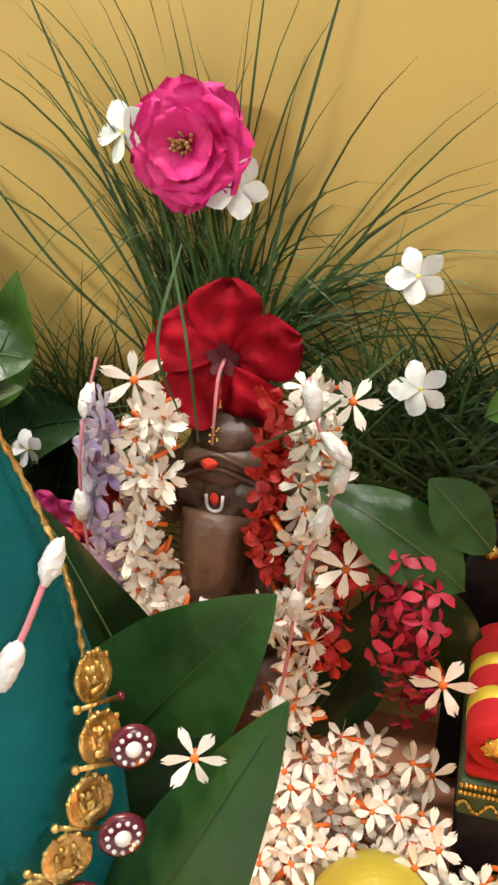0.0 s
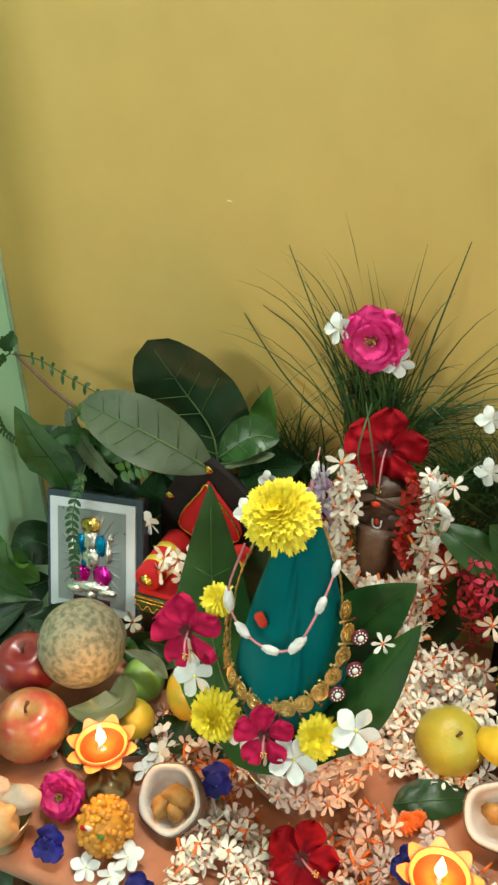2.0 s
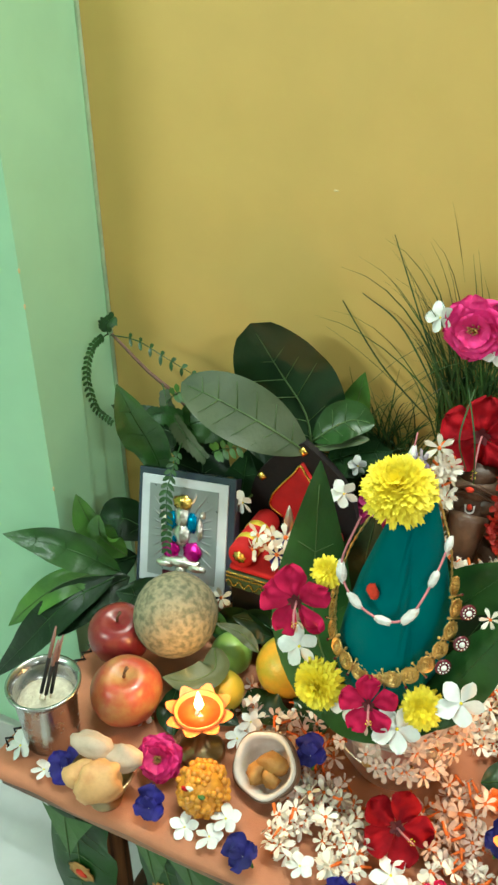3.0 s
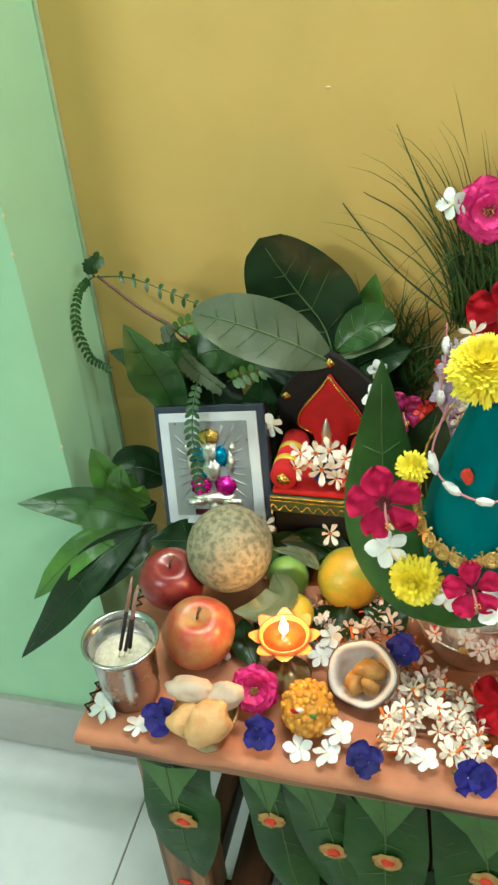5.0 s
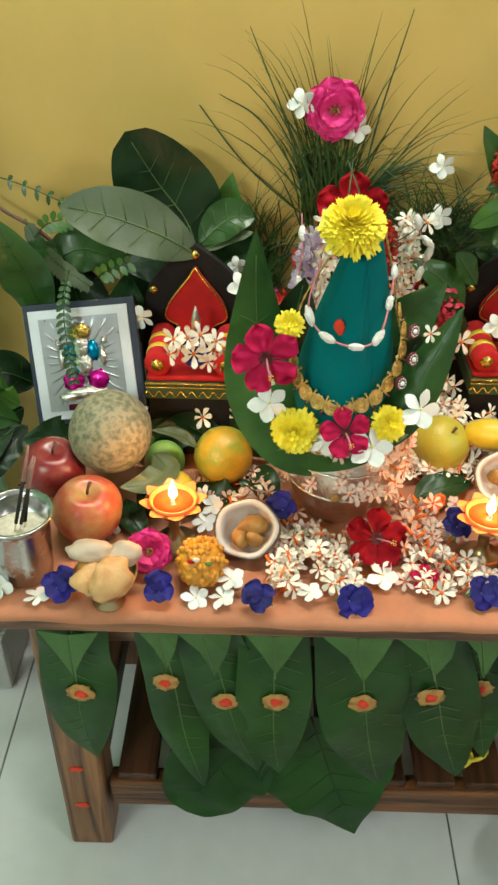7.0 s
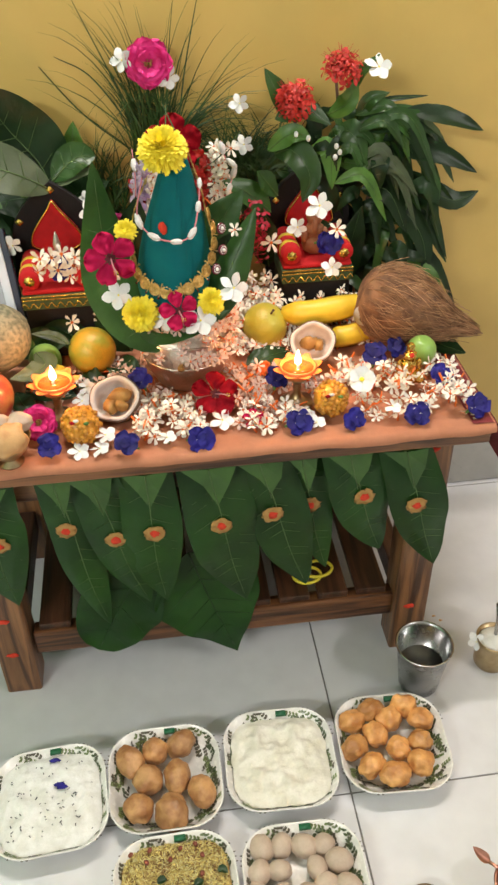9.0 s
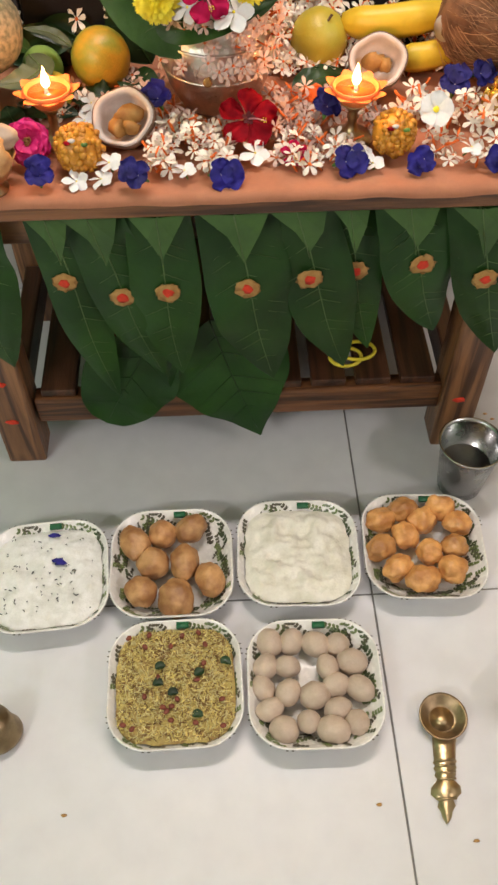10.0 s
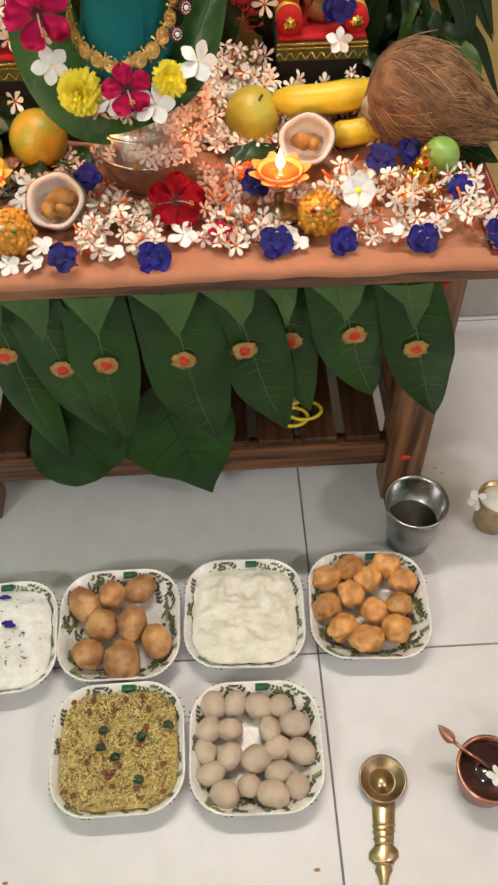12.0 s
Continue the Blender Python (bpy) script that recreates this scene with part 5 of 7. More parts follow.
def rose(label, r):
    bm = B()
    for lay, (n, L, rise, curl, z) in enumerate(((7, 1.0, 0.18, -0.22, 0.0), (7, 0.86, 0.34, -0.2, 0.001), (6, 0.68, 0.52, -0.15, 0.002), (6, 0.48, 0.75, -0.1, 0.003))):
        for k in range(n):
            petal(bm, 2 * math.pi * (k + 0.5 * (lay % 2)) / n + rnd(-0.12, 0.12), r * L, r * (0.95 if lay < 2 else 0.75), 0.0015, rise + rnd(-0.06, 0.06), curl, 0.68, 0.05, rnd(-0.2, 0.2), 10, 0.24, z, lay * 7 + k, 4)
    t = tagged(part("rose_flower", bm, MAGENTA), label, "flower")
    bm = B()
    for i in range(30):
        a, q = rnd(0, 6.28), rnd(0.001, r * 0.22)
        tube(bm, [(q * math.cos(a) * 0.5, q * math.sin(a) * 0.5, 0.003), (q * math.cos(a), q * math.sin(a), r * 0.30 + rnd(0, 0.002))], [0.0004, 0.0007], 4)
    part("stamen_tuft", bm, TURMERIC, t, "golden brown stamens")
    return t


def chrysanthemum(label, r, n=150):
    """A dome of many short ruffled petals that point outward all round."""
    bm = B()
    for k in range(n):
        f = (k + 0.5) / n
        pol = 0.12 + 1.62 * f ** 0.62
        a = k * 2.39996 + rnd(-0.1, 0.1)
        d = Vector((math.sin(pol) * math.cos(a), math.sin(pol) * math.sin(a), math.cos(pol)))
        side = Vector((-math.sin(a), math.cos(a), 0))
        out = side.cross(d)
        L, W = r * rnd(0.86, 1.06) * (0.72 + 0.28 * f), r * rnd(0.17, 0.24)
        rows = []
        for j in range(4):
            u = j / 3
            hw = W / 2 * (0.35, 0.8, 1.0, 0.5)[j]
            bend = 0.16 * r * u * u * (0.3 + f) * (1 if out.z < 0 else -1) + rnd(-0.02, 0.02) * r
            c = d * (0.30 * r + (L - 0.30 * r) * u) + out * bend
            rows.append([bm.verts.new(c + side * hw * g + d * (0.05 * r * abs(g) * u) + out * rnd(-0.015, 0.015) * r) for g in (-1, 0, 1)])
        for p, q in zip(rows, rows[1:]):
            for g in range(2):
                bm.faces.new((p[g], p[g + 1], q[g + 1], q[g]))
    blob(bm, (0, 0, 0.02 * r), (r * 0.45, r * 0.45, r * 0.42), 2, 0.2)
    t = tagged(part("chrysanthemum_flower", bm, YPETAL), label, "flower")
    part("calyx", blob(B(), (0, 0, -r * 0.34), (r * 0.3, r * 0.3, r * 0.18), 2), LEAFM, t)
    return t


def ixora(m, label, n, spread, stems=True, group="", lob=(1, 1, 1)):
    """A head of many small four-petalled flowers."""
    t = new("ixora_cluster")
    tagged(t, label, "flower cluster", group)
    for k in range(n):
        a, f = k * 2.39996, ((k + 0.5) / n) ** 0.5
        p = Vector((spread * f * math.cos(a) * lob[0], spread * f * math.sin(a) * lob[1], spread * 0.55 * (1 - f * f) * lob[2] + rnd(-0.004, 0.006)))
        nrm = (p + Vector((rnd(-0.6, 0.6) * spread, rnd(-0.6, 0.6) * spread, spread * 0.5))).normalized()
        bm = B()
        for q in range(4):
            petal(bm, q * math.pi / 2 + k, 0.0078, 0.0042, 0.0006, 0.35, -0.5, 0.6, 0, 0.4, 5, 0.2, 0, q, 1)
        part("floret", xform(bm, facing(p, nrm, rnd(0, 90), rnd(0.85, 1.2))), m, t)
    bm = B()
    for k in range(n * 2 if spread > 0.02 else 0):
        v = Vector((rnd(-1, 1), rnd(-1, 1), rnd(0.0, 1.0))).normalized() * spread * rnd(0.8, 1.35)
        tube(bm, [(0, 0, -0.004), v * 0.5 + Vector((0, 0, 0.001)), v], [0.0007, 0.0005, 0.0003], 3)
    for k in range(0, n, 2):
        a, f = k * 2.39996, ((k + 0.5) / n) ** 0.5
        tube(bm, [(0, 0, -0.018), (spread * f * math.cos(a) * lob[0] * 0.9, spread * f * math.sin(a) * lob[1] * 0.9, spread * 0.5 * (1 - f * f) * lob[2])], 0.0006, 4)
    tagged(part("flower_stalk", bm, m, t), kind="stuff")
    return t


# ---------------------------------------------------------------- flowers on the cloth
NJ = [night_jasmine(PETAL, "cream night jasmine flower with an orange tube", "scattered night jasmine") for _ in range(4)]
NJP = [night_jasmine(PINKISH, "wilting pinkish night jasmine flower with an orange tube", "wilting night jasmine") for _ in range(2)]
NJU, NJPU = [[] for _ in NJ], [[] for _ in NJP]


def strew(n, x0, x1, y0, y1, z0=T, h=0.012, kind="w", tilt=0.6, keep=None):
    c = 0
    while c < n:
        x, y = rnd(x0, x1), rnd(y0, y1)
        if keep and not keep(x, y):
            continue
        u, v = (x - x0) / (x1 - x0) * 2 - 1, (y - y0) / (y1 - y0) * 2 - 1
        top = h * max(0.0, 1 - 0.6 * max(abs(u), abs(v)) ** 2)
        nrm = Vector((rnd(-tilt, tilt), rnd(-tilt, tilt) - 0.25, rnd(0.35, 1))).normalized()
        if R.random() < 0.38:
            nrm.z *= -0.4
        m = facing((x, y, z0 + 0.004 + top * rnd(0.2, 1)), nrm, rnd(0, 360), rnd(0.85, 1.15))
        if kind == "w":
            i = R.randrange(4)
            put(NJ[i], NJU[i], m)
        else:
            i = R.randrange(2)
            put(NJP[i], NJPU[i], m)
        c += 1


far = lambda pts: (lambda x, y: all((x - a) ** 2 + (y - b) ** 2 > r * r for a, b, r in pts))
OBST = [(-0.206, 0.078, 0.026), (-0.246, 0.046, 0.026), (-0.273, 0.09, 0.022), (PX, PY, 0.054), (0.014, 0.08, 0.02), (0.050, 0.055, 0.022), (0.05, 0.15, 0.03), (-0.001, 0.207, 0.03), (0.158, 0.092, 0.018), (0.186, 0.125, 0.018)]
strew(72, -0.185, -0.105, 0.026, 0.088, T, 0.030, keep=far(OBST))
strew(86, 0.078, 0.228, 0.028, 0.120, T, 0.036, keep=far(OBST))
strew(24, 0.03, 0.12, 0.09, 0.14, T, 0.024, keep=far(OBST))
strew(34, -0.06, 0.02, 0.026, 0.075, T, 0.018, keep=far(OBST))
strew(14, -0.30, -0.20, 0.11, 0.155, T, 0.010, keep=far(OBST))
strew(36, -0.075, 0.005, 0.070, 0.135, T, 0.032, "p", keep=far(OBST))
strew(20, -0.20, -0.165, 0.085, 0.13, T, 0.014, "p", keep=far(OBST))
# the heap behind the fruit is past counting
pile, pile_t = B(), B()
for i in range(420):
    x, y = (rnd(-0.06, 0.150), rnd(0.175, 0.275)) if i > 110 else (rnd(-0.075, 0.025), rnd(0.195, 0.262))
    if y > 0.236 and x > 0.02:
        continue
    h = 0.030 + 0.055 * max(0.0, (y - 0.19) / 0.08) * (1 if x < 0.13 else 0.5)
    mm = facing((x, y, T + 0.004 + h * rnd(0.35, 1) * (0.55 if y < 0.2 else 1)), (rnd(-0.7, 0.7), rnd(-1.0, 0.3), rnd(0.2, 1)), rnd(0, 360), rnd(0.85, 1.15))
    k = R.randrange(4)
    n0, n1 = len(pile.verts), len(pile_t.verts)
    pile.from_mesh(NJ[k].data)
    pile.verts.ensure_lookup_table()
    bmesh.ops.transform(pile, matrix=mm, verts=pile.verts[n0:])
    for c in NJ[k].children:
        pile_t.from_mesh(c.data)
    pile_t.verts.ensure_lookup_table()
    bmesh.ops.transform(pile_t, matrix=mm, verts=pile_t.verts[n1:])
hp = tagged(part("night_jasmine_heap", pile, PETAL), "heap of cream night jasmine flowers behind the fruit", "flowers", kind="stuff")
tagged(part("orange_tubes", pile_t, ORANGE, hp), kind="stuff")
# so are the faded ones that cover the cloth between the fruit
faded, faded_t = B(), B()
for n, x0, x1, y0, y1, h in ((60, -0.190, -0.045, 0.062, 0.128, 0.024), (42, -0.075, 0.050, 0.022, 0.110, 0.016), (24, -0.320, -0.185, 0.105, 0.170, 0.012), (18, -0.205, -0.165, 0.128, 0.190, 0.014)):
    clear = far(OBST)
    for i in range(n):
        x, y = rnd(x0, x1), rnd(y0, y1)
        if not clear(x, y):
            continue
        mm = facing((x, y, T + 0.004 + h * rnd(0.1, 0.8)), (rnd(-0.8, 0.8), rnd(-1.0, 0.3), rnd(-0.3, 1)), rnd(0, 360), rnd(0.85, 1.15))
        n0, n1 = len(faded.verts), len(faded_t.verts)
        faded.from_mesh(NJP[i % 2].data)
        faded.verts.ensure_lookup_table()
        bmesh.ops.transform(faded, matrix=mm, verts=faded.verts[n0:])
        for c in NJP[i % 2].children:
            faded_t.from_mesh(c.data)
        faded_t.verts.ensure_lookup_table()
        bmesh.ops.transform(faded_t, matrix=mm, verts=faded_t.verts[n1:])
fd = tagged(part("wilted_jasmine_litter", faded, PINKISH), "wilting pinkish night jasmine flowers strewn between the fruit", "flowers", kind="stuff")
tagged(part("orange_tubes", faded_t, ORANGE, fd), kind="stuff")
# heaped on the shoulder of the pot
for i in range(64):
    a = math.pi * (1.05 + 0.95 * R.random())
    z = rnd(0.082, 0.112) if i % 3 else rnd(0.055, 0.085)
    r = (0.0545 if z > 0.078 else 0.059) + rnd(0, 0.005)
    p = (PX + r * math.cos(a), PY + r * math.sin(a), T + z)
    k = i % 2
    put(NJP[k], NJPU[k], facing(p, (math.cos(a) + rnd(-0.5, 0.5), math.sin(a) + rnd(-0.4, 0.4), rnd(0, 0.9)), rnd(0, 360), rnd(0.7, 1.0)))

PW = pinwheel("fresh white five-petalled pinwheel flower", "white pinwheel flowers")
PWU = []
for x, y, z, s in ((-0.420, 0.033, 0.006, 1.1), (-0.386, 0.021, 0.006, 0.9), (-0.334, 0.095, 0.012, 0.9), (-0.245, 0.140, 0.010, 0.9), (-0.249, 0.020, 0.006, 0.9), (-0.219, 0.034, 0.014, 1.0), (-0.226, 0.019, 0.008, 0.9), (-0.150, 0.024, 0.010, 0.9), (-0.083, 0.043, 0.012, 1.1), (0.028, 0.030, 0.007, 0.9), (0.020, 0.040, 0.008, 0.9), (-0.245, 0.105, 0.010, 0.9), (-0.238, 0.118, 0.02, 0.8), (-0.200, 0.150, 0.014, 0.9), (0.120, 0.033, 0.02, 0.9)):
    put(PW, PWU, facing((x, y, T + z), (rnd(-0.4, 0.4), rnd(-0.7, 0.0), 1), rnd(0, 72), s * 0.9))
# upright ones on the cone, the thrones, the grass and the leaves
for p, nr, s in (((-0.191, 0.108, 0.580), (0, -1, 0.5), 1.15), ((-0.196, 0.112, 0.602), (-0.4, -1, 0.2), 0.7), ((-0.102, 0.086, 0.553), (0.05, -0.8, 0.7), 1.25), ((-0.062, 0.103, 0.582), (0.3, -0.8, 0.5), 1.2), ((-0.142, 0.092, 0.555), (-0.1, -0.8, 0.6), 1.0), ((-0.215, 0.27, 0.612), (0.2, -1, 0.2), 1.0), ((-0.316, 0.262, 0.575), (-0.2, -1, 0), 0.9),
                  ((-0.020, 0.335, 0.722), (0.1, -1, 0.15), 0.85), ((-0.013, 0.335, 0.668), (0, -1, 0.2), 0.9), ((-0.163, 0.356, 0.774), (-0.3, -1, 0.2), 1.0), ((-0.107, 0.354, 0.752), (0.3, -1, 0.1), 1.0), ((-0.221, 0.33, 0.604), (-0.2, -1, 0.3), 0.75), ((0.152, 0.325, 0.765), (0.1, -0.8, 0.6), 1.15), ((0.050, 0.270, 0.575), (0, -1, 0.2), 0.9), ((0.076, 0.266, 0.606), (0, -1, 0.6), 1.2), ((0.092, 0.236, 0.530), (0, -1, 0.4), 0.9)):
    put(PW, PWU, facing(p, nr, rnd(0, 72), s))

BP = butterfly_pea("deep blue butterfly pea flower on the cloth", "blue flowers along the edge")
BPU = []
for x, y, z, nr, sp in ((-0.369, 0.024, 0.014, (0, -0.7, 0.7), 40), (-0.281, 0.020, 0.014, (0.1, -0.8, 0.6), 90), (-0.192, 0.012, 0.016, (0, -0.7, 0.7), 150), (-0.117, 0.016, 0.010, (0, -0.8, 0.5), 0), (-0.172, 0.098, 0.034, (-0.1, -0.6, 0.8), 120), (-0.010, 0.090, 0.026, (0.2, -0.6, 0.8), 60), (0.000, 0.026, 0.012, (0, -0.7, 0.7), 10), (0.074, 0.026, 0.014, (0.2, -0.8, 0.6), 200), (0.122, 0.118, 0.030, (-0.1, -0.6, 0.8), 80), (0.150, 0.132, 0.034, (0.2, -0.7, 0.7), 0), (0.203, 0.082, 0.020, (0, -0.6, 0.8), 130), (0.153, 0.024, 0.014, (0, -0.8, 0.6), 180), (0.222, 0.030, 0.012, (0.1, -0.7, 0.7), 20), (-0.258, 0.232, 0.118, (0, -1, 0.3), 100), (0.082, 0.256, 0.126, (0.1, -1, 0.2), 0), (0.096, 0.252, 0.124, (0, -1, 0.3), 140)):
    put(BP, BPU, facing((x, y, T + z), nr, sp, rnd(0.85, 1.05)))

# night jasmine on the thrones, the leaves and beside the frame
for p, nr, s in (((-0.275, 0.232, 0.560), (-0.3, -1, 0.4), 1.3), ((-0.268, 0.228, 0.572), (0, -1, 0.6), 1.2), ((-0.282, 0.226, 0.572), (-0.4, -1, 0.5), 1.2), ((-0.243, 0.226, 0.560), (0.3, -1, 0.3), 1.4), ((-0.240, 0.224, 0.572), (0.2, -1, 0.6), 1.3), ((-0.248, 0.222, 0.548), (0, -1, 0.2), 1.2), ((-0.262, 0.224, 0.556), (0, -1, 0.3), 1.3), ((-0.256, 0.230, 0.575), (0.3, -1, 0.7), 1.3), ((-0.286, 0.222, 0.556), (-0.5, -1, 0.2), 1.3), ((-0.235, 0.220, 0.552), (0.5, -1, 0.1), 1.4), ((-0.252, 0.21, 0.487), (-0.2, -0.9, 0.5), 1.4), ((-0.215, 0.212, 0.492), (0, -0.9, 0.5), 1.2), ((-0.318, 0.215, 0.485), (0, -1, 0.6), 1.1), ((0.014, 0.262, 0.558), (0.1, -1, 0.2), 1.5), ((0.098, 0.252, 0.578), (0.2, -1, 0.5), 1.2), ((-0.056, 0.138, 0.636), (0.3, -1, 0.5), 1.0), ((-0.136, 0.29, 0.675), (0, -1, 0.3), 1.2), ((-0.038, 0.285, 0.680), (0.1, -1, 0.3), 1.2), ((-0.15, 0.285, 0.648), (0, -1, 0.4), 1.2), ((-0.034, 0.275, 0.602), (0.2, -1, 0.4), 1.2)):
    i = R.randrange(4)
    put(NJ[i], NJU[i], facing(p, nr, rnd(0, 360), s))

hibiscus(HIBPINK, "crimson pink hibiscus leaning on the broad leaf", 0.028).matrix_basis = facing((-0.196, 0.112, 0.623), (-0.1, -1, 0.25), 20)
hibiscus(HIBPINK, "small crimson pink hibiscus at the foot of the cone", 0.021).matrix_basis = facing((-0.126, 0.088, 0.566), (0.1, -0.85, 0.5), 10)
hibiscus(HIBRED, "large deep red hibiscus above the statue", 0.0365).matrix_basis = facing((-0.106, 0.329, 0.674), (0.0, -1, 0.22), 0)
hibiscus(HIBRED, "deep red hibiscus lying on the cloth", 0.027).matrix_basis = facing((-0.088, 0.070, T + 0.030), (0.1, -0.65, 0.75), 60)
hibiscus(HIBPINK, "small bright pink flower on the cloth", 0.012).matrix_basis = facing((-0.046, 0.040, T + 0.012), (0, -0.5, 0.8), 0)
hibiscus(mat("magenta_petal", (0.42, 0.012, 0.15), 0.55, col2=(0.28, 0.006, 0.08), scale=50), "dark magenta flower beside the statue", 0.02).matrix_basis = facing((-0.193, 0.30, 0.575), (-0.1, -1, 0.3), 30)
rose("open magenta rose in the tall grass", 0.0295).matrix_basis = facing((-0.131, 0.356, 0.769), (0, -1, 0.18), 0)
rose("magenta rose lying on the cloth", 0.0205).matrix_basis = facing((-0.293, 0.056, T + 0.024), (0.1, -0.8, 0.6), 30)
chrysanthemum("full yellow chrysanthemum on top of the cone", 0.0275, 300).matrix_basis = facing((-0.134, 0.137, 0.730), (0.0, -0.55, 0.85), 0)
chrysanthemum("yellow chrysanthemum at the foot of the cone", 0.0215, 200).matrix_basis = facing((-0.169, 0.094, 0.562), (-0.15, -0.9, 0.35), 0)
chrysanthemum("yellow chrysanthemum at the foot of the cone", 0.0170, 150).matrix_basis = facing((-0.088, 0.097, 0.570), (0.2, -0.8, 0.6), 0)
chrysanthemum("yellow chrysanthemum tucked behind the leaf", 0.014, 80).matrix_basis = facing((-0.178, 0.125, 0.648), (-0.1, -0.8, 0.6), 0)
bm = B()
for k in range(5):
    petal(bm, 2 * math.pi * k / 5, 0.0165, 0.019, 0.0, 0.3, -0.1, 0.68, 0, 0.2, 7, 0.12, 0, k, 3)
t = tagged(part("plumeria_flower", bm, JASMINE), "round white flower with a yellow eye", "flower")
part("yellow_eye", blob(B(), (0, 0, 0.002), (0.003, 0.003, 0.002), 2), YPETAL, t)
t.matrix_basis = facing((0.088, 0.062, T + 0.040), (0, -0.75, 0.65), 0)
# marigold scraps
for x, y, s in ((-0.02, 0.135, 0.010), (-0.012, 0.142, 0.008), (-0.178, 0.128, 0.010)):
    c = chrysanthemum("small orange marigold head on the cloth", s, 60)
    c.data.materials[0] = ORANGE
    c.matrix_basis = facing((x, y, T + 0.012), (0, -0.5, 0.8), 0)

# ---------------------------------------------------------------- garland round the statue
ga = thing("flower_garland", (IX, 0.28, 0.53), "garland of cream night jasmine and red ixora on the clay statue", "garland")
NJM = [t.data for t in NJ]
TUBEM = [[c for c in t.children if c.name.startswith("orange_tube")][0].data for t in NJ]
EYEM = [[c for c in t.children if c.name.startswith("orange_eye")][0].data for t in NJ]


def string_flowers(path, n, wid, s=1.0, out=0.35):
    for i in range(n):
        u = (i + rnd(-0.3, 0.3)) / n
        p = path[max(0, min(int(u * len(path)), len(path) - 1))] + Vector((rnd(-wid, wid), rnd(-0.004, 0.004), rnd(-0.004, 0.004)))
        k = R.randrange(4)
        m = facing(p, (rnd(-1.3, 1.3), -1, rnd(-1.0, 1.1)), rnd(0, 360), s * rnd(0.9, 1.25))
        o = new("flower", NJM[k])
        o.parent = ga
        o.matrix_parent_inverse = Matrix.Translation(-WORLD[ga.name])
        o.matrix_basis = m
        for nm, me in (("orange_tube", TUBEM[k]), ("orange_eye", EYEM[k])):
            e = new(nm, me)
            e.parent = o


def ix_flowers(path, n, wid, mt, s=1.0):
    bm = B()
    for q in range(4):
        petal(bm, q * math.pi / 2, 0.0072, 0.0054, 0.0006, 0.5, -0.5, 0.6, 0, 0.3, 5, 0.3, 0, q, 2)
    me = None
    for i in range(n):
        u = i / n
        p = path[min(int(u * len(path)), len(path) - 1)] + Vector((rnd(-wid, wid), rnd(-0.003, 0.005), rnd(-0.004, 0.004)))
        if me is None:
            o = part("floret", bm, mt, ga)
            me = o.data
        else:
            o = new("floret", me)
            o.parent = ga
            o.matrix_parent_inverse = Matrix.Translation(-WORLD[ga.name])
        o.matrix_basis = facing(p, (rnd(-1.2, 1.2), -1, rnd(-1.0, 1.1)), rnd(0, 90), s * rnd(0.75, 1.25))


string_flowers(spline([(-0.126, 0.290, 0.662), (-0.132, 0.286, 0.632), (-0.134, 0.284, 0.60), (-0.131, 0.282, 0.572), (-0.118, 0.278, 0.556)], 60), 62, 0.011)
string_flowers(spline([(-0.130, 0.278, 0.556), (-0.10, 0.270, 0.556), (-0.075, 0.271, 0.562), (-0.060, 0.274, 0.575)], 40), 56, 0.007)
string_flowers(spline([(-0.052, 0.286, 0.680), (-0.050, 0.280, 0.65), (-0.052, 0.282, 0.615), (-0.052, 0.276, 0.575), (-0.052, 0.268, 0.538), (-0.057, 0.26, 0.512)], 60), 62, 0.009)
ix_flowers(spline([(-0.072, 0.292, 0.668), (-0.070, 0.290, 0.64), (-0.074, 0.285, 0.61), (-0.068, 0.282, 0.585)], 40), 40, 0.007, IXRED)
ix_flowers(spline([(-0.155, 0.292, 0.640), (-0.155, 0.290, 0.615), (-0.154, 0.288, 0.59)], 40), 24, 0.007, IXRED)
ix_flowers(spline([(-0.033, 0.285, 0.625), (-0.034, 0.28, 0.59), (-0.042, 0.278, 0.555), (-0.04, 0.275, 0.54)], 40), 34, 0.006, IXRED)
ix_flowers(spline([(-0.172, 0.298, 0.585), (-0.168, 0.295, 0.565)], 10), 14, 0.008, IXRED)
# lilac flowers at its left
LC = None
for i in range(26):
    f = i / 26
    p = (-0.147 - 0.009 * math.sin(f * 3) + rnd(-0.006, 0.006), 0.281 + rnd(-0.003, 0.003), 0.664 - 0.115 * f)
    if LC is None:
        bm = B()
        for k in range(5):
            petal(bm, 2 * math.pi * k / 5, 0.0105, 0.0058, 0.0005, 0.45, -0.4, 0.55, 0, 0, 5, 0.2, 0, k, 2)
        LC = part("lilac_flower", bm, LILAC, ga)
        o = LC
    else:
        o = new("lilac_flower", LC.data)
        o.parent = ga
        o.matrix_parent_inverse = Matrix.Translation(-WORLD[ga.name])
    o.matrix_basis = facing(p, (rnd(-0.9, 0.4), -1, rnd(-0.5, 0.6)), rnd(0, 72), rnd(0.8, 1.2))
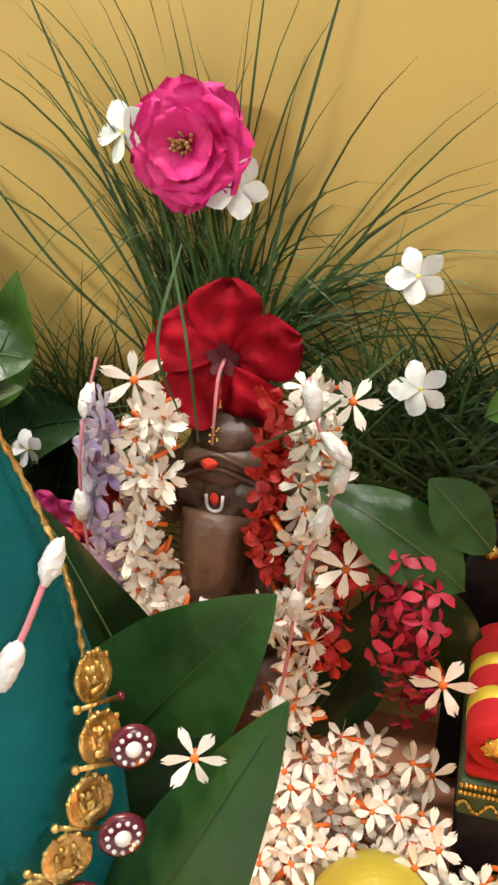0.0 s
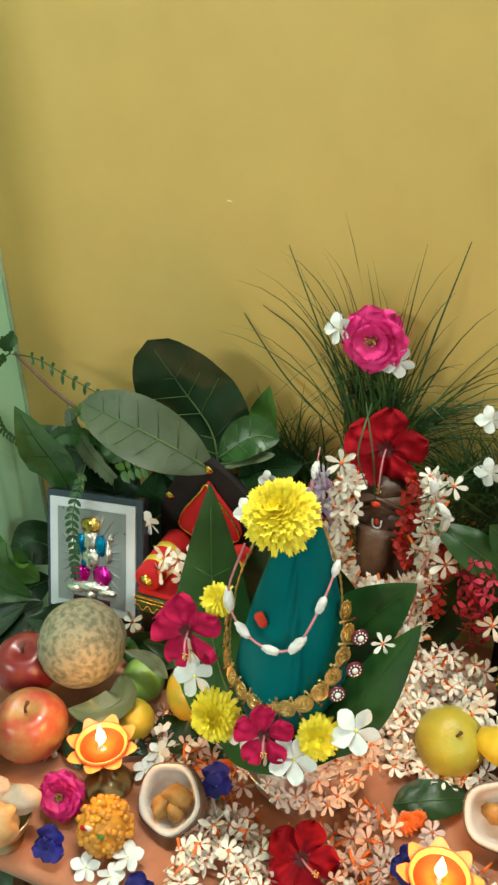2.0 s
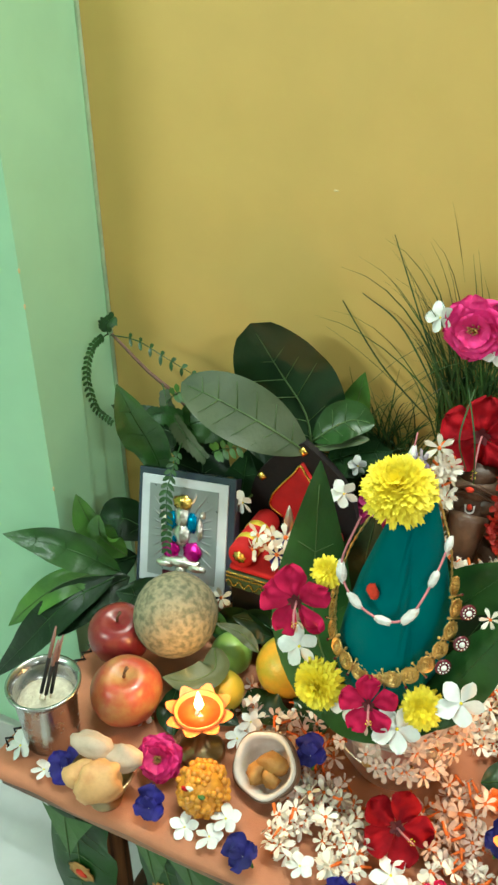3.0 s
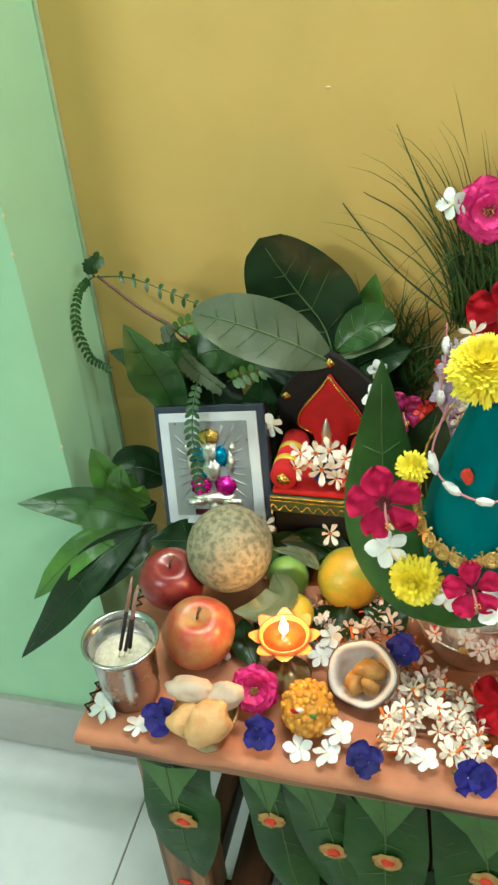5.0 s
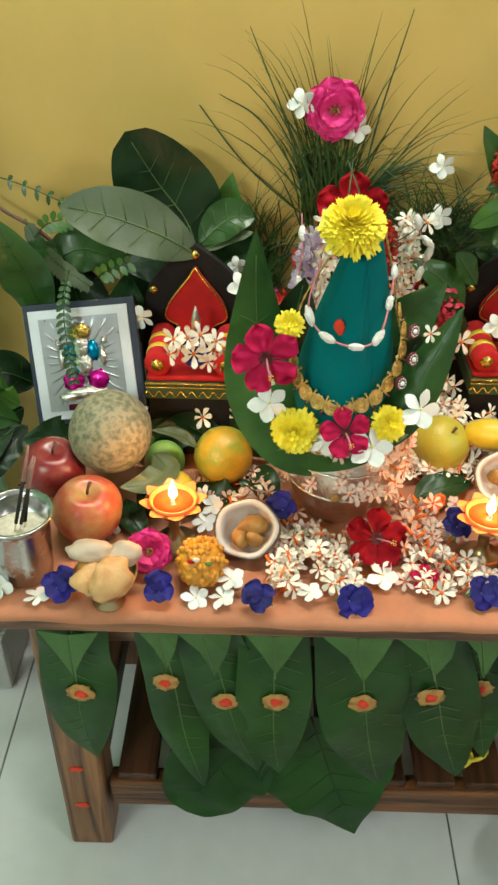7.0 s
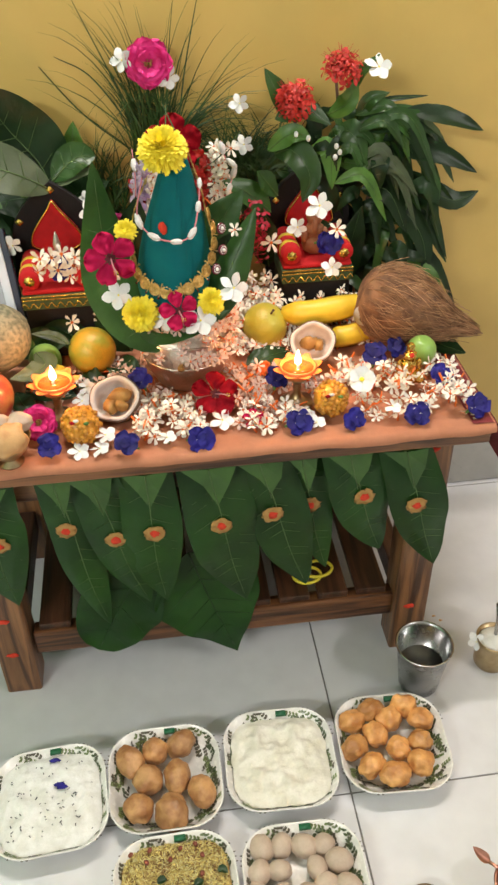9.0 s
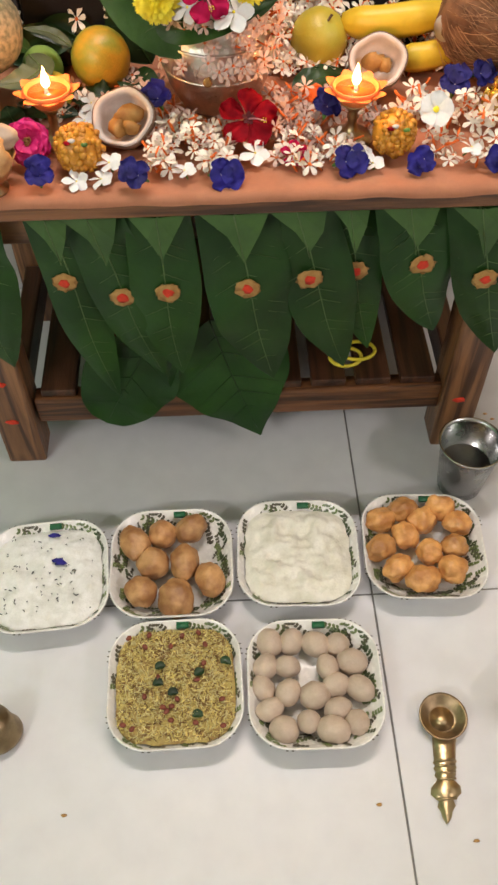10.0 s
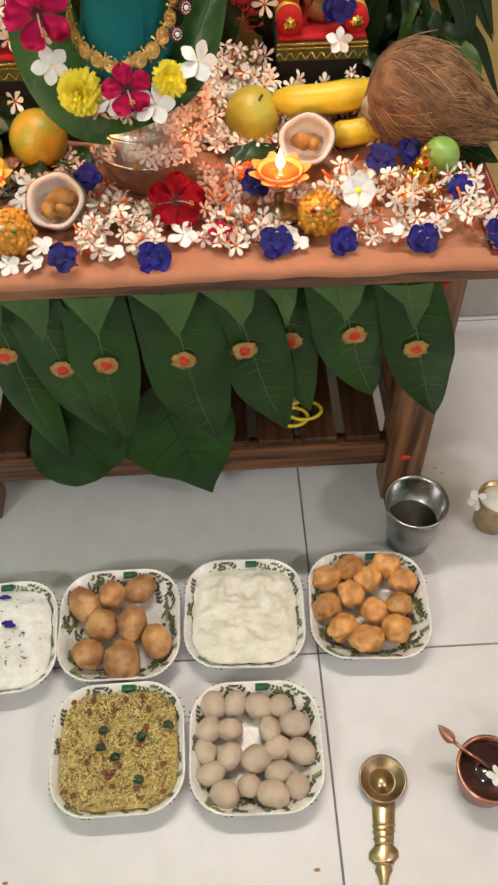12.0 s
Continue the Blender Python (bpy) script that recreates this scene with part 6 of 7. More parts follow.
# cotton strings hanging at both sides of the statue
for pts, bd in (([(-0.158, 0.300, 0.678), (-0.157, 0.276, 0.650), (-0.159, 0.273, 0.617), (-0.156, 0.270, 0.585), (-0.151, 0.268, 0.556)], (4, 15, 26)), ([(-0.051, 0.265, 0.695), (-0.046, 0.262, 0.675), (-0.036, 0.258, 0.665), (-0.040, 0.258, 0.645), (-0.050, 0.256, 0.61), (-0.056, 0.255, 0.56), (-0.062, 0.250, 0.52)], (2, 8, 12, 16, 21, 27))):
    t = thing("cotton_garland", pts[-1], "cotton-wool beads on a pink string hanging beside the statue", "garland")
    C = spline(pts, 30)
    part("string", tube(B(), C, 0.0008, 5), PINKSTRING, t)
    for i in bd:
        d = (C[min(i + 1, 29)] - C[i - 1]).normalized().to_track_quat("Z", "Y").to_matrix().to_4x4()
        part("cotton_bead", blob(B(), C[i], (0.0036, 0.0036, 0.0082), 3, 0.3, 8, i, d), COTTON, t)

# ixora hanging at the statue's right, and two heads on top of the foliage
ixora(IXPINK, "coral red ixora sprig hanging beside the statue", 30, 0.016, group="ixora heads", lob=(1.0, 2.9, 0.8)).matrix_basis = facing((-0.004, 0.275, 0.572), (0.05, -1, 0.25), 8)
ixora(IXRED, "orange-red ixora head on top of the foliage", 40, 0.024, group="ixora heads").matrix_basis = facing((0.045, 0.315, 0.728), (-0.3, -0.8, 0.6), 0)
ixora(IXRED, "orange-red ixora head on top of the foliage", 40, 0.023, group="ixora heads").matrix_basis = facing((0.104, 0.32, 0.765), (0.0, -0.7, 0.8), 0)


# ---------------------------------------------------------------- grass
def grass(n, cx, cy, cz, w, L0, L1, lean, fan, label, droop=0.35, wd=(0.0011, 0.0022)):
    """A tied bundle of thin arching blades."""
    bm = B()
    for i in range(n):
        b = Vector((cx + rnd(-w, w), cy + rnd(-0.012, 0.012), cz + rnd(-0.015, 0.015)))
        L = rnd(L0, L1)
        an = lean + R.gauss(0, fan)
        d = Vector((math.sin(an), rnd(-0.14, 0.03), math.cos(an))).normalized()
        dr = droop * rnd(0.1, 1.6)
        side = 1 if d.x > 0 else -1
        hw = rnd(*wd) / 2
        s = Vector((0.25, 1, 0)).cross(d).normalized()
        s = (s + Vector((0, rnd(-0.6, 0.6), 0))).normalized()
        prev = None
        for j in range(8):
            f = j / 7
            p = b + d * L * f + Vector((side * 0.35, -0.1, -0.75)) * L * dr * f * f * f
            p.y = min(p.y, WALL_Y - 0.005)
            q = hw * (1 - f ** 2 * 0.9)
            cur = (bm.verts.new(p - s * q), bm.verts.new(p + s * q))
            if prev:
                bm.faces.new((prev[0], prev[1], cur[1], cur[0]))
            prev = cur
    return tagged(part("grass_bundle", bm, GRASS), label, "grass", kind="stuff")


grass(130, -0.132, 0.374, 0.650, 0.026, 0.06, 0.15, -0.04, 0.20, "upright bundle of long thin green grass against the wall", 0.25)
grass(46, -0.132, 0.374, 0.660, 0.022, 0.13, 0.235, -0.14, 0.24, "tall loose blades of thin green grass against the wall", 0.25)
grass(90, -0.112, 0.374, 0.650, 0.020, 0.09, 0.21, 0.36, 0.36, "arching bundle of long thin green grass against the wall", 1.05)
grass(300, -0.205, 0.365, 0.575, 0.035, 0.06, 0.15, -0.35, 0.5, "fan of thin green grass beside the statue", 0.5)
grass(520, 0.0, 0.350, 0.620, 0.045, 0.05, 0.13, 0.25, 1.0, "tangled fan of thin green grass beside the statue", 0.8)
grass(160, -0.02, 0.350, 0.560, 0.045, 0.05, 0.11, 0.1, 1.2, "drooping tangle of thin grass low beside the statue", 0.8)
grass(160, -0.215, 0.352, 0.530, 0.045, 0.05, 0.11, -0.1, 1.0, "drooping tangle of thin grass low beside the statue", 0.8)
for pts in ([(-0.13, 0.35, 0.66), (-0.17, 0.36, 0.74), (-0.215, 0.37, 0.84)], [(-0.10, 0.36, 0.68), (-0.085, 0.37, 0.76), (-0.06, 0.38, 0.858)], [(-0.16, 0.36, 0.66), (-0.22, 0.37, 0.71), (-0.282, 0.385, 0.785)], [(-0.15, 0.36, 0.68), (-0.20, 0.37, 0.75), (-0.245, 0.38, 0.775)], [(-0.12, 0.30, 0.735), (-0.105, 0.275, 0.70), (-0.10, 0.27, 0.66)], [(-0.115, 0.30, 0.735), (-0.118, 0.275, 0.70), (-0.108, 0.27, 0.672)], [(-0.02, 0.30, 0.70), (-0.05, 0.28, 0.675), (-0.075, 0.27, 0.662)]):
    tagged(part("grass_blade", leaf(B(), pts, 0.0007 if pts[0][1] < 0.31 else 0.0012, (0, -1, 0), 0.3, 0.8, 0.25, 14, 0, 0, 1), GRASS), "single long arching blade of green grass", "grass", "single grass blades")

# ---------------------------------------------------------------- foliage at the left
leaf_thing("rubber_leaf", [(-0.262, 0.308, 0.625), (-0.276, 0.322, 0.660), (-0.305, 0.322, 0.702), (-0.331, 0.311, 0.752)], 0.096, (0.2, -0.95, 0.25), LEAFD, "large rounded dark green leaf leaning on the wall", 0.45, 0.50, 0.12, 0.2, 0.0014, 5)
leaf_thing("rubber_leaf", [(-0.260, 0.296, 0.632), (-0.300, 0.283, 0.660), (-0.350, 0.281, 0.679), (-0.397, 0.290, 0.684)], 0.062, (0.1, -0.75, 0.65), LEAFG, "large leaf showing its grey-green underside", 0.6, 0.50, 0.15, 0.2, 0.0014, 6)
leaf_thing("rubber_leaf", [(-0.262, 0.306, 0.640), (-0.244, 0.312, 0.656), (-0.226, 0.318, 0.666), (-0.205, 0.322, 0.664)], 0.040, (-0.1, -0.8, 0.6), LEAFM, "rounded green leaf with a folded pale rim", 0.6, 0.5, 0.3, 0.2, 0.0012, 4)
leaf_thing("rubber_leaf", [(-0.262, 0.300, 0.634), (-0.236, 0.303, 0.644), (-0.206, 0.312, 0.652)], 0.017, (0.1, -0.3, 0.9), LEAFG, "folded pale rim of a rounded leaf", 0.6, 0.5)
for pts, w, m, lb in (
    ([(-0.27, 0.335, 0.60), (-0.30, 0.325, 0.612), (-0.35, 0.325, 0.605)], 0.060, LEAFD, "dark green leaf low among the foliage"),
    ([(-0.26, 0.345, 0.59), (-0.225, 0.345, 0.61), (-0.19, 0.345, 0.62)], 0.050, LEAFD, "dark green leaf low among the foliage"),
    ([(-0.425, 0.30, 0.545), (-0.432, 0.285, 0.60), (-0.440, 0.270, 0.640), (-0.452, 0.262, 0.682)], 0.052, LEAFM, "upright pointed green leaf behind the picture"),
    ([(-0.40, 0.33, 0.585), (-0.44, 0.32, 0.600), (-0.498, 0.31, 0.622)], 0.046, LEAFD, "dark green leaf pointing to the corner"),
    ([(-0.42, 0.31, 0.61), (-0.38, 0.32, 0.625), (-0.33, 0.33, 0.60)], 0.05, LEAFM, "green leaf behind the picture"),
    ([(-0.445, 0.235, 0.462), (-0.48, 0.215, 0.490), (-0.52, 0.205, 0.500), (-0.575, 0.20, 0.498)], 0.042, LEAFM, "long green leaf reaching out past the table end"),
    ([(-0.445, 0.225, 0.46), (-0.49, 0.19, 0.432), (-0.540, 0.17, 0.37), (-0.60, 0.16, 0.295)], 0.044, LEAFD, "long dark leaf drooping past the table end"),
    ([(-0.45, 0.235, 0.465), (-0.50, 0.20, 0.450), (-0.54, 0.185, 0.415), (-0.575, 0.18, 0.375)], 0.034, LEAFL, "fresh green leaf drooping past the table end"),
    ([(-0.46, 0.25, 0.47), (-0.485, 0.24, 0.51), (-0.497, 0.235, 0.55)], 0.040, LEAFL, "fresh green leaf beside the picture"),
    ([(-0.45, 0.25, 0.47), (-0.47, 0.235, 0.50), (-0.462, 0.225, 0.54)], 0.036, LEAFL, "fresh green leaf beside the picture"),
    ([(-0.44, 0.24, 0.45), (-0.475, 0.20, 0.435), (-0.505, 0.18, 0.385)], 0.05, LEAFD, "dark leaf drooping beside the table end"),
    ([(-0.45, 0.27, 0.45), (-0.50, 0.25, 0.42), (-0.52, 0.235, 0.36)], 0.06, LEAFD, "dark leaf drooping beside the table end"),
    ([(-0.44, 0.29, 0.47), (-0.475, 0.28, 0.49), (-0.51, 0.27, 0.47)], 0.05, LEAFD, "dark leaf behind the picture"),
    ([(-0.35, 0.30, 0.47), (-0.34, 0.305, 0.54), (-0.335, 0.315, 0.60)], 0.06, LEAFD, "dark leaf standing behind the picture"),
    ([(-0.38, 0.31, 0.48), (-0.39, 0.315, 0.56), (-0.41, 0.33, 0.62)], 0.07, LEAFD, "dark leaf standing behind the picture"),
    ([(-0.30, 0.33, 0.47), (-0.31, 0.335, 0.56), (-0.33, 0.345, 0.63)], 0.08, LEAFD, "dark leaf standing behind the throne"),
    ([(-0.24, 0.33, 0.47), (-0.22, 0.335, 0.54), (-0.20, 0.345, 0.61)], 0.08, LEAFD, "dark leaf standing behind the throne"),
    ([(-0.25, 0.345, 0.62), (-0.235, 0.35, 0.66), (-0.228, 0.355, 0.70)], 0.035, LEAFL, "fresh green leaf behind the rounded leaf"),
    ([(-0.33, 0.205, 0.448), (-0.29, 0.203, 0.466), (-0.25, 0.198, 0.472)], 0.04, LEAFD, "dark leaf lying in front of the throne"),
    ([(-0.22, 0.20, 0.44), (-0.26, 0.205, 0.475), (-0.30, 0.202, 0.478)], 0.035, LEAFD, "dark leaf lying in front of the throne"),
    ([(-0.18, 0.205, 0.44), (-0.20, 0.21, 0.48), (-0.205, 0.22, 0.53)], 0.05, LEAFD, "dark leaf between the throne and the pot"),
    ([(-0.36, 0.23, 0.44), (-0.40, 0.215, 0.452), (-0.44, 0.205, 0.456)], 0.05, LEAFD, "dark leaf lying under the picture"),
    ([(-0.34, 0.225, 0.444), (-0.38, 0.235, 0.462), (-0.43, 0.24, 0.462)], 0.045, LEAFD, "dark leaf lying under the picture"),
):
    leaf_thing("foliage_leaf", pts, w, (0.05, -0.8, 0.55), m, lb, 0.95, 0.42, 0.15, 0.4, 0.0009, 3 if w > 0.04 else 0, RIB if m is LEAFL else LEAFM, "loose foliage")


def fern(pts, n, L, label, m=LEAFM, r=0.0009):
    """A twig with pairs of small leaflets."""
    t = thing("leaflet_twig", pts[0], label, "twig", "leaflet twigs")
    C = spline(pts, n)
    part("stem", tube(B(), C, [r * (1 - 0.6 * i / n) for i in range(n)], 5), STALK if r > 0.0012 else LEAFM, t)
    for i in range(2, n):
        d = (C[i] - C[i - 1]).normalized()
        s = d.cross(Vector((0, -1, 0.3))).normalized()
        for sg in (-1, 1):
            e = C[i] + (s * sg * 0.85 + d * 0.45 + Vector((0, -0.1, -0.2))) * L * (0.6 + 0.4 * math.sin(i / n * 3.1)) * rnd(0.8, 1.1)
            part("leaflet", leaf(B(), [C[i], C[i].lerp(e, 0.5) + Vector((0, 0, 0.0008)), e], L * 0.42, (0, -1, 0.4), 0.1, 0.6, 0.5, 6, 0, 0, 1), m, t)
    return t


tw = thing("bare_twig", (-0.40, 0.335, 0.60), "thin purplish brown twig leaning into the corner", "twig")
part("stem", tube(B(), spline([(-0.38, 0.335, 0.585), (-0.425, 0.335, 0.635), (-0.465, 0.337, 0.660), (-0.510, 0.340, 0.695)], 12), [0.0028 - 0.0001 * i for i in range(12)], 7), STALK, tw)
fern([(-0.510, 0.340, 0.695), (-0.524, 0.33, 0.682), (-0.530, 0.32, 0.65), (-0.522, 0.318, 0.612), (-0.500, 0.315, 0.598)], 26, 0.0075, "drooping twig with fine paired leaflets")
fern([(-0.510, 0.340, 0.695), (-0.510, 0.338, 0.708), (-0.500, 0.338, 0.718)], 12, 0.011, "short twig tip with dense fine leaflets")
fern([(-0.510, 0.340, 0.695), (-0.47, 0.33, 0.700), (-0.43, 0.32, 0.692), (-0.40, 0.325, 0.676)], 9, 0.009, "thin arching twig with a few leaflets")
fern([(-0.44, 0.325, 0.655), (-0.425, 0.312, 0.632), (-0.40, 0.302, 0.610), (-0.375, 0.295, 0.595)], 24, 0.012, "twig with fine paired leaflets over the picture", LEAFG)
fern([(-0.388, 0.275, 0.622), (-0.392, 0.262, 0.60), (-0.392, 0.245, 0.575), (-0.388, 0.235, 0.545), (-0.384, 0.225, 0.520)], 18, 0.0095, "twig with paired leaflets hanging before the picture")
fern([(-0.37, 0.30, 0.60), (-0.355, 0.285, 0.615), (-0.33, 0.28, 0.628)], 7, 0.014, "sprig with small fresh leaflets", LEAFL)
fern([(-0.43, 0.315, 0.64), (-0.415, 0.315, 0.655), (-0.395, 0.315, 0.66)], 7, 0.014, "sprig with small fresh leaflets", LEAFL)
fern([(-0.31, 0.30, 0.63), (-0.295, 0.295, 0.636)], 5, 0.012, "sprig with small fresh leaflets", LEAFL)
fern([(-0.47, 0.32, 0.60), (-0.44, 0.31, 0.625), (-0.41, 0.31, 0.63)], 14, 0.014, "twig with paired leaflets in the corner")

# ---------------------------------------------------------------- foliage at the right
rf = thing("foliage_bunch", (0.12, 0.33, T), "dense bunch of dark green leafy branches standing against the wall", "foliage")
for pts in ([(0.10, 0.35, T), (0.09, 0.355, 0.58), (0.05, 0.345, 0.72)], [(0.13, 0.35, T), (0.13, 0.36, 0.6), (0.11, 0.345, 0.755)], [(0.15, 0.35, T), (0.17, 0.36, 0.58), (0.20, 0.35, 0.68)], [(0.16, 0.35, T), (0.20, 0.36, 0.52), (0.24, 0.35, 0.58)]):
    part("branch", tube(B(), spline(pts, 10), [0.003 - 0.0001 * i for i in range(10)], 6), STALK, rf)
LONG = (
    ([(0.16, 0.345, 0.66), (0.20, 0.335, 0.690), (0.245, 0.33, 0.672), (0.275, 0.33, 0.625)], 0.020, LEAFG), ([(0.15, 0.345, 0.67), (0.19, 0.33, 0.70), (0.24, 0.325, 0.698)], 0.020, LEAFM),
    ([(0.17, 0.345, 0.66), (0.21, 0.33, 0.665), (0.25, 0.325, 0.61), (0.262, 0.325, 0.56)], 0.024, LEAFM), ([(0.19, 0.345, 0.62), (0.235, 0.33, 0.600), (0.285, 0.33, 0.575), (0.322, 0.335, 0.585)], 0.034, LEAFD),
    ([(0.19, 0.345, 0.64), (0.22, 0.33, 0.65), (0.25, 0.33, 0.60), (0.252, 0.335, 0.54)], 0.018, LEAFD), ([(0.15, 0.345, 0.64), (0.17, 0.325, 0.66), (0.20, 0.32, 0.60), (0.205, 0.32, 0.55)], 0.030, LEAFD),
    ([(0.18, 0.34, 0.58), (0.215, 0.325, 0.565), (0.245, 0.32, 0.52), (0.255, 0.32, 0.46)], 0.034, LEAFD), ([(0.15, 0.34, 0.70), (0.18, 0.335, 0.715), (0.232, 0.335, 0.718)], 0.008, LEAFD),
    ([(0.15, 0.33, 0.60), (0.185, 0.315, 0.60), (0.215, 0.31, 0.54)], 0.036, LEAFD), ([(0.22, 0.33, 0.50), (0.255, 0.31, 0.47), (0.275, 0.30, 0.44)], 0.028, LEAFL),
    ([(0.03, 0.33, 0.655), (0.05, 0.31, 0.665), (0.072, 0.30, 0.635), (0.062, 0.295, 0.60)], 0.040, LEAFM), ([(0.06, 0.33, 0.695), (0.035, 0.32, 0.73), (0.015, 0.32, 0.765)], 0.030, LEAFM),
    ([(0.03, 0.33, 0.70), (0.065, 0.315, 0.715), (0.10, 0.31, 0.695)], 0.028, LEAFM), ([(0.02, 0.33, 0.66), (0.05, 0.315, 0.685), (0.075, 0.31, 0.68)], 0.026, LEAFL),
    ([(0.10, 0.335, 0.70), (0.12, 0.315, 0.72), (0.13, 0.31, 0.75)], 0.026, LEAFL), ([(0.11, 0.335, 0.68), (0.13, 0.315, 0.68), (0.15, 0.31, 0.64)], 0.034, LEAFM),
    ([(0.08, 0.335, 0.66), (0.10, 0.315, 0.66), (0.105, 0.31, 0.61)], 0.030, LEAFL), ([(0.115, 0.33, 0.64), (0.14, 0.312, 0.64), (0.165, 0.308, 0.62)], 0.022, LEAFL),
    ([(0.125, 0.335, 0.72), (0.135, 0.325, 0.75), (0.16, 0.32, 0.775)], 0.016, LEAFL), ([(0.14, 0.335, 0.69), (0.15, 0.32, 0.72), (0.175, 0.315, 0.73)], 0.018, LEAFM),
    ([(0.020, 0.295, 0.590), (0.0, 0.288, 0.612), (-0.022, 0.282, 0.630), (-0.046, 0.280, 0.642)], 0.034, LEAFM), ([(0.03, 0.30, 0.61), (0.012, 0.29, 0.635), (0.0, 0.285, 0.65)], 0.026, LEAFM),
)
for pts, w, m in LONG:
    lf = part("leaf", leaf(B(), pts, w, (0.05, -0.75, 0.6), 0.2, 0.9, 0.42, 14, 0.35, pts[0][0] * 91, 3), m, rf)
    part("midrib", rib(B(), pts, 0.0007, (0.05, -0.75, 0.6), 0.0004, 14), RIB, lf)
for i in range(120):
    x, z = rnd(0.03, 0.222), rnd(0.46, 0.71)
    if (x - 0.10) / 0.16 * 1.0 > 1.15 - (z - 0.62) * 3.0 or (z > 0.69 and x < 0.03):
        continue
    y = rnd(0.318, 0.365)
    L = rnd(0.06, 0.12)
    a = rnd(-1.0, 1.0) + (0.5 if x > 0.15 else 0)
    if x + math.sin(a) * L < 0.045 or (x < 0.075 and z > 0.64):
        continue
    pts = [(x, y, z), (x + math.sin(a) * L * 0.5, y - rnd(0.006, 0.02), z + rnd(-0.01, 0.015)), (x + math.sin(a) * L, y - rnd(0.0, 0.015), z - L * rnd(0.2, 0.8))]
    part("leaf", leaf(B(), pts, rnd(0.014, 0.027), (rnd(-0.5, 0.5), -0.8, 0.5), 0.25, 0.85, 0.42, 9, 0.5, i, 2), (LEAFD, LEAFD, LEAFD, LEAFD, LEAFM)[i % 5], rf)
for i in range(24):
    x, z = rnd(0.10, 0.195), rnd(0.61, 0.70)
    y, L, a = rnd(0.312, 0.345), rnd(0.07, 0.12), rnd(0.2, 1.5)
    if x + L * math.sin(a) > 0.262:
        continue
    pts = [(x, y, z), (x + math.sin(a) * L * 0.5, y - 0.012, z + L * 0.16), (x + math.sin(a) * L, y - 0.004, z - L * rnd(0.1, 0.9))]
    lf = part("leaf", leaf(B(), pts, rnd(0.011, 0.019), (rnd(-0.3, 0.3), -0.8, 0.5), 0.25, 0.9, 0.45, 10, 0.3, i, 2), (LEAFM, LEAFG, LEAFL, LEAFM)[i % 4], rf)
    part("midrib", rib(B(), pts, 0.0005, (0, -0.8, 0.5), 0.0004, 10), RIB, lf)
for x, z in ((0.052, 0.690), (0.068, 0.684), (0.105, 0.672), (0.110, 0.664), (0.104, 0.658)):
    part("white_bud", blob(B(), (x, 0.297, z), (0.003, 0.003, 0.0042), 2), JASMINE, rf)
leaf_thing("foliage_leaf", [(0.215, 0.20, 0.437), (0.24, 0.165, 0.440), (0.262, 0.15, 0.437)], 0.03, (0, -0.2, 1), LEAFD, "dark leaf lying on the cloth by the coconut", 0.9, 0.4, 0.2, 0.3, 0.0008)
for pts in ([(0.02, 0.31, 0.5), (0.01, 0.30, 0.55), (-0.01, 0.295, 0.60)], [(-0.06, 0.30, 0.46), (-0.03, 0.30, 0.52), (-0.01, 0.30, 0.58)], [(0.12, 0.31, 0.45), (0.135, 0.305, 0.52), (0.15, 0.31, 0.58)], [(-0.17, 0.31, 0.45), (-0.185, 0.31, 0.50), (-0.20, 0.315, 0.56)], [(-0.15, 0.245, 0.44), (-0.16, 0.25, 0.50), (-0.165, 0.26, 0.56)]):
    leaf_thing("foliage_leaf", pts, 0.042, (0.1, -0.9, 0.4), LEAFD, "dark narrow leaf standing among the flowers", 0.9, 0.45, 0.2, 0.4, 0.0008, 0, LEAFM, "loose foliage")


# ---------------------------------------------------------------- dishes on the floor
def rsq(w, r, n=8):
    """A rounded square outline of width w."""
    o = []
    h = w / 2 - r
    for q, (sx, sy) in enumerate(((1, 1), (-1, 1), (-1, -1), (1, -1))):
        for i in range(n + 1):
            a = math.pi / 2 * (q + i / n)
            o.append((sx * h + r * math.cos(a), sy * h + r * math.sin(a)))
    return o


def rings(bm, levels):
    prev = None
    first = None
    for w, r, z in levels:
        ring = [bm.verts.new((x, y, z)) for x, y in rsq(w, r)]
        if prev:
            for i in range(len(ring)):
                j = (i + 1) % len(ring)
                bm.faces.new((prev[i], prev[j], ring[j], ring[i]))
        else:
            first = ring
        prev = ring
    bm.faces.new(first[::-1])
    bm.faces.new(prev)
    return bm


dish = thing("square_dish", (0, 0, 0), "white square melamine dish printed with green leaves", "dish", "dishes of food on the floor")
part("bowl", rings(B(), [(0.088, 0.030, 0.0005), (0.096, 0.032, 0.002), (0.128, 0.040, 0.016), (0.1435, 0.044, 0.0285), (0.1465, 0.045, 0.0300), (0.1455, 0.0445, 0.0318), (0.142, 0.043, 0.0308), (0.126, 0.039, 0.018), (0.096, 0.031, 0.005), (0.05, 0.02, 0.0045)]), CHINA, dish)
PR = random.Random(3)


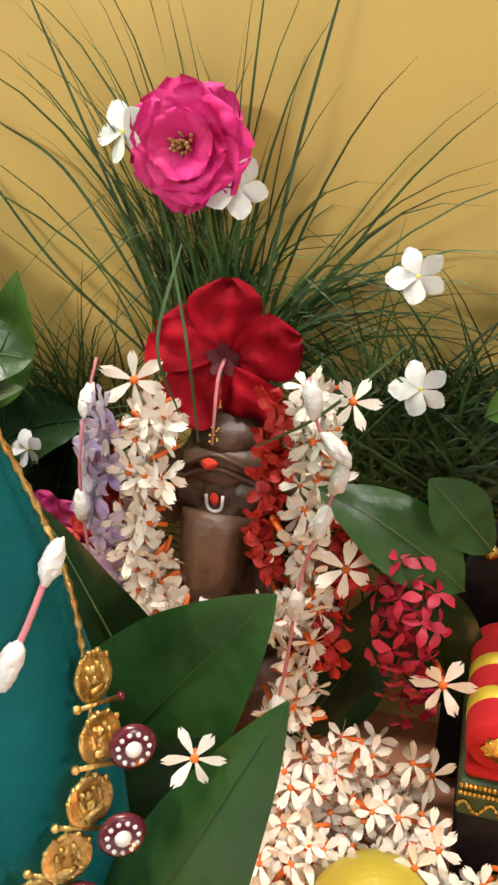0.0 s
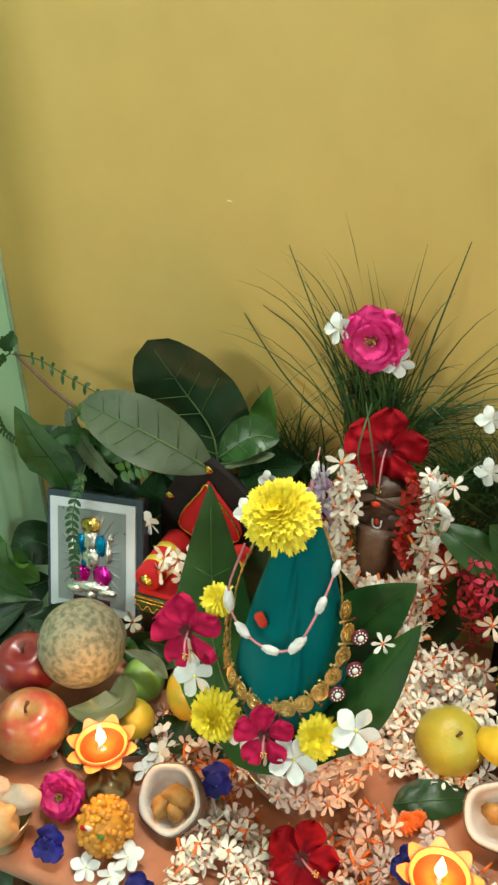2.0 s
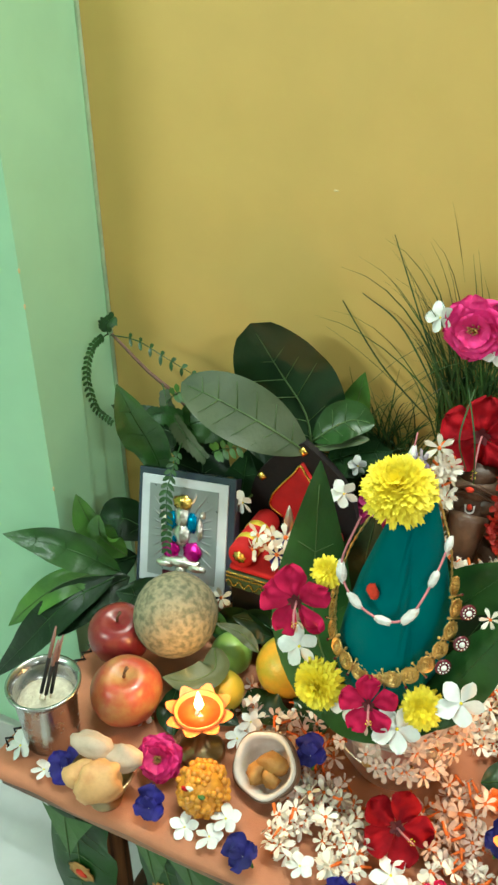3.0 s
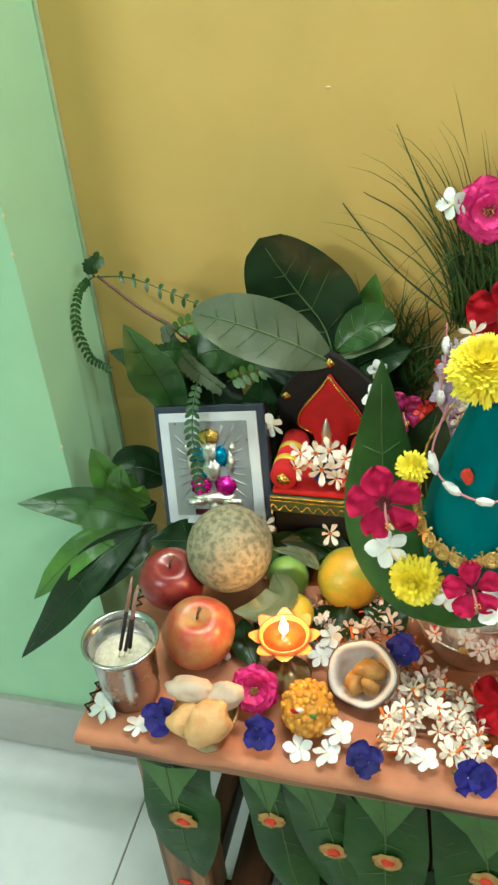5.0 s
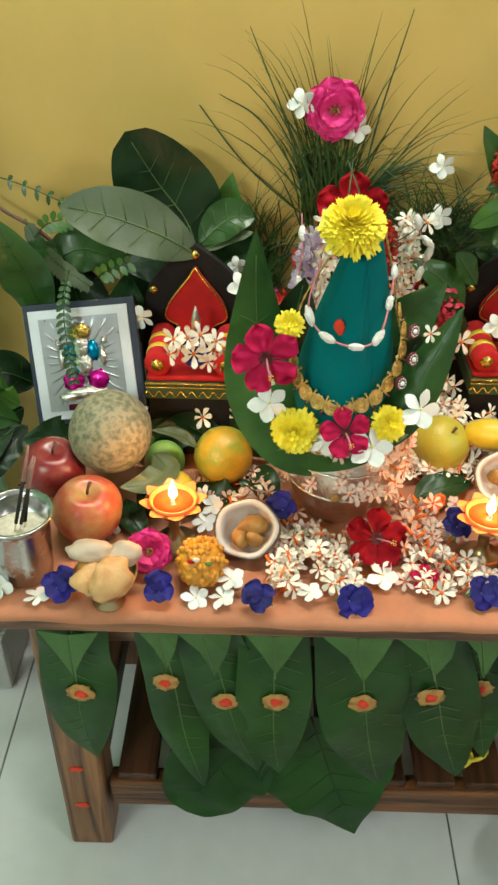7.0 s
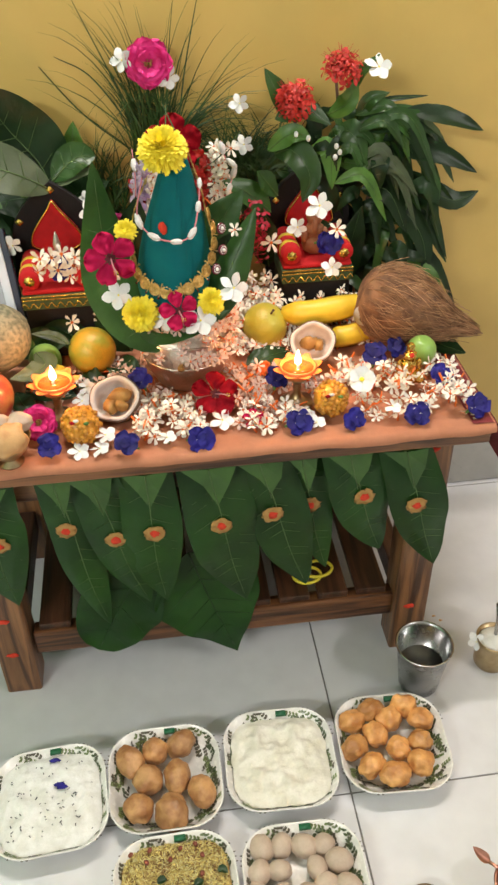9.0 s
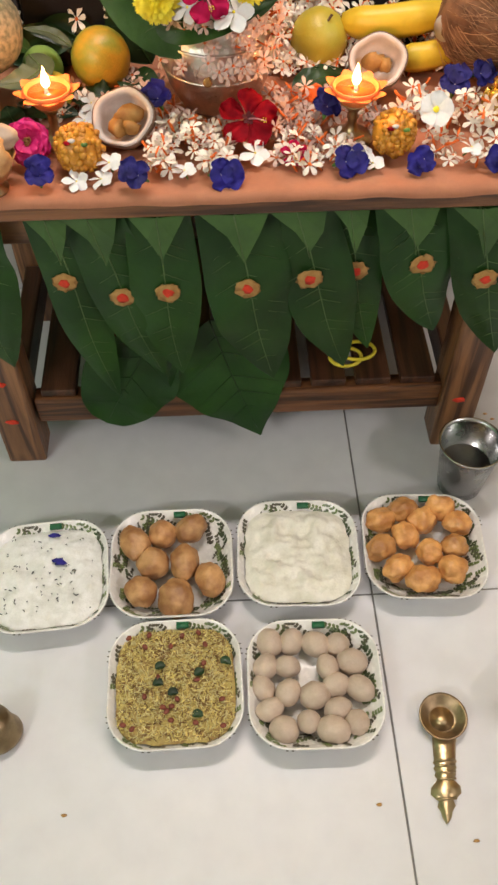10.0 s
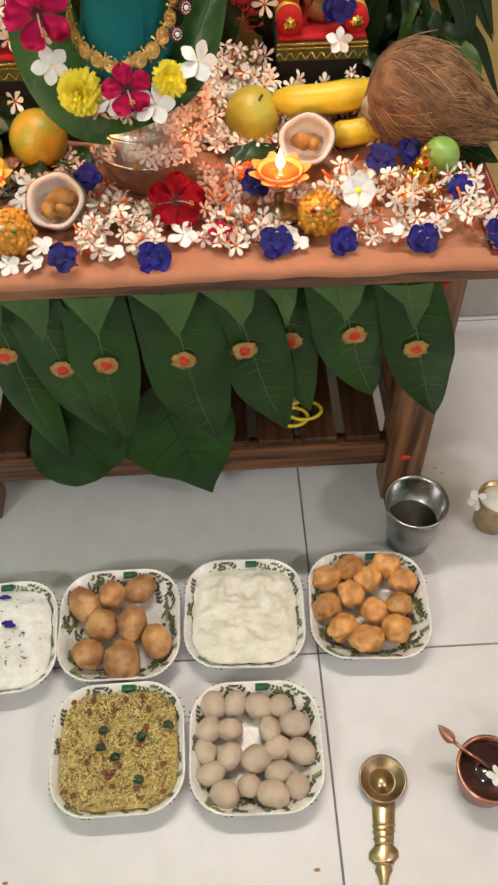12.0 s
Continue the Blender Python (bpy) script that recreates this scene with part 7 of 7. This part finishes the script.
def wall_point(s, f):
    """A point of the dish's inside: s runs round it, f from the bottom (0) to the rim (1)."""
    w = 0.098 + 0.044 * f
    q = rsq(w, 0.031 + 0.012 * f, 12)
    P = [Vector(v) for v in q] + [Vector(q[0])]
    run = np.cumsum([0.0] + [(b - a).length for a, b in zip(P, P[1:])])
    d = s % 1.0 * run[-1]
    k = int(np.searchsorted(run, d, side="right")) - 1
    k = min(k, len(q) - 1)
    p = P[k].lerp(P[k + 1], (d - run[k]) / max(run[k + 1] - run[k], 1e-9))
    z = np.interp(w, (0.096, 0.126, 0.142), (0.005, 0.018, 0.0308))
    return Vector((p.x, p.y, z)) * 0.992 + Vector((0, 0, 0.0007))


prints = {0: B(), 1: B(), 2: B()}
for i in range(120):
    s0, f0, k = PR.random(), PR.uniform(0.1, 0.8), PR.choice((0, 0, 1, 1, 2))
    ds, df = PR.uniform(-0.012, 0.012), PR.uniform(-0.12, 0.12)
    for j in range(4):
        for sg in (-1, 1):
            s1, f1 = s0 + ds * j, min(max(f0 + df * j, 0.02), 0.93)
            tip = wall_point(s1 + ds * 0.7 - df * sg * 0.055, min(max(f1 + df * 0.7 + ds * sg * 9.0, 0.01), 0.97))
            c = wall_point(s1, f1)
            if (tip - c).length < 0.0012:
                continue
            leaf(prints[k], [c, c.lerp(tip, 0.5), tip], 0.0026, (-c.x * 12, -c.y * 12, 0.9), 0, 0.7, 0.5, 5, 0, 0, 1)
for k, bm in prints.items():
    tagged(part("leaf_print", bm, (PRINT1, PRINT2, LEAFG)[k], dish, "printed leaf pattern"), kind="stuff")
bm = B()
for k in range(30):
    q = rsq(0.1468, 0.0452, 12)[PR.randrange(52)]
    blob(bm, (q[0], q[1], 0.0300), (PR.uniform(0.001, 0.003), 0.0009, 0.0009), 1)
tagged(part("rim_print", bm, PRINT2, dish, "dark printed marks on the rim"), kind="stuff")
part("sticker", box(B(), 0.002, 0.016, 0.0635, 0.0705, 0.0265, 0.0305), LABEL, dish, "dark green maker's sticker")
DISH = {"A": (-0.327, -0.158, 4), "B": (-0.180, -0.150, 0), "C": (-0.029, -0.146, -2), "D": (0.123, -0.146, -3), "E": (-0.181, -0.299, 1), "F": (-0.031, -0.308, -1)}
FOODL = {"A": "white square dish of curd rice on the floor", "B": "white square dish of brown fritters on the floor", "C": "white square dish of creamy white pudding on the floor", "D": "white square dish of orange fritters on the floor", "E": "white square dish of yellow spiced rice on the floor", "F": "white square dish of pale rice balls on the floor"}
du = []
for k, (x, y, a) in DISH.items():
    d = put(dish, du, pose(x, y, 0.0005, 0, 0, a))
    tagged(d, FOODL[k])


def mound(name, key, w, z, amp, m, label, seed, freq):
    """A heap of soft food that fills a dish."""
    x0, y0, a = DISH[key]
    bm = B()
    n = 44
    g = []
    for i in range(n + 1):
        row = []
        for j in range(n + 1):
            u, v = i / n * 2 - 1, j / n * 2 - 1
            s = 1 / max(1.0, (abs(u) ** 4 + abs(v) ** 4) ** 0.25)
            u2, v2 = u * s, v * s
            e = min(1.0, (abs(u2) ** 4 + abs(v2) ** 4) ** 0.25)
            h = z * (1 - 0.30 * e ** 6) + amp * (1 - e ** 6) * (noise.noise(Vector((u * freq, v * freq, seed))) + 0.5 * noise.noise(Vector((u * freq * 3, v * freq * 3, seed + 4))))
            q = 1 - 0.035 * e * (1 + noise.noise(Vector((u2 * 5, v2 * 5, seed + 9))))
            row.append(bm.verts.new((u2 * w / 2 * q, v2 * w / 2 * q, h + 0.003)))
        g.append(row)
    for p, q in zip(g, g[1:]):
        for j in range(n):
            bm.faces.new((p[j], q[j], q[j + 1], p[j + 1]))
    xform(bm, pose(x0, y0, 0, 0, 0, a))
    t = thing(name, (x0, y0, 0.005), label, "food")
    part("mound", bm, m, t)
    return t


cr = mound("curd_rice", "A", 0.134, 0.0275, 0.005, CURD, "white curd rice with dark seeds filling its dish", 1.0, 3)
bm = B()
for i in range(75):
    u, v = rnd(-0.055, 0.055), rnd(-0.05, 0.05)
    blob(bm, (DISH["A"][0] + u, DISH["A"][1] + v, 0.0318 + rnd(-0.001, 0.0015)), (rnd(0.0008, 0.0026), 0.0007, 0.0008), 1, 0, 1, 0, Matrix.Rotation(rnd(0, 3), 4, "Z"))
part("dark_seed", bm, MUSTARD, cr)
for u, v in ((0.016, 0.013), (0.012, 0.017), (0.005, 0.052)):
    part("blue_petal", blob(B(), (DISH["A"][0] + u, DISH["A"][1] + v, 0.0335), (0.007, 0.003, 0.0014), 2, 0.6, 8, u * 90), BLUE, cr)
mound("white_pudding", "C", 0.132, 0.0275, 0.0075, mat("creamy_pudding", (0.76, 0.73, 0.63), 0.45, col2=(0.64, 0.61, 0.49), scale=50, bump=0.6, bscale=180), "creamy white pudding filling its dish", 7.0, 3.5)
yr = mound("yellow_rice", "E", 0.134, 0.0290, 0.006, RICE, "yellow spiced rice with peanuts filling its dish", 3.0, 3)
for cnt, gm, up in ((1800, GRAINY, 0.0), (1100, GRAINW, 0.0006), (650, GRAINB, 0.0004)):
    bm = B()
    for i in range(cnt):
        u, v = rnd(-0.062, 0.062), rnd(-0.062, 0.062)
        e = min(1.0, ((u / 0.064) ** 4 + (v / 0.064) ** 4) ** 0.25)
        if e >= 1:
            continue
        z = 0.0335 + up - 0.009 * e ** 6 + 0.006 * (1 - e ** 6) * noise.noise(Vector((u * 46, v * 46, 3.0))) + rnd(-0.001, 0.0018)
        a, el, L = rnd(0, 6.28), rnd(-0.5, 0.5), rnd(0.0022, 0.0036)
        d = Vector((math.cos(a) * math.cos(el), math.sin(a) * math.cos(el), math.sin(el))) * L
        p = Vector((DISH["E"][0] + u, DISH["E"][1] + v, z))
        tube(bm, [p - d, p, p + d], [0.0002, 0.0006, 0.0002], 4)
    tagged(part("rice_grain", bm, gm, yr), kind="stuff")
for i in range(27):
    u, v = rnd(-0.055, 0.055), rnd(-0.055, 0.055)
    p = (DISH["E"][0] + u, DISH["E"][1] + v, 0.0372)
    if i % 5 == 0:
        part("curry_leaf", leaf(B(), [p, Vector(p) + Vector((0.005, 0.003, 0.001)), Vector(p) + Vector((0.011, rnd(-0.003, 0.006), 0))], 0.009, (0, 0, 1), 0.3, 0.7, 0.5, 7), LEAFD, yr)
    else:
        part("peanut", blob(B(), p, (0.0036, 0.0028, 0.0026), 2, 0.2, 5, i, Matrix.Rotation(i, 4, "Z")), PEANUT, yr)


def balls(key, pts, r, m, name, label, group, rough, z, sq=1.0):
    for i, (x, y) in enumerate(pts):
        rr = r * rnd(0.9, 1.12)
        st = rnd(0.95, 1.25)
        bm = blob(B(), (x, y, z + rnd(0, 0.004)), (rr * st, rr / st ** 0.4, rr * sq), 4, rough, 5, i * 3.7 + x * 50, Matrix.Rotation(rnd(0, 3.1), 4, "Z"))
        tagged(part(name, bm, m), label, "food", group)


balls("B", ((-0.223, -0.121), (-0.190, -0.108), (-0.155, -0.103), (-0.202, -0.148), (-0.165, -0.151), (-0.217, -0.186), (-0.177, -0.196), (-0.136, -0.175)), 0.0195, FRITTER, "fritter", "round brown fried fritter in the dish", "brown fritters", 0.15, 0.0245, 0.92)
balls("D", ((0.078, -0.106), (0.109, -0.094), (0.130, -0.110), (0.154, -0.095), (0.171, -0.118), (0.071, -0.146), (0.103, -0.130), (0.127, -0.157), (0.160, -0.150), (0.087, -0.175), (0.112, -0.192), (0.150, -0.182)), 0.0170, PUFF, "orange_fritter", "puffy orange fried fritter in the dish", "orange fritters", 0.24, 0.027, 0.9)
balls("F", ((-0.075, -0.256), (-0.050, -0.256), (-0.023, -0.261), (0.001, -0.263), (-0.082, -0.284), (-0.058, -0.285), (-0.014, -0.289), (0.014, -0.284), (-0.087, -0.308), (-0.008, -0.310), (0.018, -0.315), (-0.082, -0.332), (-0.060, -0.315), (-0.032, -0.320), (-0.009, -0.335), (-0.069, -0.354), (-0.042, -0.347), (-0.017, -0.358), (0.009, -0.351)), 0.0140, DOUGH, "rice_ball", "smooth pale steamed rice ball in the dish", "rice balls", 0.08, 0.0185)

# steel tumbler of water
tb = thing("steel_tumbler", (0.197, -0.042, 0), "stainless steel tumbler of water on the floor", "tumbler")
m = Matrix.Translation((0.197, -0.040, 0))
part("tumbler", lathe(B(), [(0.0005, 0.0005), (0.027, 0.0005), (0.0285, 0.002), (0.033, 0.04), (0.038, 0.083), (0.0405, 0.0865), (0.041, 0.089), (0.039, 0.0895), (0.0365, 0.084), (0.032, 0.045), (0.0005, 0.04)], 44, m), STEEL, tb)
part("water", lathe(B(), [(0.0005, 0.0455), (0.032, 0.0455), (0.0005, 0.046)], 36, m), mat("clear_water_surface", (0.12, 0.12, 0.12), 0.04, coat=1.0), tb)
# brass tumbler with white powder, spoon and flower
b2 = thing("brass_tumbler", (0.315, -0.022, 0), "small brass tumbler with white powder and a spoon", "tumbler")
m = Matrix.Translation((0.315, -0.020, 0))
part("tumbler", lathe(B(), [(0.0005, 0.0005), (0.023, 0.0005), (0.0245, 0.003), (0.0245, 0.02), (0.026, 0.048), (0.028, 0.055), (0.0265, 0.0555), (0.0245, 0.046), (0.0005, 0.045)], 36, m), BRASS, b2)
part("powder", lathe(B(), [(0.025, 0.046), (0.02, 0.054), (0.008, 0.058), (0.0005, 0.0585)], 28, m), CURD, b2, "white powder")
part("spoon_handle", tube(B(), [(0.315, -0.02, 0.05), (0.318, -0.008, 0.085), (0.319, -0.002, 0.105)], [0.003, 0.0025, 0.005], 8), STEEL, b2)
put(PW, PWU, facing((0.287, -0.020, 0.05), (-0.5, -0.6, 0.6), 0, 0.9))
# bell
be = thing("hand_bell", (-0.369, -0.338, 0), "small tarnished brass hand bell with a carved handle", "bell")
m = Matrix.Translation((-0.369, -0.336, 0)) @ Matrix.Rotation(radians(-10), 4, "Y") @ Matrix.Rotation(radians(-13), 4, "X") @ Matrix.Diagonal((1, 1, 1.22, 1))
part("bell_cup", lathe(B(), [(0.021, 0.0035), (0.0245, 0.0035), (0.0245, 0.007), (0.021, 0.015), (0.0195, 0.024), (0.018, 0.029), (0.010, 0.033), (0.0095, 0.035), (0.005, 0.037), (0.0005, 0.038)], 36, m), OLDBRASS, be)
hd = part("handle", lathe(B(), [(0.0005, 0.036), (0.004, 0.037), (0.003, 0.045), (0.0035, 0.055), (0.0055, 0.058), (0.0045, 0.063), (0.006, 0.068), (0.0045, 0.074), (0.0055, 0.079), (0.003, 0.085), (0.0005, 0.087)], 16, m, lambda a, z: 1 + (0.18 * math.sin(a * 3 + z * 200) if z > 0.056 else 0)), OLDBRASS, be, "carved dark handle")
# ladle lamp
ld = thing("brass_ladle", (0.10, -0.36, 0), "brass offering ladle with a carved handle on the floor", "ladle")
m = Matrix.Translation((0.101, -0.348, 0.0006))
part("cup", lathe(B(), [(0.0005, 0), (0.014, 0), (0.021, 0.004), (0.0255, 0.011), (0.026, 0.0135), (0.0235, 0.0125), (0.016, 0.0045), (0.0135, 0.004), (0.0005, 0.0035)], 36, m), OLDBRASS, ld)
part("cup_bottom", lathe(B(), [(0.0005, 0.0048), (0.0135, 0.0046), (0.0005, 0.0052)], 28, m), BRASS, ld)
outline = [(0.013, 0.0), (0.0125, 0.012), (0.0115, 0.028), (0.013, 0.031), (0.0105, 0.034), (0.0125, 0.038), (0.010, 0.042), (0.0115, 0.046), (0.009, 0.050), (0.0105, 0.054), (0.0155, 0.060), (0.016, 0.068), (0.011, 0.073), (0.0075, 0.076), (0.0095, 0.082), (0.006, 0.088), (0.005, 0.094), (0.0008, 0.102)]
bm = B()
q = []
for w, d in outline:
    q.append([bm.verts.new((0.1005 + s * w - d * 0.13, -0.366 - d * 0.86, z)) for s, z in ((-1, 0.001), (-0.75, 0.0055), (0, 0.0065), (0.75, 0.0055), (1, 0.001))])
for a, b in zip(q, q[1:]):
    for k in range(4):
        bm.faces.new((a[k], b[k], b[k + 1], a[k + 1]))
hl = part("handle", bm, BRASS, ld, "flat carved brass handle")
for d in (0.030, 0.036, 0.044, 0.052, 0.075):
    part("raised_ridge", tube(B(), [(0.1005 - 0.010 - d * 0.13, -0.366 - d * 0.86, 0.0062), (0.1005 - d * 0.13, -0.3665 - d * 0.86, 0.0075), (0.1005 + 0.010 - d * 0.13, -0.366 - d * 0.86, 0.0062)], 0.0013, 6), BRASS, hl)
# copper pot of dark water
cp = thing("copper_pot", (0.210, -0.358, 0), "small copper pot of dark water with a spoon and flower", "pot")
m = Matrix.Translation((0.212, -0.356, 0))
part("pot", lathe(B(), [(0.0005, 0.0005), (0.025, 0.0005), (0.028, 0.004), (0.031, 0.02), (0.033, 0.04), (0.036, 0.045), (0.036, 0.0475), (0.033, 0.0475), (0.031, 0.043), (0.029, 0.035), (0.0005, 0.034)], 40, m), COPPER, cp)
part("water", lathe(B(), [(0.0005, 0.0385), (0.030, 0.0385), (0.0005, 0.039)], 32, m), WATER, cp)
sp = part("spoon", tube(B(), [(0.215, -0.354, 0.040), (0.190, -0.338, 0.049), (0.176, -0.327, 0.054)], [0.0018, 0.002, 0.0022], 8), COPPER, cp)
part("spoon_tip", leaf(B(), [(0.178, -0.329, 0.0545), (0.170, -0.322, 0.058), (0.162, -0.312, 0.062)], 0.012, (0, -0.3, 1), 0.3, 0.8, 0.4, 8), COPPER, sp)
put(PW, PWU, facing((0.219, -0.362, 0.040), (0.1, -0.2, 1), 0, 0.75))
# crumbs and drops
for i, (x, y) in enumerate(((-0.30, -0.42), (0.02, -0.43), (0.11, -0.47), (0.26, 0.06), (0.268, 0.052))):
    tagged(part("crumb", blob(B(), (x, y, 0.0012), (0.003, 0.0016, 0.0012), 2, 0.5, 8, i), TURMERIC if i < 3 else PURI), "tiny dry food crumb on the floor tiles", "crumb", "crumbs")

# ---------------------------------------------------------------- floor tiles
S, X0, Y0 = 0.571, 0.0590, -0.190
me = None
for i in range(-4, 4):
    for j in range(-6, 2):
        x, y = X0 + i * S, Y0 + j * S
        if x > 2.1 or x + S < -2.1 or y > 0.40 or y + S < -3.2:
            continue
        if me is None:
            o = part("floor_tile", box(B(), -S / 2 + 0.0012, S / 2 - 0.0012, -S / 2 + 0.0012, S / 2 - 0.0012, -0.012, 0, 0.0006), TILE, floor, smooth=False)
            me = o.data
        else:
            o = new("floor_tile", me)
            o.parent = floor
        o.location = (x + S / 2, y + S / 2, 0)

# ---------------------------------------------------------------- settling
# The table stands 7 mm higher than the altar was laid out on: lift what it carries, and set it out over the cloth.
STILL = ("wall", "floor", "ceiling", "trim", "baseboard", "tube_light", "low_table")


def settle(p):
    x, y, h = p.x, p.y, p.z - T
    if p.z < 0.13 and y < 0.03:
        return Vector((-0.005 + 0.005 * x - 0.041 * y, 0.0024 + 0.015 * x + 0.005 * y, 0))
    dx = 0.0126 - 0.009 * x - 0.029 * y + 0.034 * h + 0.025 * x * y - 0.05 * x * x
    dy = -0.005 - 0.005 * x + 0.10 * y - 0.038 * h - 0.11 * x * y - 0.08 * y * h - 0.067 * x * x
    return Vector((dx, dy, 0.007 + h * (0.025 - 0.034 * x - 0.172 * y + 0.041 * h)))


bpy.context.view_layer.update()
for ob in list(scene.objects):
    if ob.parent or ob.type == "CAMERA" or ob.name.startswith(STILL):
        continue
    if ob.name.startswith("altar_cloth"):
        ob.location.z += 0.007
        continue
    box8 = [c.matrix_world @ Vector(v) for c in [ob, *ob.children_recursive] if c.type == "MESH" for v in c.bound_box]
    if ob.type == "LIGHT" and ob.data.type == "POINT":
        box8 = [ob.location]
    if box8:
        lo, hi = (Vector([f(p[k] for p in box8) for k in range(3)]) for f in (min, max))
        mid = (lo + hi) / 2
        d = settle(Vector((mid.x, mid.y, lo.z)) if hi.z < 0.13 else mid)
        if abs(lo.z - T) < 0.004:
            d.z = 0.007
        ob.location += d
